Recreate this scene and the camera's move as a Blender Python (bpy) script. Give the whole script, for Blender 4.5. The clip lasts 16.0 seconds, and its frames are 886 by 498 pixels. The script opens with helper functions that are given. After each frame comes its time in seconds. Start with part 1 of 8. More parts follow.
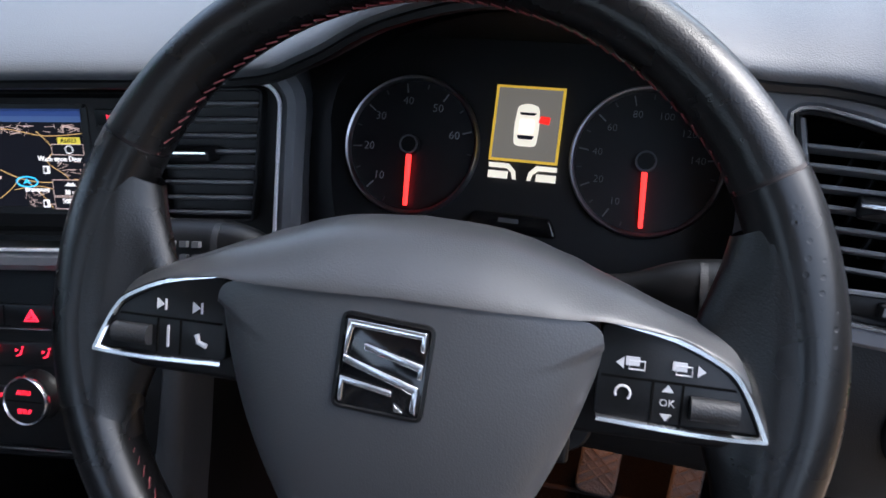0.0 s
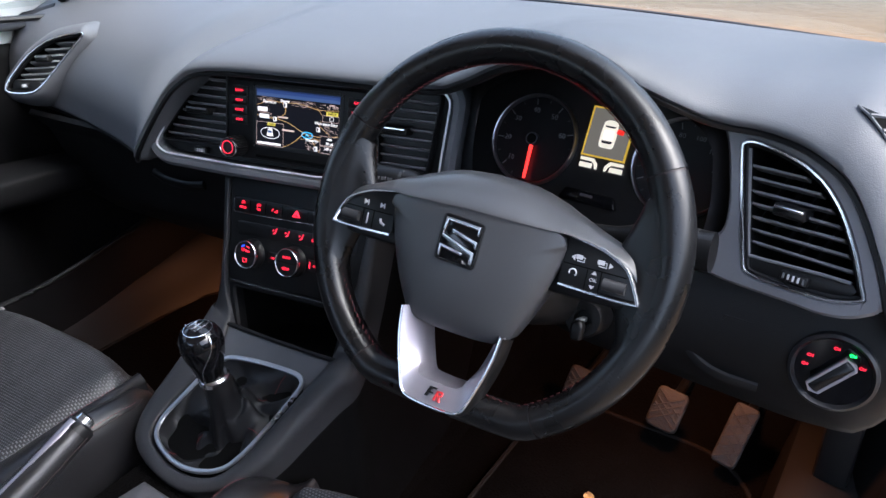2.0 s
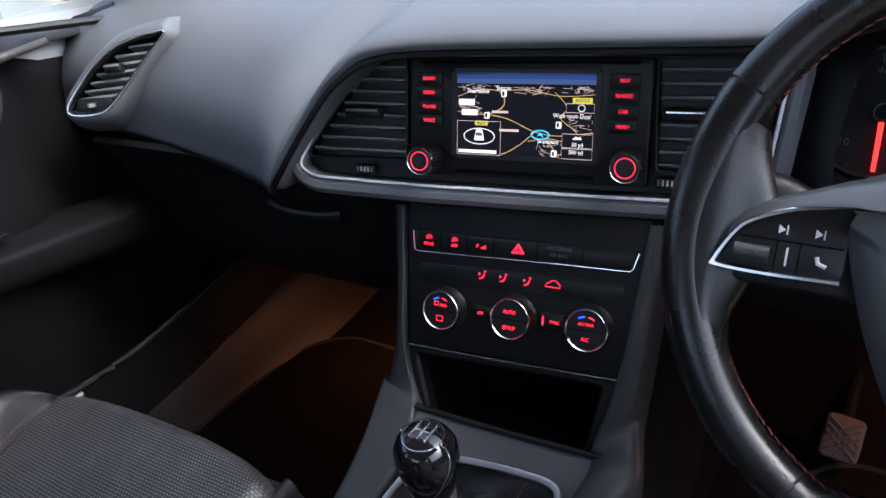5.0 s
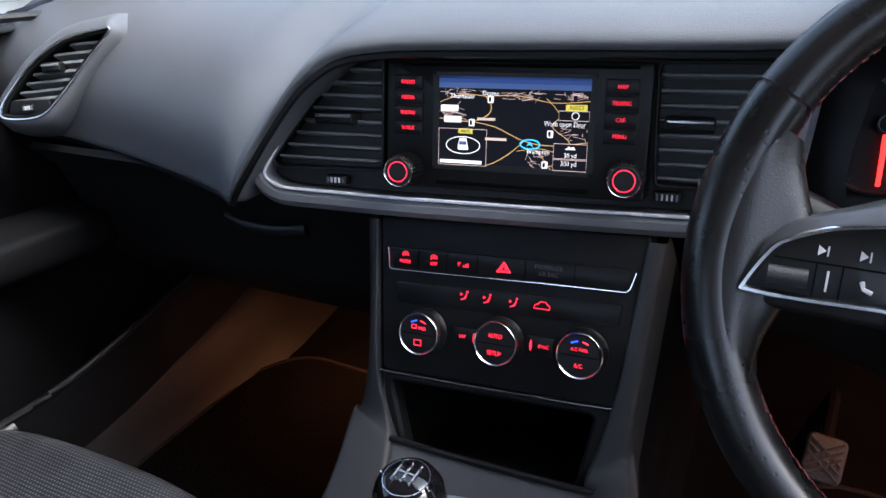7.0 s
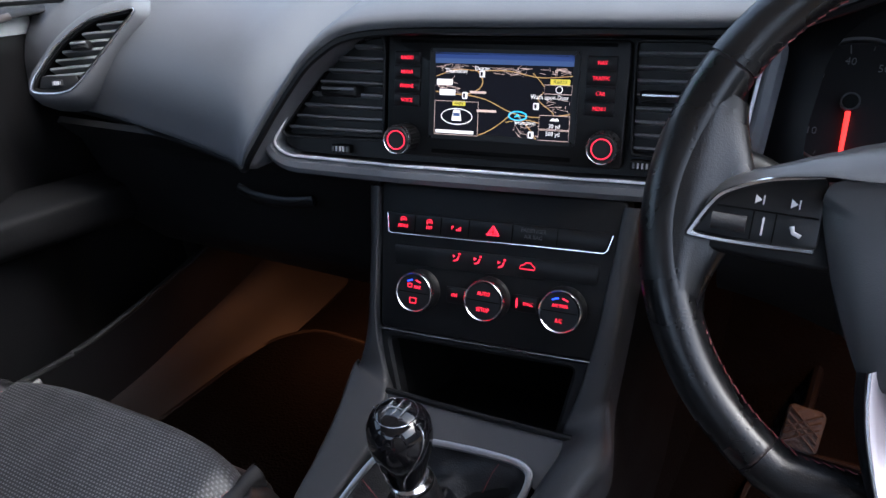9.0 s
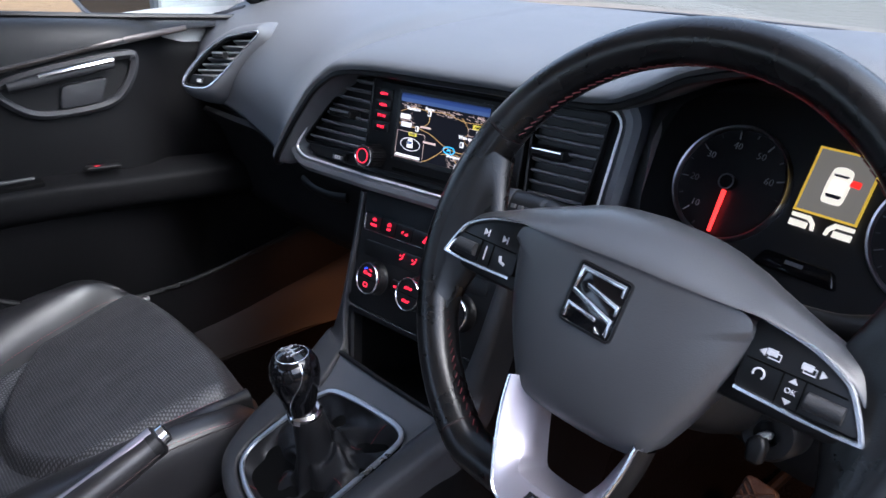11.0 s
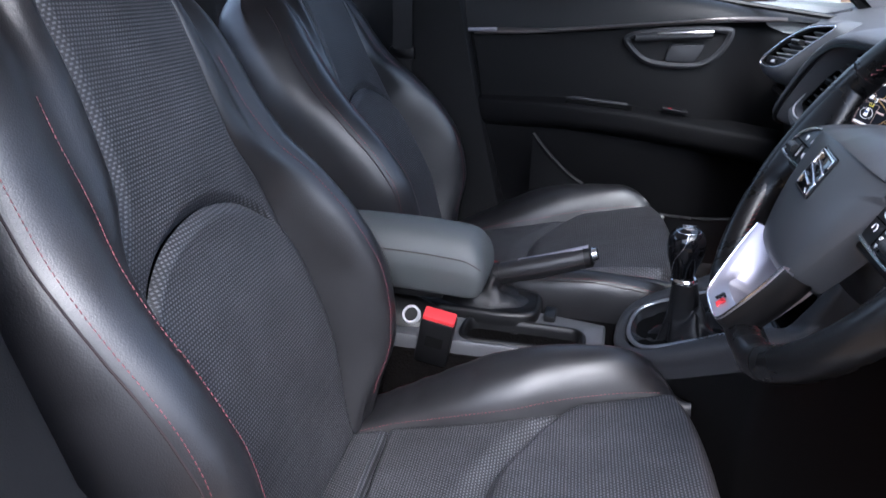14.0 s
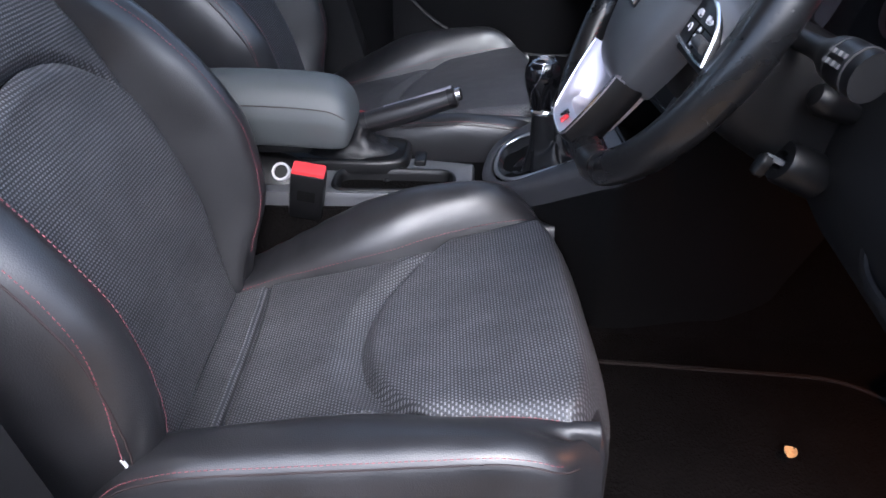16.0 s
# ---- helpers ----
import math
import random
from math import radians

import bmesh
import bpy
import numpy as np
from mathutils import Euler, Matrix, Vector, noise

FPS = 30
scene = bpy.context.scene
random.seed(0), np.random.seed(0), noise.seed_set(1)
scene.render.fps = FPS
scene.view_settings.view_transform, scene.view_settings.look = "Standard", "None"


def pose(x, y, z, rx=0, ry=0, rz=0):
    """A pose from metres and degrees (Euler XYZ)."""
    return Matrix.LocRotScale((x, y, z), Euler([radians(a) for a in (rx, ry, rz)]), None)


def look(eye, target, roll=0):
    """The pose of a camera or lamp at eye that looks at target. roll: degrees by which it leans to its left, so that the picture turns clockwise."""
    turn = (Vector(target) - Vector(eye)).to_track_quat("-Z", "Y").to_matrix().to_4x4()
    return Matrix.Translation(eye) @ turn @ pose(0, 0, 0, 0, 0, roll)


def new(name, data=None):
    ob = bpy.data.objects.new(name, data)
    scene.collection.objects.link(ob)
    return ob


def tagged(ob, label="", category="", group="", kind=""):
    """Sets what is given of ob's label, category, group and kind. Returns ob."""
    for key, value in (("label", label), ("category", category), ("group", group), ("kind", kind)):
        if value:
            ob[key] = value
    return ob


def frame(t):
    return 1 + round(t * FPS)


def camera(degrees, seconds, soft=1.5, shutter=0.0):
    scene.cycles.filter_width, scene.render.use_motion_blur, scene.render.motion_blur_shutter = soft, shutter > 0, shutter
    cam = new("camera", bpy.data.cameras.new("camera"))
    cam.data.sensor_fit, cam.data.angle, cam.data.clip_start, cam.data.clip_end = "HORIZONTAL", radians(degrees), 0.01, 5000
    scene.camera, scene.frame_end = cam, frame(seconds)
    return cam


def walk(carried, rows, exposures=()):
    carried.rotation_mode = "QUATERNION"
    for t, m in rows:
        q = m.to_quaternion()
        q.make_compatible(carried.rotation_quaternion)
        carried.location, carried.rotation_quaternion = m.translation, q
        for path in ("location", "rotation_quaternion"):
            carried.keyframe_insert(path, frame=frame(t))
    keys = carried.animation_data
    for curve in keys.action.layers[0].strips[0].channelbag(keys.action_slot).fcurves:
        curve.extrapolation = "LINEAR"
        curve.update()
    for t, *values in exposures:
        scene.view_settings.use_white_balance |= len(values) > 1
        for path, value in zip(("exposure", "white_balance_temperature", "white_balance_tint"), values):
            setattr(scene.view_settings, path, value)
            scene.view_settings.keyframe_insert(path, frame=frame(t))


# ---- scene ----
cam = camera(64.2, 16.0, shutter=0.15)
PATH = [
    (0, (0.462, -0.208, 1.105), (-0.082, 1.433, 0.098), -3.3),
    (0.5, (0.525, -0.298, 1.144), (-0.150, 1.261, 0.088), -3.6),
    (1, (0.598, -0.357, 1.182), (-0.194, 1.142, 0.122), -3.7),
    (1.5, (0.651, -0.409, 1.203), (-0.282, 1.026, 0.168), -3.5),
    (2, (0.675, -0.433, 1.217), (-0.373, 0.947, 0.219), -3.9),
    (2.5, (0.699, -0.440, 1.219), (-0.404, 0.913, 0.244), -4.5),
    (3, (0.693, -0.436, 1.212), (-0.430, 0.903, 0.240), -5.0),
    (3.5, (0.576, -0.419, 1.204), (-0.560, 0.906, 0.228), -6.5),
    (4, (0.424, -0.400, 1.176), (-0.711, 0.926, 0.199), -8.1),
    (4.2, (0.392, -0.396, 1.166), (-0.739, 0.935, 0.192), -8.5),
    (6.3, (0.237, -0.332, 1.101), (-0.708, 1.130, 0.116), -6.5),
    (6.5, (0.238, -0.339, 1.105), (-0.707, 1.128, 0.127), -6.3),
    (7, (0.249, -0.341, 1.112), (-0.705, 1.126, 0.144), -6.3),
    (7.5, (0.253, -0.341, 1.114), (-0.709, 1.120, 0.146), -6.4),
    (8, (0.255, -0.348, 1.109), (-0.718, 1.105, 0.137), -6.5),
    (8.5, (0.270, -0.361, 1.109), (-0.709, 1.088, 0.136), -6.3),
    (9, (0.295, -0.384, 1.109), (-0.689, 1.059, 0.135), -5.9),
    (9.2, (0.305, -0.392, 1.117), (-0.676, 1.056, 0.147), -5.3),
    (11.3, (0.713, -0.284, 1.152), (-0.907, 0.580, 0.359), -3.2),
    (11.5, (0.787, -0.276, 1.179), (-0.947, 0.408, 0.454), -2.8),
    (12, (0.936, -0.238, 1.176), (-0.956, 0.025, 0.583), -2.4),
    (12.5, (0.979, -0.192, 1.180), (-0.954, -0.380, 0.704), -2.2),
    (13, (0.989, -0.162, 1.167), (-0.915, -0.596, 0.736), -0.8),
    (13.5, (0.992, -0.156, 1.124), (-0.867, -0.656, 0.582), -0.0),
    (14, (1.013, -0.155, 1.079), (-0.777, -0.631, 0.325), 0.6),
    (14.5, (1.023, -0.148, 1.051), (-0.705, -0.582, 0.142), 0.7),
    (15, (1.017, -0.145, 1.035), (-0.659, -0.534, 0.015), 0.1),
    (15.5, (1.007, -0.119, 1.031), (-0.634, -0.446, -0.064), -0.8),
    (16, (1.032, -0.119, 1.056), (-0.642, -0.268, -0.029), -0.7),
]
walk(cam, [(t, look(eye, target, roll)) for t, eye, target, roll in PATH], exposures=((0.0, 2.55, 5900, 10), (4.0, 2.55, 5900, 10), (6.5, 2.65, 5900, 10), (9.0, 2.65, 5900, 10), (11.5, 2.62, 5650, 12), (12.8, 2.58, 5500, 13), (13.5, 2.42, 5500, 12), (14.2, 2.45, 5550, 12), (15.3, 2.55, 5600, 12), (16.0, 2.6, 5600, 12)))

# ---------------------------------------------------------------- light
world = bpy.data.worlds.new("sky")
scene.world = world
world.use_nodes = True
wn, wl = world.node_tree.nodes, world.node_tree.links
sky = wn.new("ShaderNodeTexSky")
sky.sky_type, sky.sun_disc = "NISHITA", False
sky.sun_elevation, sky.sun_rotation = radians(50), radians(70)
sky.dust_density, sky.air_density = 4.0, 1.0
haze = wn.new("ShaderNodeHueSaturation")
haze.inputs["Saturation"].default_value = 0.7
wl.new(sky.outputs[0], haze.inputs["Color"])
wl.new(haze.outputs[0], wn["Background"].inputs["Color"])
wn["Background"].inputs["Strength"].default_value = 0.15
sun = new("sun", bpy.data.lights.new("sun", "SUN"))
sun.data.energy, sun.data.angle, sun.data.color = 0.3, radians(35), (1.0, 0.985, 0.97)
sun.matrix_world = look((5.2, 1.9, 7.1), (0, 0, 0.5))


# ---------------------------------------------------------------- materials
def material(name, colour, rough=0.5, metal=0.0, grain=0.0, grain_size=0.002, vary=0.15, vary_size=0.12,
             spec=0.5, emit=0.0, coat=0.0):
    m = bpy.data.materials.new(name)
    m.use_nodes = True
    n, l = m.node_tree.nodes, m.node_tree.links
    b = n["Principled BSDF"]
    b.inputs["Roughness"].default_value, b.inputs["Metallic"].default_value = rough, metal
    b.inputs["Specular IOR Level"].default_value, b.inputs["Coat Weight"].default_value = spec, coat
    b.inputs["Base Color"].default_value = (*colour, 1)
    if emit:
        b.inputs["Emission Color"].default_value, b.inputs["Emission Strength"].default_value = (*colour, 1), emit
        return m
    co = n.new("ShaderNodeTexCoord")
    big = n.new("ShaderNodeTexNoise")
    big.inputs["Scale"].default_value, big.inputs["Detail"].default_value = 1 / vary_size, 5
    l.new(co.outputs["Object"], big.inputs["Vector"])
    ramp = n.new("ShaderNodeMapRange")
    ramp.inputs["From Min"].default_value, ramp.inputs["From Max"].default_value = 0.3, 0.7
    ramp.inputs["To Min"].default_value, ramp.inputs["To Max"].default_value = 1 - vary, 1 + vary
    l.new(big.outputs[0], ramp.inputs["Value"])
    mul = n.new("ShaderNodeVectorMath")
    mul.operation = "SCALE"
    mul.inputs[0].default_value = colour
    l.new(ramp.outputs[0], mul.inputs["Scale"])
    l.new(mul.outputs[0], b.inputs["Base Color"])
    rr = n.new("ShaderNodeMapRange")
    rr.inputs["From Min"].default_value, rr.inputs["From Max"].default_value = 0.25, 0.75
    rr.inputs["To Min"].default_value, rr.inputs["To Max"].default_value = max(rough - 0.07, 0.02), min(rough + 0.07, 1)
    l.new(big.outputs[0], rr.inputs["Value"])
    l.new(rr.outputs[0], b.inputs["Roughness"])
    if grain:
        fine = n.new("ShaderNodeTexVoronoi")
        fine.inputs["Scale"].default_value = 1 / grain_size
        l.new(co.outputs["Object"], fine.inputs["Vector"])
        bump = n.new("ShaderNodeBump")
        bump.inputs["Strength"].default_value, bump.inputs["Distance"].default_value = grain, grain_size * 0.4
        l.new(fine.outputs[0], bump.inputs["Height"])
        l.new(bump.outputs[0], b.inputs["Normal"])
    return m


def dotted(name, colour, thread, pitch_u, pitch_v, rough, holes=False, depth=0.0006):
    """Woven cloth (rows of short stitches) or perforated hide, laid out by the metres of the UV map."""
    m = bpy.data.materials.new(name)
    m.use_nodes = True
    n, l = m.node_tree.nodes, m.node_tree.links
    b = n["Principled BSDF"]
    uv = n.new("ShaderNodeUVMap")
    brick = n.new("ShaderNodeTexBrick")
    brick.offset, brick.squash = 0.5, 1.0
    brick.inputs["Scale"].default_value = 1.0
    brick.inputs["Brick Width"].default_value, brick.inputs["Row Height"].default_value = pitch_u, pitch_v
    brick.inputs["Mortar Size"].default_value, brick.inputs["Mortar Smooth"].default_value = pitch_v * 0.36, 0.5
    brick.inputs["Color1"].default_value = brick.inputs["Color2"].default_value = (*thread, 1)
    brick.inputs["Mortar"].default_value = (*colour, 1)
    l.new(uv.outputs[0], brick.inputs["Vector"])
    noise_big = n.new("ShaderNodeTexNoise")
    noise_big.inputs["Scale"].default_value = 14
    noise_big.inputs["Detail"].default_value = 6
    l.new(uv.outputs[0], noise_big.inputs["Vector"])
    mr = n.new("ShaderNodeMapRange")
    mr.inputs["From Min"].default_value, mr.inputs["From Max"].default_value = 0.3, 0.7
    mr.inputs["To Min"].default_value, mr.inputs["To Max"].default_value = 0.75, 1.25
    l.new(noise_big.outputs[0], mr.inputs["Value"])
    sc = n.new("ShaderNodeVectorMath")
    sc.operation = "SCALE"
    l.new(brick.outputs["Color"], sc.inputs[0])
    l.new(mr.outputs[0], sc.inputs["Scale"])
    l.new(sc.outputs[0], b.inputs["Base Color"])
    b.inputs["Roughness"].default_value = rough
    bump = n.new("ShaderNodeBump")
    bump.invert = not holes
    bump.inputs["Strength"].default_value, bump.inputs["Distance"].default_value = 0.7, depth
    l.new(brick.outputs["Fac"], bump.inputs["Height"])
    l.new(bump.outputs[0], b.inputs["Normal"])
    return m


def clear(name, tint, gloss):
    m = bpy.data.materials.new(name)
    m.use_nodes = True
    n, l = m.node_tree.nodes, m.node_tree.links
    n.remove(n["Principled BSDF"])
    t, g, mix = n.new("ShaderNodeBsdfTransparent"), n.new("ShaderNodeBsdfGlossy"), n.new("ShaderNodeMixShader")
    face, power, fr = n.new("ShaderNodeLayerWeight"), n.new("ShaderNodeMath"), n.new("ShaderNodeMath")
    face.inputs["Blend"].default_value = 0.5
    power.operation, fr.operation = "POWER", "MULTIPLY_ADD"
    power.inputs[1].default_value, fr.inputs[1].default_value, fr.inputs[2].default_value = 4.0, gloss, gloss * 0.06
    l.new(face.outputs["Facing"], power.inputs[0])
    l.new(power.outputs[0], fr.inputs[0])
    t.inputs["Color"].default_value = (*tint, 1)
    g.inputs["Roughness"].default_value = 0.02
    l.new(fr.outputs[0], mix.inputs[0])
    l.new(t.outputs[0], mix.inputs[1])
    l.new(g.outputs[0], mix.inputs[2])
    l.new(mix.outputs[0], n["Material Output"].inputs["Surface"])
    return m


PAD = material("soft_dash_plastic", (0.092, 0.096, 0.104), 0.54, grain=0.3, grain_size=0.0011, vary=0.12, spec=0.35)
HARD = material("hard_dark_plastic", (0.006, 0.006, 0.0065), 0.55, grain=0.3, grain_size=0.0011, spec=0.25)
BLACK = material("black_plastic", (0.004, 0.004, 0.0045), 0.42, grain=0.1, grain_size=0.0008, spec=0.35)
# Near-black that puts the shade of recesses, gaps and hidden parts into colour.
DEEP = material("recess_shade_black", (0.002, 0.002, 0.002), 0.9, spec=0.1)
GLOSS = material("gloss_black", (0.005, 0.005, 0.006), 0.08, vary=0.05)
SATIN = material("satin_grey_trim", (0.125, 0.13, 0.14), 0.36, metal=0.0, grain=0.05, grain_size=0.0008, vary=0.06)
FASCIA = material("grey_fascia", (0.16, 0.162, 0.176), 0.42, metal=0.2, grain=0.05, grain_size=0.0008, vary=0.06)
# Pale colour that carries the bright reflection of chrome, mostly not metal.
BRIGHT_TRIM = material("chrome_shine_paint", (0.78, 0.79, 0.82), 0.25, metal=0.2, vary=0.05)
CHROME = material("chrome", (0.82, 0.83, 0.85), 0.2, metal=1.0, vary=0.05)
SILVER = material("satin_silver", (0.40, 0.388, 0.435), 0.46, metal=0.85, vary=0.06)
HIDE = material("black_leather", (0.013, 0.0128, 0.0142), 0.36, grain=0.2, grain_size=0.0016, vary=0.2, vary_size=0.06, spec=0.58)
RIM_HIDE = material("wheel_leather", (0.005, 0.005, 0.0054), 0.29, grain=0.22, grain_size=0.0009, vary=0.25, vary_size=0.04, spec=0.4)
COVER = material("airbag_cover", (0.045, 0.046, 0.049), 0.36, grain=0.16, grain_size=0.0009, vary=0.08)
CLOTH = dotted("woven_seat_cloth", (0.015, 0.015, 0.0165), (0.105, 0.105, 0.114), 0.0047, 0.0040, 0.5, depth=0.0005)
RED_THREAD = material("red_thread", (0.17, 0.045, 0.055), 0.8)
DARK_THREAD = material("dark_thread", (0.02, 0.012, 0.012), 0.7)
# Dark carpet made blacker still, with the footwell's shade in its colour.
CARPET = material("shaded_carpet", (0.0022, 0.0018, 0.0017), 0.95, grain=1.0, grain_size=0.004, vary=0.35, vary_size=0.05, spec=0.05)
CARPET_EDGE = material("mat_binding", (0.012, 0.010, 0.009), 0.9, spec=0.1)
GREY_TRIM = material("pale_grey_pillar_plastic", (0.36, 0.352, 0.37), 0.62, grain=0.2, grain_size=0.0012, vary=0.06)
HEADLINER = material("headliner_cloth", (0.62, 0.61, 0.6), 0.95, grain=0.3, grain_size=0.002)
RED_PLASTIC = material("red_buckle_plastic", (0.55, 0.03, 0.035), 0.4)
BELT = material("seat_belt_webbing", (0.012, 0.012, 0.013), 0.7, grain=0.6, grain_size=0.0015)
DECK_DARK = material("switch_bezel_plastic", (0.014, 0.014, 0.0155), 0.45, grain=0.2, grain_size=0.001)
RUBBER_BLACK = material("roller_rubber", (0.02, 0.02, 0.021), 0.5, grain=0.4, grain_size=0.001)
RUBBER = material("pedal_rubber", (0.024, 0.0225, 0.021), 0.75, grain=0.5, grain_size=0.003, vary=0.4, vary_size=0.02)
WHITE_PAINT = material("white_car_paint", (0.78, 0.79, 0.78), 0.25, coat=0.6, vary=0.03)
MIRROR = material("mirror_glass", (0.75, 0.77, 0.8), 0.02, metal=1.0, vary=0.02)
GREEN_CARD = material("green_card", (0.02, 0.25, 0.085), 0.6, vary=0.2, vary_size=0.02)
GREEN_DARK = material("dark_green_print", (0.006, 0.09, 0.035), 0.6)
GLASS = clear("window_glass", (0.83, 0.87, 0.86), 0.45)
DIAL_GLASS = clear("dial_glass", (0.97, 0.97, 0.97), 0.004)
RED_GLOW = material("red_backlight", (1.0, 0.02, 0.05), emit=0.34)
NEEDLE_GLOW = material("red_needle", (1.0, 0.025, 0.02), emit=0.6)
DIM_PRINT = material("dim_print", (0.10, 0.10, 0.105), 0.6, vary=0.05)
PALE_PRINT = material("pale_print", (0.5, 0.5, 0.52), 0.6, vary=0.05)
GREEN_GLOW = material("green_backlight", (0.05, 1.0, 0.12), emit=0.9)
BLUE_GLOW = material("blue_backlight", (0.02, 0.06, 1.0), emit=0.9)
LCD_GREY = material("display_grey", (0.13, 0.115, 0.095), emit=0.20)
LCD_CREAM = material("display_cream", (0.95, 0.85, 0.68), emit=0.15)
LCD_YELLOW = material("display_yellow", (0.80, 0.50, 0.05), emit=0.11)
LCD_RED = material("display_red", (1.0, 0.03, 0.02), emit=0.16)
MAP_DARK = material("map_ground", (0.004, 0.004, 0.006), 0.6, emit=0.3, spec=0.1)
MAP_BLUE = material("map_sky", (0.05, 0.09, 0.22), emit=0.13)
MAP_BLUE_DEEP = material("map_sky_deep", (0.02, 0.045, 0.16), emit=0.16)
MAP_ROAD = material("map_road", (0.62, 0.36, 0.12), emit=0.17)
MAP_LANE = material("map_lane", (0.50, 0.36, 0.31), emit=0.26)
MAP_WHITE = material("map_label", (0.92, 0.88, 0.86), emit=0.18)
MAP_YELLOW = material("map_yellow", (0.75, 0.62, 0.06), emit=0.13)
MAP_CYAN = material("map_cyan", (0.05, 0.42, 0.72), emit=0.27)
LAMP_GLOW = material("footwell_lens", (1.0, 0.5, 0.15), emit=3.0)


# ---------------------------------------------------------------- frames of the parts of the place
PLAIN = pose(0, 0, 0)
DASH = pose(0.0059, -0.0638, 0.0053, -3.34, 0.52, 1.43)
CONSOLE = pose(-0.014, -0.015, -0.016, 0, 0, 1.4) @ Matrix.Diagonal((1, 0.957, 1, 1))
LEFT = pose(0.003, 0.0113, -0.0058, 0.67, -0.51, 0.17)
RIGHT = pose(0.0136, 0.0184, -0.0093, 1.27, -1.05, -0.12)
DOOR_SIDE = LEFT @ pose(0.004, -0.048, -0.016)
YARD = LEFT @ pose(0.996, -0.163, -0.04, 0, 0, 3.3) @ pose(-1.028, 0.214, 0)
SITE = [PLAIN]


def within(m):
    """What follows is placed in this frame."""
    SITE[0] = m


# ---------------------------------------------------------------- mesh tools
def part(name, bm, mat, parent=None, label="", m=None, sharp=40, category="", group="", kind=""):
    """Links a bmesh as one mesh object under a thing or a part."""
    me = bpy.data.meshes.new(name)
    bmesh.ops.recalc_face_normals(bm, faces=bm.faces)
    bm.to_mesh(me)
    bm.free()
    me.polygons.foreach_set("use_smooth", [True] * len(me.polygons))
    me.set_sharp_from_angle(angle=radians(sharp))
    me.materials.append(mat)
    ob = new(name, me)
    if parent is not None:
        ob.parent = parent
    if parent is None:
        ob.matrix_basis = SITE[0] @ (m or PLAIN)
    elif m is not None:
        ob.matrix_basis = m
    return tagged(ob, label, category, group, kind)


def thing(name, m, label, category, group="", kind=""):
    ob = new(name)
    ob.empty_display_size = 0.02
    ob.matrix_basis = SITE[0] @ m
    return tagged(ob, label, category, group, kind)


def panel_frame(x, y, z, tilt, yaw=0):
    """A frame on a surface that faces the driver: x across, z up along it, -y towards the driver."""
    return pose(x, y, z, -tilt, 0, yaw)


def box(x0, x1, y0, y1, z0, z1, bevel=0.0, bm=None, seg=2):
    bm = bm or bmesh.new()
    v = [bm.verts.new((x, y, z)) for x in (x0, x1) for y in (y0, y1) for z in (z0, z1)]
    fs = [bm.faces.new([v[i] for i in q]) for q in ((0, 1, 3, 2), (4, 6, 7, 5), (0, 4, 5, 1), (2, 3, 7, 6), (0, 2, 6, 4), (1, 5, 7, 3))]
    if bevel:
        bmesh.ops.bevel(bm, geom=list({e for f in fs for e in f.edges}), offset=bevel, segments=seg, affect="EDGES", profile=0.5)
    return bm


def smooth(points, closed=True, per=6):
    """Catmull-Rom through the points."""
    p = [Vector(q) for q in points]
    n, out = len(p), []
    for i in range(n if closed else n - 1):
        a, b, c, d = (p[(i + k) % n] if closed else p[min(max(i + k, 0), n - 1)] for k in (-1, 0, 1, 2))
        for j in range(per):
            t = j / per
            out.append(0.5 * ((2 * b) + (c - a) * t + (2 * a - 5 * b + 4 * c - d) * t * t + (3 * b - a - 3 * c + d) * t ** 3))
    if not closed:
        out.append(p[-1])
    return out


def rounded(points, r, per=4):
    """A polygon with its corners rounded by about r."""
    p, out = [Vector(q) for q in points], []
    for i in range(len(p)):
        a, b, c = p[i - 1], p[i], p[(i + 1) % len(p)]
        u, w = (a - b), (c - b)
        k = min(r, u.length * 0.45, w.length * 0.45)
        s, e = b + u.normalized() * k, b + w.normalized() * k
        for j in range(per + 1):
            t = j / per
            out.append(s * (1 - t) ** 2 + b * 2 * t * (1 - t) + e * t * t)
    return out


def rect(u0, u1, v0, v1):
    return [(u0, v0), (u1, v0), (u1, v1), (u0, v1)]


def inset(points, d):
    """The outline moved inwards by d."""
    p = [Vector(q) for q in points]
    area = sum(p[i - 1].x * p[i].y - p[i].x * p[i - 1].y for i in range(len(p)))
    sign, out = (1 if area > 0 else -1), []
    for i in range(len(p)):
        t = p[(i + 1) % len(p)] - p[i - 1]
        nrm = Vector((-t.y, t.x)).normalized() * sign
        out.append(p[i] + nrm * d)
    return out


def prism(outline, d0, d1, edge=0.0, bm=None):
    """An outline in x and z, from depth d0 (front) to d1, its front edge chamfered by edge."""
    bm = bm or bmesh.new()
    rings = [(outline, d1)]
    if edge:
        rings += [(outline, d0 + edge), (inset(outline, edge * 0.35), d0 + edge * 0.35), (inset(outline, edge), d0)]
    else:
        rings += [(outline, d0)]
    vs = [[bm.verts.new((q[0], d, q[1])) for q in ring] for ring, d in rings]
    n = len(outline)
    for a, b in zip(vs, vs[1:]):
        for i in range(n):
            bm.faces.new((a[i - 1], a[i], b[i], b[i - 1]))
    bm.faces.new(vs[-1])
    bm.faces.new(vs[0])
    return bm


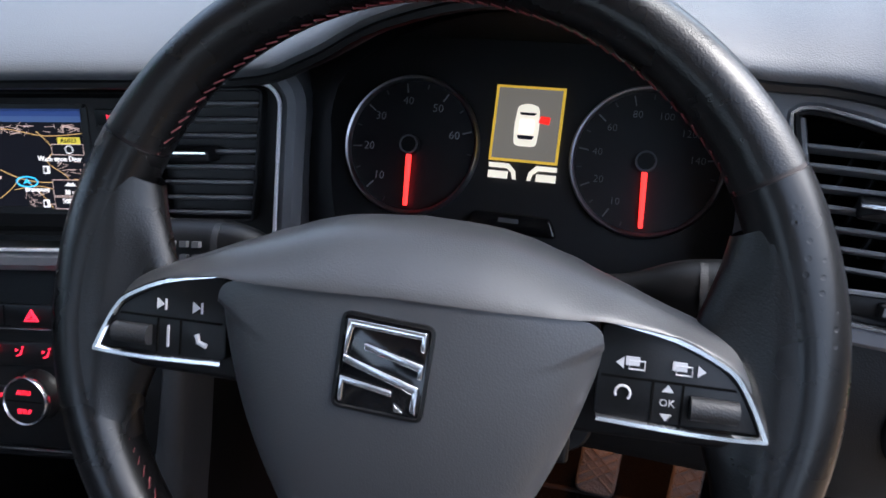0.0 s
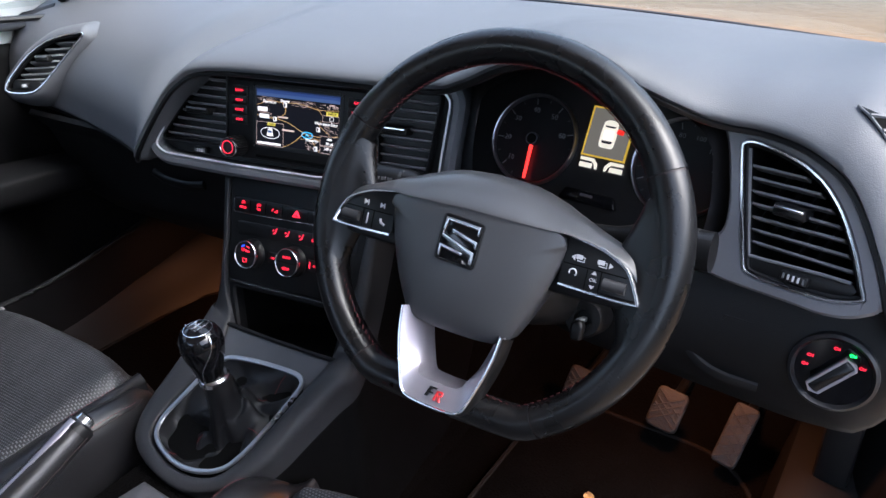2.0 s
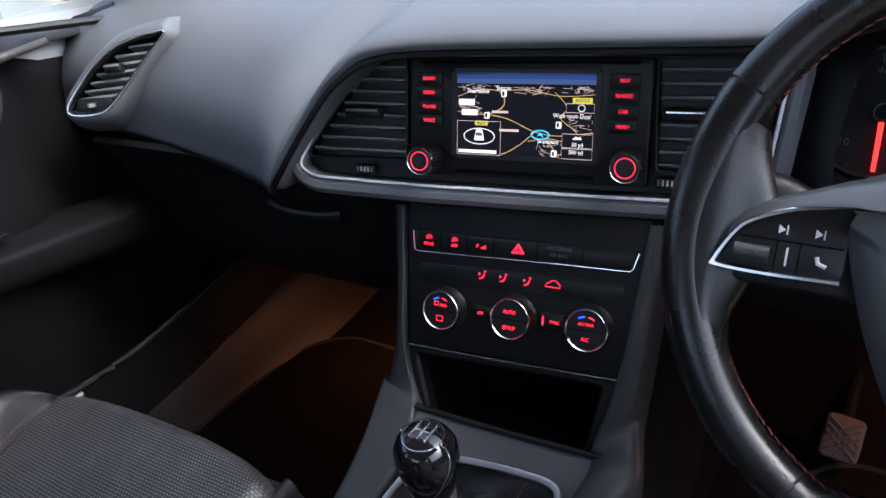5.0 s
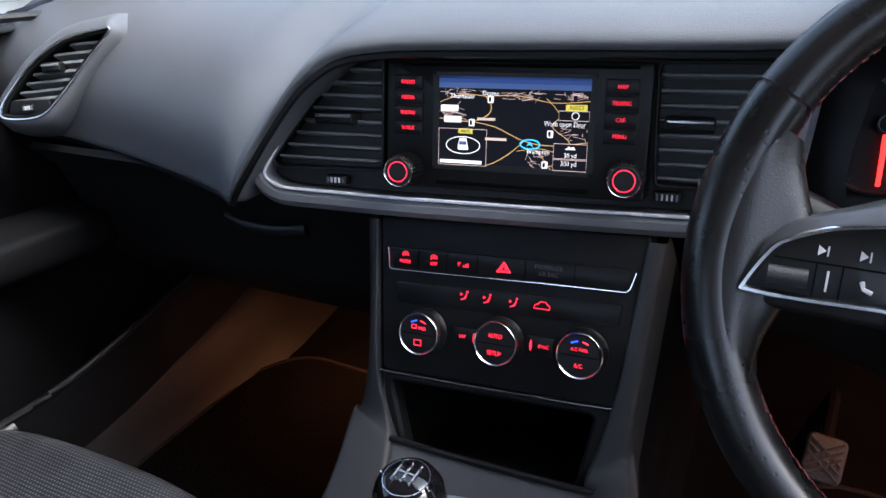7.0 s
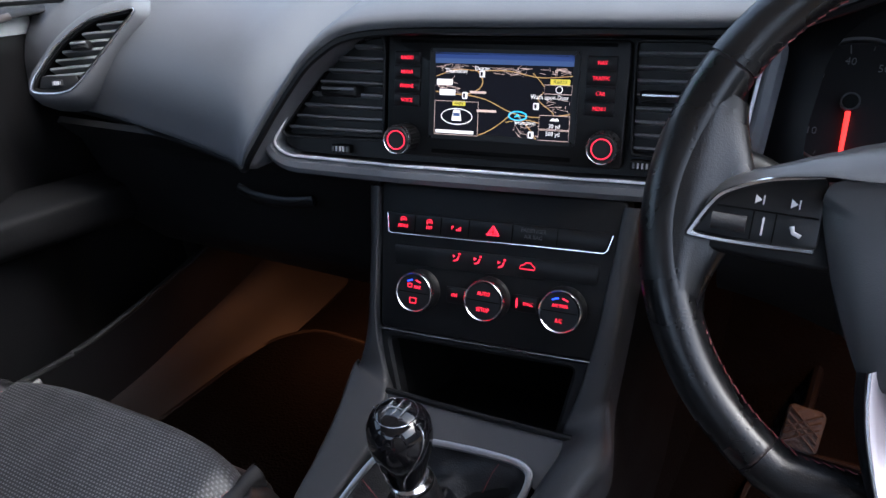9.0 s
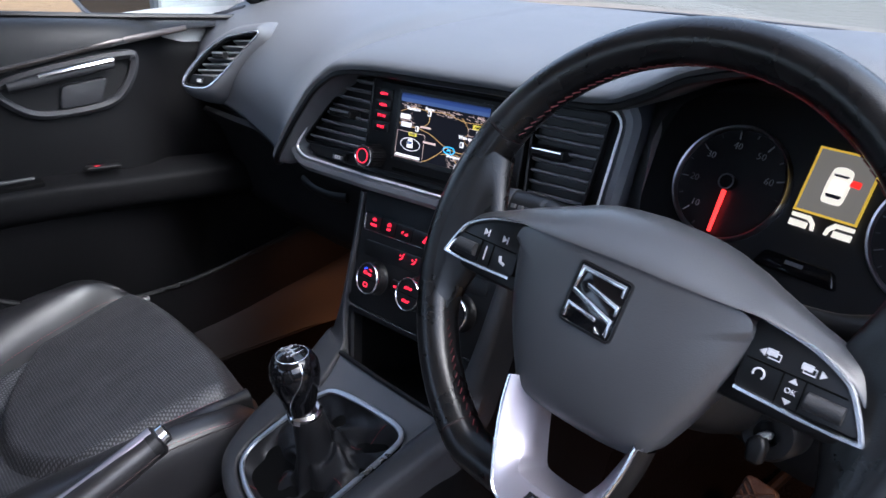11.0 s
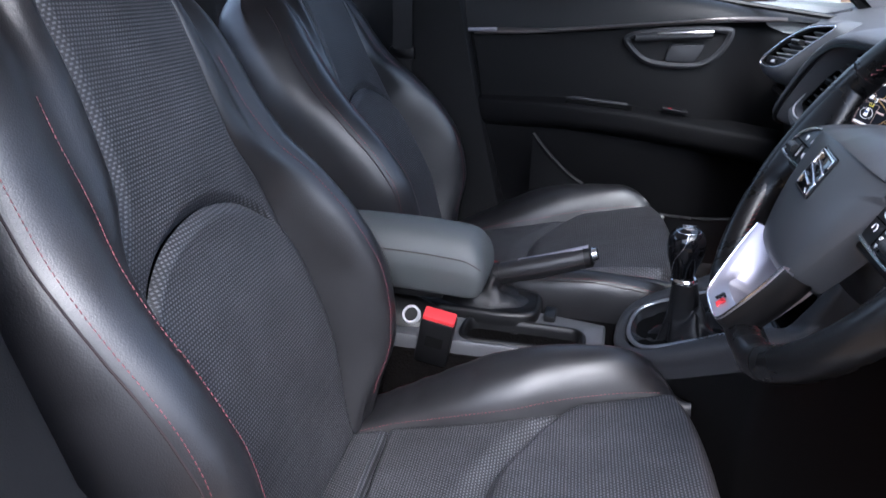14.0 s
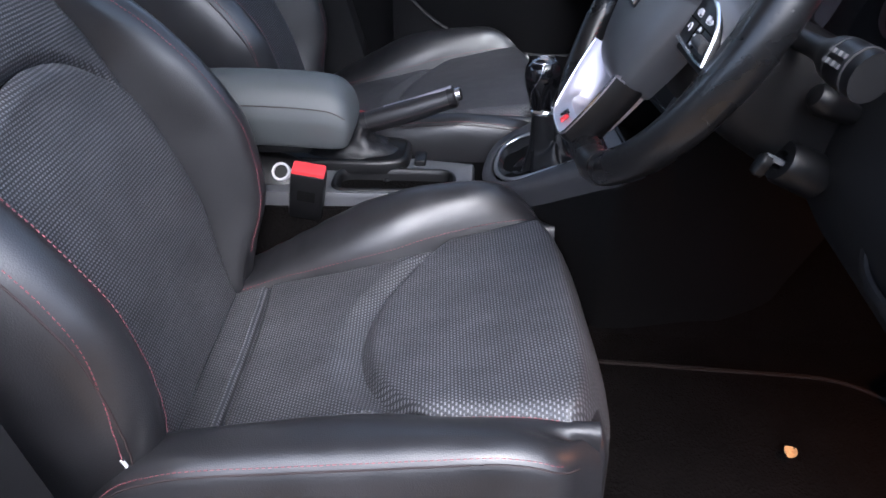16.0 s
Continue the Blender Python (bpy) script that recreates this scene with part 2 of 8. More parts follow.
def frame_ring(outer, inner, d0, d1, edge=0.0015, bm=None):
    """A flat ring between two outlines of equal count, front edges chamfered."""
    bm = bm or bmesh.new()
    rings = [(outer, d1), (outer, d0 + edge), (inset(outer, edge), d0), (inset(inner, -edge), d0), (inner, d0 + edge), (inner, d1)]
    vs = [[bm.verts.new((q[0], d, q[1])) for q in ring] for ring, d in rings]
    n = len(outer)
    for a, b in zip(vs, vs[1:] + vs[:1]):
        for i in range(n):
            bm.faces.new((a[i - 1], a[i], b[i], b[i - 1]))
    return bm


def loft(rings, caps=True, closed=True, bm=None):
    bm = bm or bmesh.new()
    vs = [[bm.verts.new(q) for q in ring] for ring in rings]
    for a, b in zip(vs, vs[1:]):
        for i in range(0 if closed else 1, len(a)):
            bm.faces.new((a[i - 1], a[i], b[i], b[i - 1]))
    if caps and closed:
        bm.faces.new(vs[0]), bm.faces.new(vs[-1])
    return bm


def tube(points, r, closed=False, n=8, bm=None, flat=1.0, up=(0, 1, 0), radii=None):
    """A round bar along the points; flat squeezes it along up."""
    p = [Vector(q) for q in points]
    rings = []
    for i in range(len(p)):
        a = p[i - 1] if (closed or i) else p[i]
        c = p[(i + 1) % len(p)] if (closed or i < len(p) - 1) else p[i]
        t = (c - a).normalized()
        s = t.cross(Vector(up))
        s = s.normalized() if s.length > 1e-4 else t.orthogonal().normalized()
        w = s.cross(t).normalized()
        k = radii[i] if radii else r
        rings.append([p[i] + s * k * math.cos(2 * math.pi * j / n) + w * k * flat * math.sin(2 * math.pi * j / n) for j in range(n)])
    if closed:
        rings.append(rings[0])
        bm = bm or bmesh.new()
        vs = [[bm.verts.new(q) for q in ring] for ring in rings[:-1]]
        vs.append(vs[0])
        for a, b in zip(vs, vs[1:]):
            for i in range(n):
                bm.faces.new((a[i - 1], a[i], b[i], b[i - 1]))
        return bm
    return loft(rings, bm=bm)


def dashes(points, r, on=0.0042, off=0.0022):
    """A row of short stitches along a line, as one mesh."""
    bm, run, start = bmesh.new(), 0.0, None
    p = [Vector(q) for q in points]
    fine = []
    for a, b in zip(p, p[1:]):
        n = max(int((b - a).length / 0.0011), 1)
        fine += [a + (b - a) * (k / n) for k in range(n)]
    i, step = 0, max(int(on / 0.0011), 2)
    gap = max(int(off / 0.0011), 1)
    while i + step < len(fine):
        tube([fine[i], fine[i + step // 2], fine[i + step]], r, n=5, bm=bm)
        i += step + gap
    return bm


def curve(points, x):
    """Smooth value at x through (x, value) pairs."""
    return table([tuple(q) for q in smooth([Vector(q) for q in points], False, 5)], x)


def lathe(profile, n=32, bm=None, axis="y", at=(0, 0, 0), caps=True):
    """Rings of (radius, place along the axis), closed at both ends unless caps is False."""
    rings = []
    for r, h in profile:
        ring = []
        for j in range(n):
            c, s = r * math.cos(2 * math.pi * j / n), r * math.sin(2 * math.pi * j / n)
            q = {"y": (c, h, s), "z": (c, s, h), "x": (h, c, s)}[axis]
            ring.append(Vector(q) + Vector(at))
        rings.append(ring)
    return loft(rings, caps, bm=bm)


def sheet(f, nu, nv, thick=0.0, size=(1, 1), bm=None):
    """A surface f(s, t), s and t from 0 to 1, with a UV map in metres, and a thickness along its normal."""
    bm = bm or bmesh.new()
    uv = bm.loops.layers.uv.verify()
    pts = [[Vector(f(i / nu, j / nv)) for j in range(nv + 1)] for i in range(nu + 1)]
    vs = [[bm.verts.new(q) for q in row] for row in pts]
    where = {}
    for i in range(nu + 1):
        for j in range(nv + 1):
            where[vs[i][j]] = (i / nu * size[0], j / nv * size[1])
    for i in range(nu):
        for j in range(nv):
            fc = bm.faces.new((vs[i][j], vs[i + 1][j], vs[i + 1][j + 1], vs[i][j + 1]))
            for lp in fc.loops:
                lp[uv].uv = where[lp.vert]
    if thick:
        back = []
        for i in range(nu + 1):
            row = []
            for j in range(nv + 1):
                a = pts[min(i + 1, nu)][j] - pts[max(i - 1, 0)][j]
                b = pts[i][min(j + 1, nv)] - pts[i][max(j - 1, 0)]
                n = a.cross(b)
                row.append(bm.verts.new(pts[i][j] - (n.normalized() if n.length > 1e-12 else Vector((0, 0, 1))) * thick))
            back.append(row)
        for i in range(nu):
            for j in range(nv):
                bm.faces.new((back[i][j], back[i][j + 1], back[i + 1][j + 1], back[i + 1][j]))
        rim = [(i, 0) for i in range(nu)] + [(nu, j) for j in range(nv)] + [(i, nv) for i in range(nu, 0, -1)] + [(0, j) for j in range(nv, 0, -1)]
        for (a, b), (c, d) in zip(rim, rim[1:] + rim[:1]):
            bm.faces.new((vs[a][b], back[a][b], back[c][d], vs[c][d]))
    return bm


def letters(name, body, size, at, mat, parent, depth=0.0004, turn=(90, 0, 0), align="CENTER", squeeze=1.0):
    """Writing as a mesh, standing in a panel frame."""
    cu = bpy.data.curves.new(name, "FONT")
    cu.body, cu.size, cu.align_x, cu.align_y, cu.extrude = body, size, align, "CENTER", depth
    cu.resolution_u, cu.offset = 2, -0.014 * size
    tmp = bpy.data.objects.new(name, cu)
    me = bpy.data.meshes.new_from_object(tmp)
    bpy.data.objects.remove(tmp)
    me.materials.clear()
    me.materials.append(mat)
    ob = new(name, me)
    ob.parent = parent
    ob.matrix_basis = pose(*at, *turn) @ Matrix.Diagonal((squeeze, 1, 1, 1))
    return ob


def table(rows, x):
    """Straight-line reading of a table of (x, value), eased."""
    if x <= rows[0][0]:
        return rows[0][1]
    for (a, p), (b, q) in zip(rows, rows[1:]):
        if x <= b:
            t = (x - a) / (b - a)
            t = t * t * (3 - 2 * t)
            return p + (q - p) * t
    return rows[-1][1]


def ease(a, b, x):
    t = min(max((x - a) / (b - a), 0), 1)
    return t * t * (3 - 2 * t)


# ---------------------------------------------------------------- shell of the car
PILLAR = material("dark_pillar_plastic", (0.006, 0.006, 0.0065), 0.55, grain=0.3, grain_size=0.0011, spec=0.16)


def car_shell():
    # floor and footwells
    def floor_z(x, y):
        tunnel = 0.19 * (1 - ease(0.08, 0.16, abs(x)))
        return 0.33 + tunnel + 0.32 * ease(0.48, 0.85, y)
    bm = sheet(lambda s, t: (-0.72 + 1.44 * s, -1.3 + 2.1 * t, floor_z(-0.72 + 1.44 * s, -1.3 + 2.1 * t)), 48, 60, 0.02)
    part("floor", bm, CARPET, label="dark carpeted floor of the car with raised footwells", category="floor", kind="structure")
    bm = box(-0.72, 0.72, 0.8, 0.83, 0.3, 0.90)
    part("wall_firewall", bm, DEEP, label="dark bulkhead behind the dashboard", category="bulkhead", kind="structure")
    # roof lining
    def roof(s, t):
        x, y = -0.66 + 1.32 * s, 0.06 - 1.5 * t
        return (x, y + 0.0, 1.425 + 0.03 * (1 - (2 * s - 1) ** 2))
    part("ceiling", sheet(roof, 12, 12, -0.02), HEADLINER, label="pale cloth headliner under the roof", category="ceiling", kind="structure")
    part("roof_panel", sheet(lambda s, t: (-0.7 + 1.4 * s, 0.06 - 1.56 * t, 1.46 + 0.035 * (1 - (2 * s - 1) ** 2)), 12, 8, 0.01),
         WHITE_PAINT, label="white painted steel roof", category="roof", kind="structure")
    # rear bulkhead and tailgate
    part("wall_rear", box(-0.72, 0.72, -1.52, -1.47, 0.3, 1.12, 0.01), HARD, label="dark trim at the back of the cabin", category="wall", kind="structure")
    # pillars, both sides
    for side in (-1, 1):
        tag = "left" if side < 0 else "right"
        within(LEFT @ pose(0.004, -0.02, -0.035) if side < 0 else DASH)
        # A pillar: from the dash corner up to the roof rail
        inner = [(0.70, 0.62, 1.0), (0.665, 0.43, 1.15), (0.63, 0.22, 1.285), (0.60, 0.02, 1.395), (0.585, -0.12, 1.43)]
        outer = [(0.735, 0.37, 1.005), (0.715, 0.26, 1.10), (0.695, 0.10, 1.20), (0.675, -0.1, 1.31), (0.665, -0.27, 1.372)]
        rows = []
        for a, b in zip(smooth(inner, False, 4), smooth(outer, False, 4)):
            mid = (a + b) / 2 + Vector((-0.022, -0.008, 0.0))
            rows.append([(side * q.x, q.y, q.z) for q in (a, a + (mid - a) * 0.5 + Vector((-0.008, 0, 0)), mid, b + (mid - b) * 0.5 + Vector((-0.006, 0, 0)), b,
                                                          b + Vector((0.04, 0.01, 0)), a + Vector((0.04, 0.02, 0)))])
        if side < 0:
            part("pillar_front_" + tag, loft(rows), GREY_TRIM, label="pale grey plastic windscreen pillar trim", category="pillar", kind="structure")
            part("pillar_cap", lathe([(0.001, -0.003), (0.014, -0.003), (0.015, 0.002), (0.014, 0.006)], 20, axis="x"), GREY_TRIM,
                 label="round grey fixing cap on the pillar trim", category="cap", kind="structure", m=pose(-0.690, 0.385, 1.035, 0, 10, 25))
            within(LEFT @ pose(0, 0, 0.03))
            rail = smooth([(-0.63, -0.2, 1.375), (-0.645, -0.45, 1.415), (-0.65, -0.8, 1.425), (-0.645, -1.2, 1.40)], False, 6)
            part("roof_rail", tube(rail, 0.035, n=12, flat=0.8), GREY_TRIM, label="pale grey trim along the roof edge", category="roof rail", kind="structure")
            within(DOOR_SIDE)
            # B pillar: pale top, dark foot
            up = [(-0.555, -0.74, 1.05), (-0.567, -0.742, 1.15), (-0.59, -0.745, 1.28), (-0.622, -0.75, 1.43)]
            rows = []
            for yf, yb, z in up:
                k = ease(1.0, 1.43, z)
                x = -0.685 + 0.045 * k
                rows.append([(x - 0.03, yb, z), (x + 0.006, yb + 0.01, z), (x + 0.012, (yf + yb) / 2, z), (x + 0.004, yf - 0.012, z), (x - 0.012, yf, z), (x - 0.04, yf, z)])
            part("pillar_middle_top", loft(rows), GREY_TRIM, label="pale grey upper trim of the door pillar", category="pillar", kind="structure")
            rows = []
            for z, yf, yb in ((0.36, -0.36, -0.72), (0.6, -0.42, -0.74), (0.85, -0.475, -0.74), (1.05, -0.515, -0.738)):
                rows.append([(-0.72, yb, z), (-0.68, yb, z), (-0.668, (yf + yb) / 2, z), (-0.675, yf - 0.01, z), (-0.69, yf, z), (-0.72, yf, z)])
            part("pillar_middle_foot", loft(rows), HARD, label="dark plastic foot of the door pillar", category="pillar", kind="structure")
        else:
            within(RIGHT)
            rows = []
            for z, yf, yb in ((0.36, -0.438, -0.8), (0.55, -0.464, -0.8), (0.69, -0.488, -0.79), (0.72, -0.500, -0.79), (0.735, -0.512, -0.79), (0.85, -0.545, -0.78), (1.05, -0.57, -0.77), (1.43, -0.64, -0.76)):
                k = ease(1.0, 1.43, z) * 0.06
                rows.append([(0.75 - k, yb, z), (0.69 - k, yb, z), (0.685 - k, (yf + yb) / 2, z), (0.688 - k, yf - 0.012, z), (0.70 - k, yf, z), (0.745 - k, yf - 0.004, z), (0.752 - k, yf - 0.016, z)])
            part("pillar_middle_" + tag, loft([smooth([Vector(q) for q in r], True, 3) for r in rows]), PILLAR, label="dark trim of the driver's door pillar", category="pillar", kind="structure")
            lump = [[(0.704 + 0.011 * r * math.cos(a), -0.492 + d, 0.702 + 0.017 * r * math.sin(a)) for a in [2 * math.pi * k / 18 for k in range(18)]] for r, d in ((1.15, -0.01), (1.0, 0.001), (0.85, 0.004), (0.5, 0.006), (0.1, 0.006))]
            part("latch_cover", loft(lump), PILLAR, label="black rounded latch cover on the door pillar", category="latch", kind="structure", sharp=60)
            within(DASH)
            rail = smooth([(0.62, 0.0, 1.40), (0.655, -0.45, 1.43), (0.66, -0.8, 1.435), (0.655, -1.4, 1.41)], False, 6)
            part("roof_rail", tube(rail, 0.03, n=12), WHITE_PAINT, label="white steel roof edge over the open door", category="roof rail", kind="structure")
            rows = [[(q[0] + o[0], q[1], q[2] + o[1]) for o in ((0, 0), (0.03, 0.0), (0.04, 0.035), (0.0, 0.045))]
                    for q in ((0.72, 0.66, 1.0), (0.69, 0.43, 1.16), (0.655, 0.22, 1.295), (0.62, 0.0, 1.40))]
            part("pillar_front_" + tag, loft(rows), GREY_TRIM, label="pale grey windscreen pillar trim on the driver's side", category="pillar", kind="structure")
    within(PLAIN)
    shape = smooth([Vector((x, z)) for x, z in ((-0.58, 0.33), (-0.605, 0.365), (-0.625, 0.415), (-0.645, 0.447), (-0.675, 0.458), (-0.73, 0.45))], False, 4)
    rows = [[(q.x - b * (q.y - 0.33) * 0.4, y, q.y + b * 0.25 * (0.73 + q.x)) for q in shape] + [(-0.73, y, 0.30), (-0.60, y, 0.30)] for y, b in ((-1.5, 0.0), (-0.3, 0.0), (0.2, 0.0), (0.42, 0.25), (0.6, 0.8), (0.8, 1.4))]
    part("sill_trim_left", loft(rows), HARD, label="dark plastic trim on the passenger sill", category="sill", kind="structure")
    part("wall_kick_left", box(-0.79, -0.745, 0.33, 0.82, 0.30, 0.96, 0.01), HARD, label="dark kick panel in the passenger footwell", category="kick panel", kind="structure")
    part("wall_kick_right", box(0.655, 0.70, 0.40, 0.82, 0.30, 0.98, 0.01), HARD, label="dark kick panel in the driver's footwell", category="kick panel", kind="structure")
    # driver's side sill with its white paint outside
    rows = [[(x, y, z) for x, z in ((0.60, 0.33), (0.62, 0.40), (0.66, 0.425), (0.74, 0.42), (0.761, 0.39), (0.761, 0.30))] for y in (-1.0, -0.3, 0.3, 0.62)]
    part("sill_trim", loft(rows), HARD, label="dark plastic scuff trim on the driver's sill", category="sill", kind="structure")
    rows = [[(x, y, z) for x, z in ((0.764, 0.385), (0.778, 0.39), (0.805, 0.37), (0.815, 0.30), (0.795, 0.22), (0.764, 0.22))] for y in (-1.0, -0.3, 0.3, 0.75)]
    part("sill_outer", loft(rows), WHITE_PAINT, label="white painted outer sill under the open door", category="sill", kind="structure")
    rows = []
    for z, y in ((0.40, 0.312), (0.50, 0.361), (0.60, 0.41), (0.72, 0.468), (0.85, 0.52), (0.98, 0.55)):
        rows.append([(a, y + b, z) for a, b in ((0.772, 0.01), (0.79, 0.0), (0.815, 0.02), (0.815, 0.26), (0.772, 0.26))])
    part("hinge_post", loft(rows), WHITE_PAINT, label="white painted door hinge post", category="post", kind="structure")
    rows = []
    for z, y in ((0.40, 0.30), (0.50, 0.349), (0.60, 0.398), (0.72, 0.456), (0.82, 0.50)):
        rows.append([(a, y + b, z) for a, b in ((0.652, 0.32), (0.672, 0.22), (0.710, 0.10), (0.733, 0.045), (0.7345, 0.042), (0.7345, 0.037), (0.7365, 0.034), (0.751, 0.006), (0.757, 0.0), (0.761, 0.012), (0.761, 0.32))])
    part("wall_kick_trim", loft(rows), HARD, label="dark moulded kick trim with a seam beside the door opening", category="kick panel", kind="structure", sharp=30)
    line = smooth([Vector((0.767, y, z)) for y, z in ((0.29, 0.385), (0.307, 0.42), (0.347, 0.50), (0.396, 0.60), (0.454, 0.72), (0.50, 0.84), (0.53, 0.97))], False, 5)
    part("door_seal", tube(line, 0.008, n=10), RUBBER_BLACK, label="black rubber seal along the door opening", category="seal", kind="structure")
    # windscreen, bonnet
    within(DASH)
    def screen(s, t):
        x = (2 * s - 1) * (0.70 - 0.10 * t)
        y = 0.60 - 0.10 * (s - 0.0) * (1 - t) * s - 0.54 * t + 0.05 * (1 - (2 * s - 1) ** 2)
        return (x, y + 0.03, 1.012 + 0.395 * t + 0.01 * (1 - (2 * s - 1) ** 2))
    ob = part("window_windscreen", sheet(screen, 16, 10), GLASS, label="clear laminated windscreen", category="windscreen", kind="structure")
    ob.visible_shadow = False
    # White paint darkened in colour to hold down the sky's glare on the bonnet.
    BONNET_PAINT = material("darkened_white_paint", (0.46, 0.47, 0.47), 0.4, vary=0.05)
    def bonnet(s, t):
        x = (2 * s - 1) * 0.74
        return (x, 0.66 + 0.95 * t - 0.1 * (2 * s - 1) ** 2 - 0.06 * s, 1.008 - 0.30 * t ** 1.25 - 0.012 * (2 * s - 1) ** 4)
    part("bonnet", sheet(bonnet, 24, 12, 0.008), BONNET_PAINT, label="white painted bonnet beyond the windscreen", category="bonnet", kind="structure")
    wiper = smooth([(-0.30, 0.665, 1.006), (0.0, 0.668, 1.010), (0.3, 0.64, 1.008), (0.62, 0.57, 1.002)], False, 6)
    part("wiper_blade", tube(wiper, 0.005), BLACK, label="thin black wiper blade at the windscreen foot", category="wiper")


car_shell()
within(DASH)


# ---------------------------------------------------------------- dashboard
LIP = [(-0.8, 0.855, 0.2), (-0.72, 0.852, 0.19), (-0.6, 0.846, 0.186), (-0.441, 0.840, 0.163), (-0.324, 0.840, 0.131), (-0.267, 0.852, 0.094),
       (-0.245, 0.874, 0.087), (-0.2, 0.933, 0.099), (-0.162, 0.972, 0.11), (-0.111, 0.991, 0.124), (0.04, 0.994, 0.151), (0.193, 0.996, 0.174),
       (0.249, 1.012, 0.166), (0.3, 1.036, 0.155), (0.36, 1.05, 0.15), (0.41, 1.044, 0.158), (0.455, 1.024, 0.172), (0.5, 1.004, 0.192),
       (0.545, 0.999, 0.199), (0.578, 0.994, 0.192), (0.599, 0.986, 0.187), (0.615, 0.977, 0.182), (0.629, 0.963, 0.177), (0.643, 0.943, 0.170), (0.652, 0.927, 0.165),
       (0.661, 0.911, 0.160), (0.668, 0.894, 0.155), (0.675, 0.877, 0.151), (0.684, 0.860, 0.150), (0.705, 0.848, 0.155)]


POD = DASH.inverted() @ pose(0.0076, 0.1679, 0.9258, -16.03, 1.64, 12.33) @ Matrix.Scale(0.949, 4)
STACK = pose(0.0043, 0.1327, 0.7879, -23.09, -0.92, 5.87) @ Matrix.Scale(0.9906, 4)
HV = DASH.inverted() @ STACK


def lip_curve():
    return smooth([Vector((x, y, z)) for x, z, y in LIP], False, 5)


def lip_at(x):
    e = lip_curve()
    return min(e, key=lambda q: abs(q.x - x))


def dashboard():
    root = thing("dashboard", pose(0, 0, 0), "dark grey soft-touch dashboard with a hooded instrument binnacle", "dashboard")
    edge = lip_curve()
    n = 18
    cols = []
    for b in edge:
        x = b.x
        w = Vector((x, 0.60 - 0.085 * ease(0.1, 0.7, x) + 0.03 * (1 - (x / 0.7) ** 2), 1.016))
        face = 1 - ease(-0.33, -0.22, x)
        tail = ease(0.56, 0.66, x)
        c1 = b + Vector((0, 0.03 - 0.03 * face, 0.028 + 0.125 * face + 0.06 * tail))
        c2 = w + Vector((0, -0.24, 0.02 + 0.012 * ease(0.2, 0.36, x) - 0.01 * ease(0.42, 0.6, x)))
        under = [b + Vector((0, 0.20, -0.016)), b + Vector((0, 0.022, -0.016)), b + Vector((0, 0.006, -0.011)), b + Vector((0, -0.001, -0.004))]
        top = []
        for i in range(n + 1):
            t = i / n
            top.append(b * (1 - t) ** 3 + c1 * 3 * t * (1 - t) ** 2 + c2 * 3 * t * t * (1 - t) + w * t ** 3)
        cols.append(under + top + [w + Vector((0, 0.05, -0.03))])
    bm = loft(cols, closed=False)
    part("upper_pad", bm, PAD, root, "grey grained soft upper pad", sharp=60)
    # piping line where the pad ends
    part("pad_edge", tube([q + Vector((0, 0.004, -0.011)) for q in edge], 0.0035, n=6), BLACK, root)
    # passenger glovebox
    def glove(s, t):
        x = -0.70 + 0.56 * s
        prof = [(0.175, 0.835), (0.205, 0.80), (0.225, 0.74), (0.245, 0.66), (0.30, 0.60), (0.42, 0.575), (0.60, 0.57)]
        k = t * (len(prof) - 1)
        i = min(int(k), len(prof) - 2)
        y, z = (prof[i][j] + (prof[i + 1][j] - prof[i][j]) * (k - i) for j in (0, 1))
        return (x, y + 0.02 * s, z)
    part("glovebox_lid", sheet(glove, 12, 24, 0.01), HARD, root, "dark hard plastic glovebox lid")
    hb = tube(smooth([(-0.40, 0.203, 0.762), (-0.375, 0.206, 0.752), (-0.33, 0.21, 0.75), (-0.285, 0.215, 0.757)], False, 5), 0.008, flat=0.5)
    part("glovebox_handle", hb, BLACK, root)
    # fascia strip between the centre pod and the dials
    f = POD @ pose(0, 0.024, 0)
    strip = rounded([(0.172, 0.056), (0.204, 0.056), (0.190, 0.01), (0.177, -0.03), (0.176, -0.048), (0.200, -0.066), (0.150, -0.066), (0.158, -0.03)], 0.008)
    part("fascia_strip", prism(strip, 0.0, 0.04, 0.004), FASCIA, root, "satin grey fascia strip", m=f)
    # knee panel under the wheel
    low_edge = [(0.19, 0.757), (0.42, 0.712), (0.619, 0.709), (0.668, 0.713), (0.688, 0.729), (0.699, 0.757), (0.708, 0.797), (0.718, 0.835)]
    def knee(s, t):
        x = 0.19 + 0.526 * s
        drop = table(low_edge, x)
        z0 = 0.858 - 0.02 * s
        k = min(t / 0.75, 1)
        z = z0 + (drop - z0) * k - 0.012 * max(t - 0.75, 0) * 4
        y = 0.205 - 0.018 * math.sin(math.pi * k) + 0.16 * max(t - 0.75, 0) / 0.25 + 0.045 * ease(0.685, 0.718, x) ** 2
        return (x, y + 0.02 * (1 - s), z)
    part("knee_panel", sheet(knee, 48, 24, 0.012), HARD, root, "dark plastic panel under the steering column")
    q = panel_frame(0.562, 0.186, 0.793, 6)
    blank = [Vector(e) for e in rounded(rect(-0.019, 0.019, -0.015, 0.015), 0.003)]
    part("switch_frame", frame_ring(blank, inset(blank, 0.003), -0.003, 0.008, 0.001), HARD, root, "frame round the blank switch", m=q)
    part("blank_switch", prism(inset(blank, 0.003), 0.002, 0.01, 0.001), DEEP, root, "blank switch plate", m=q)
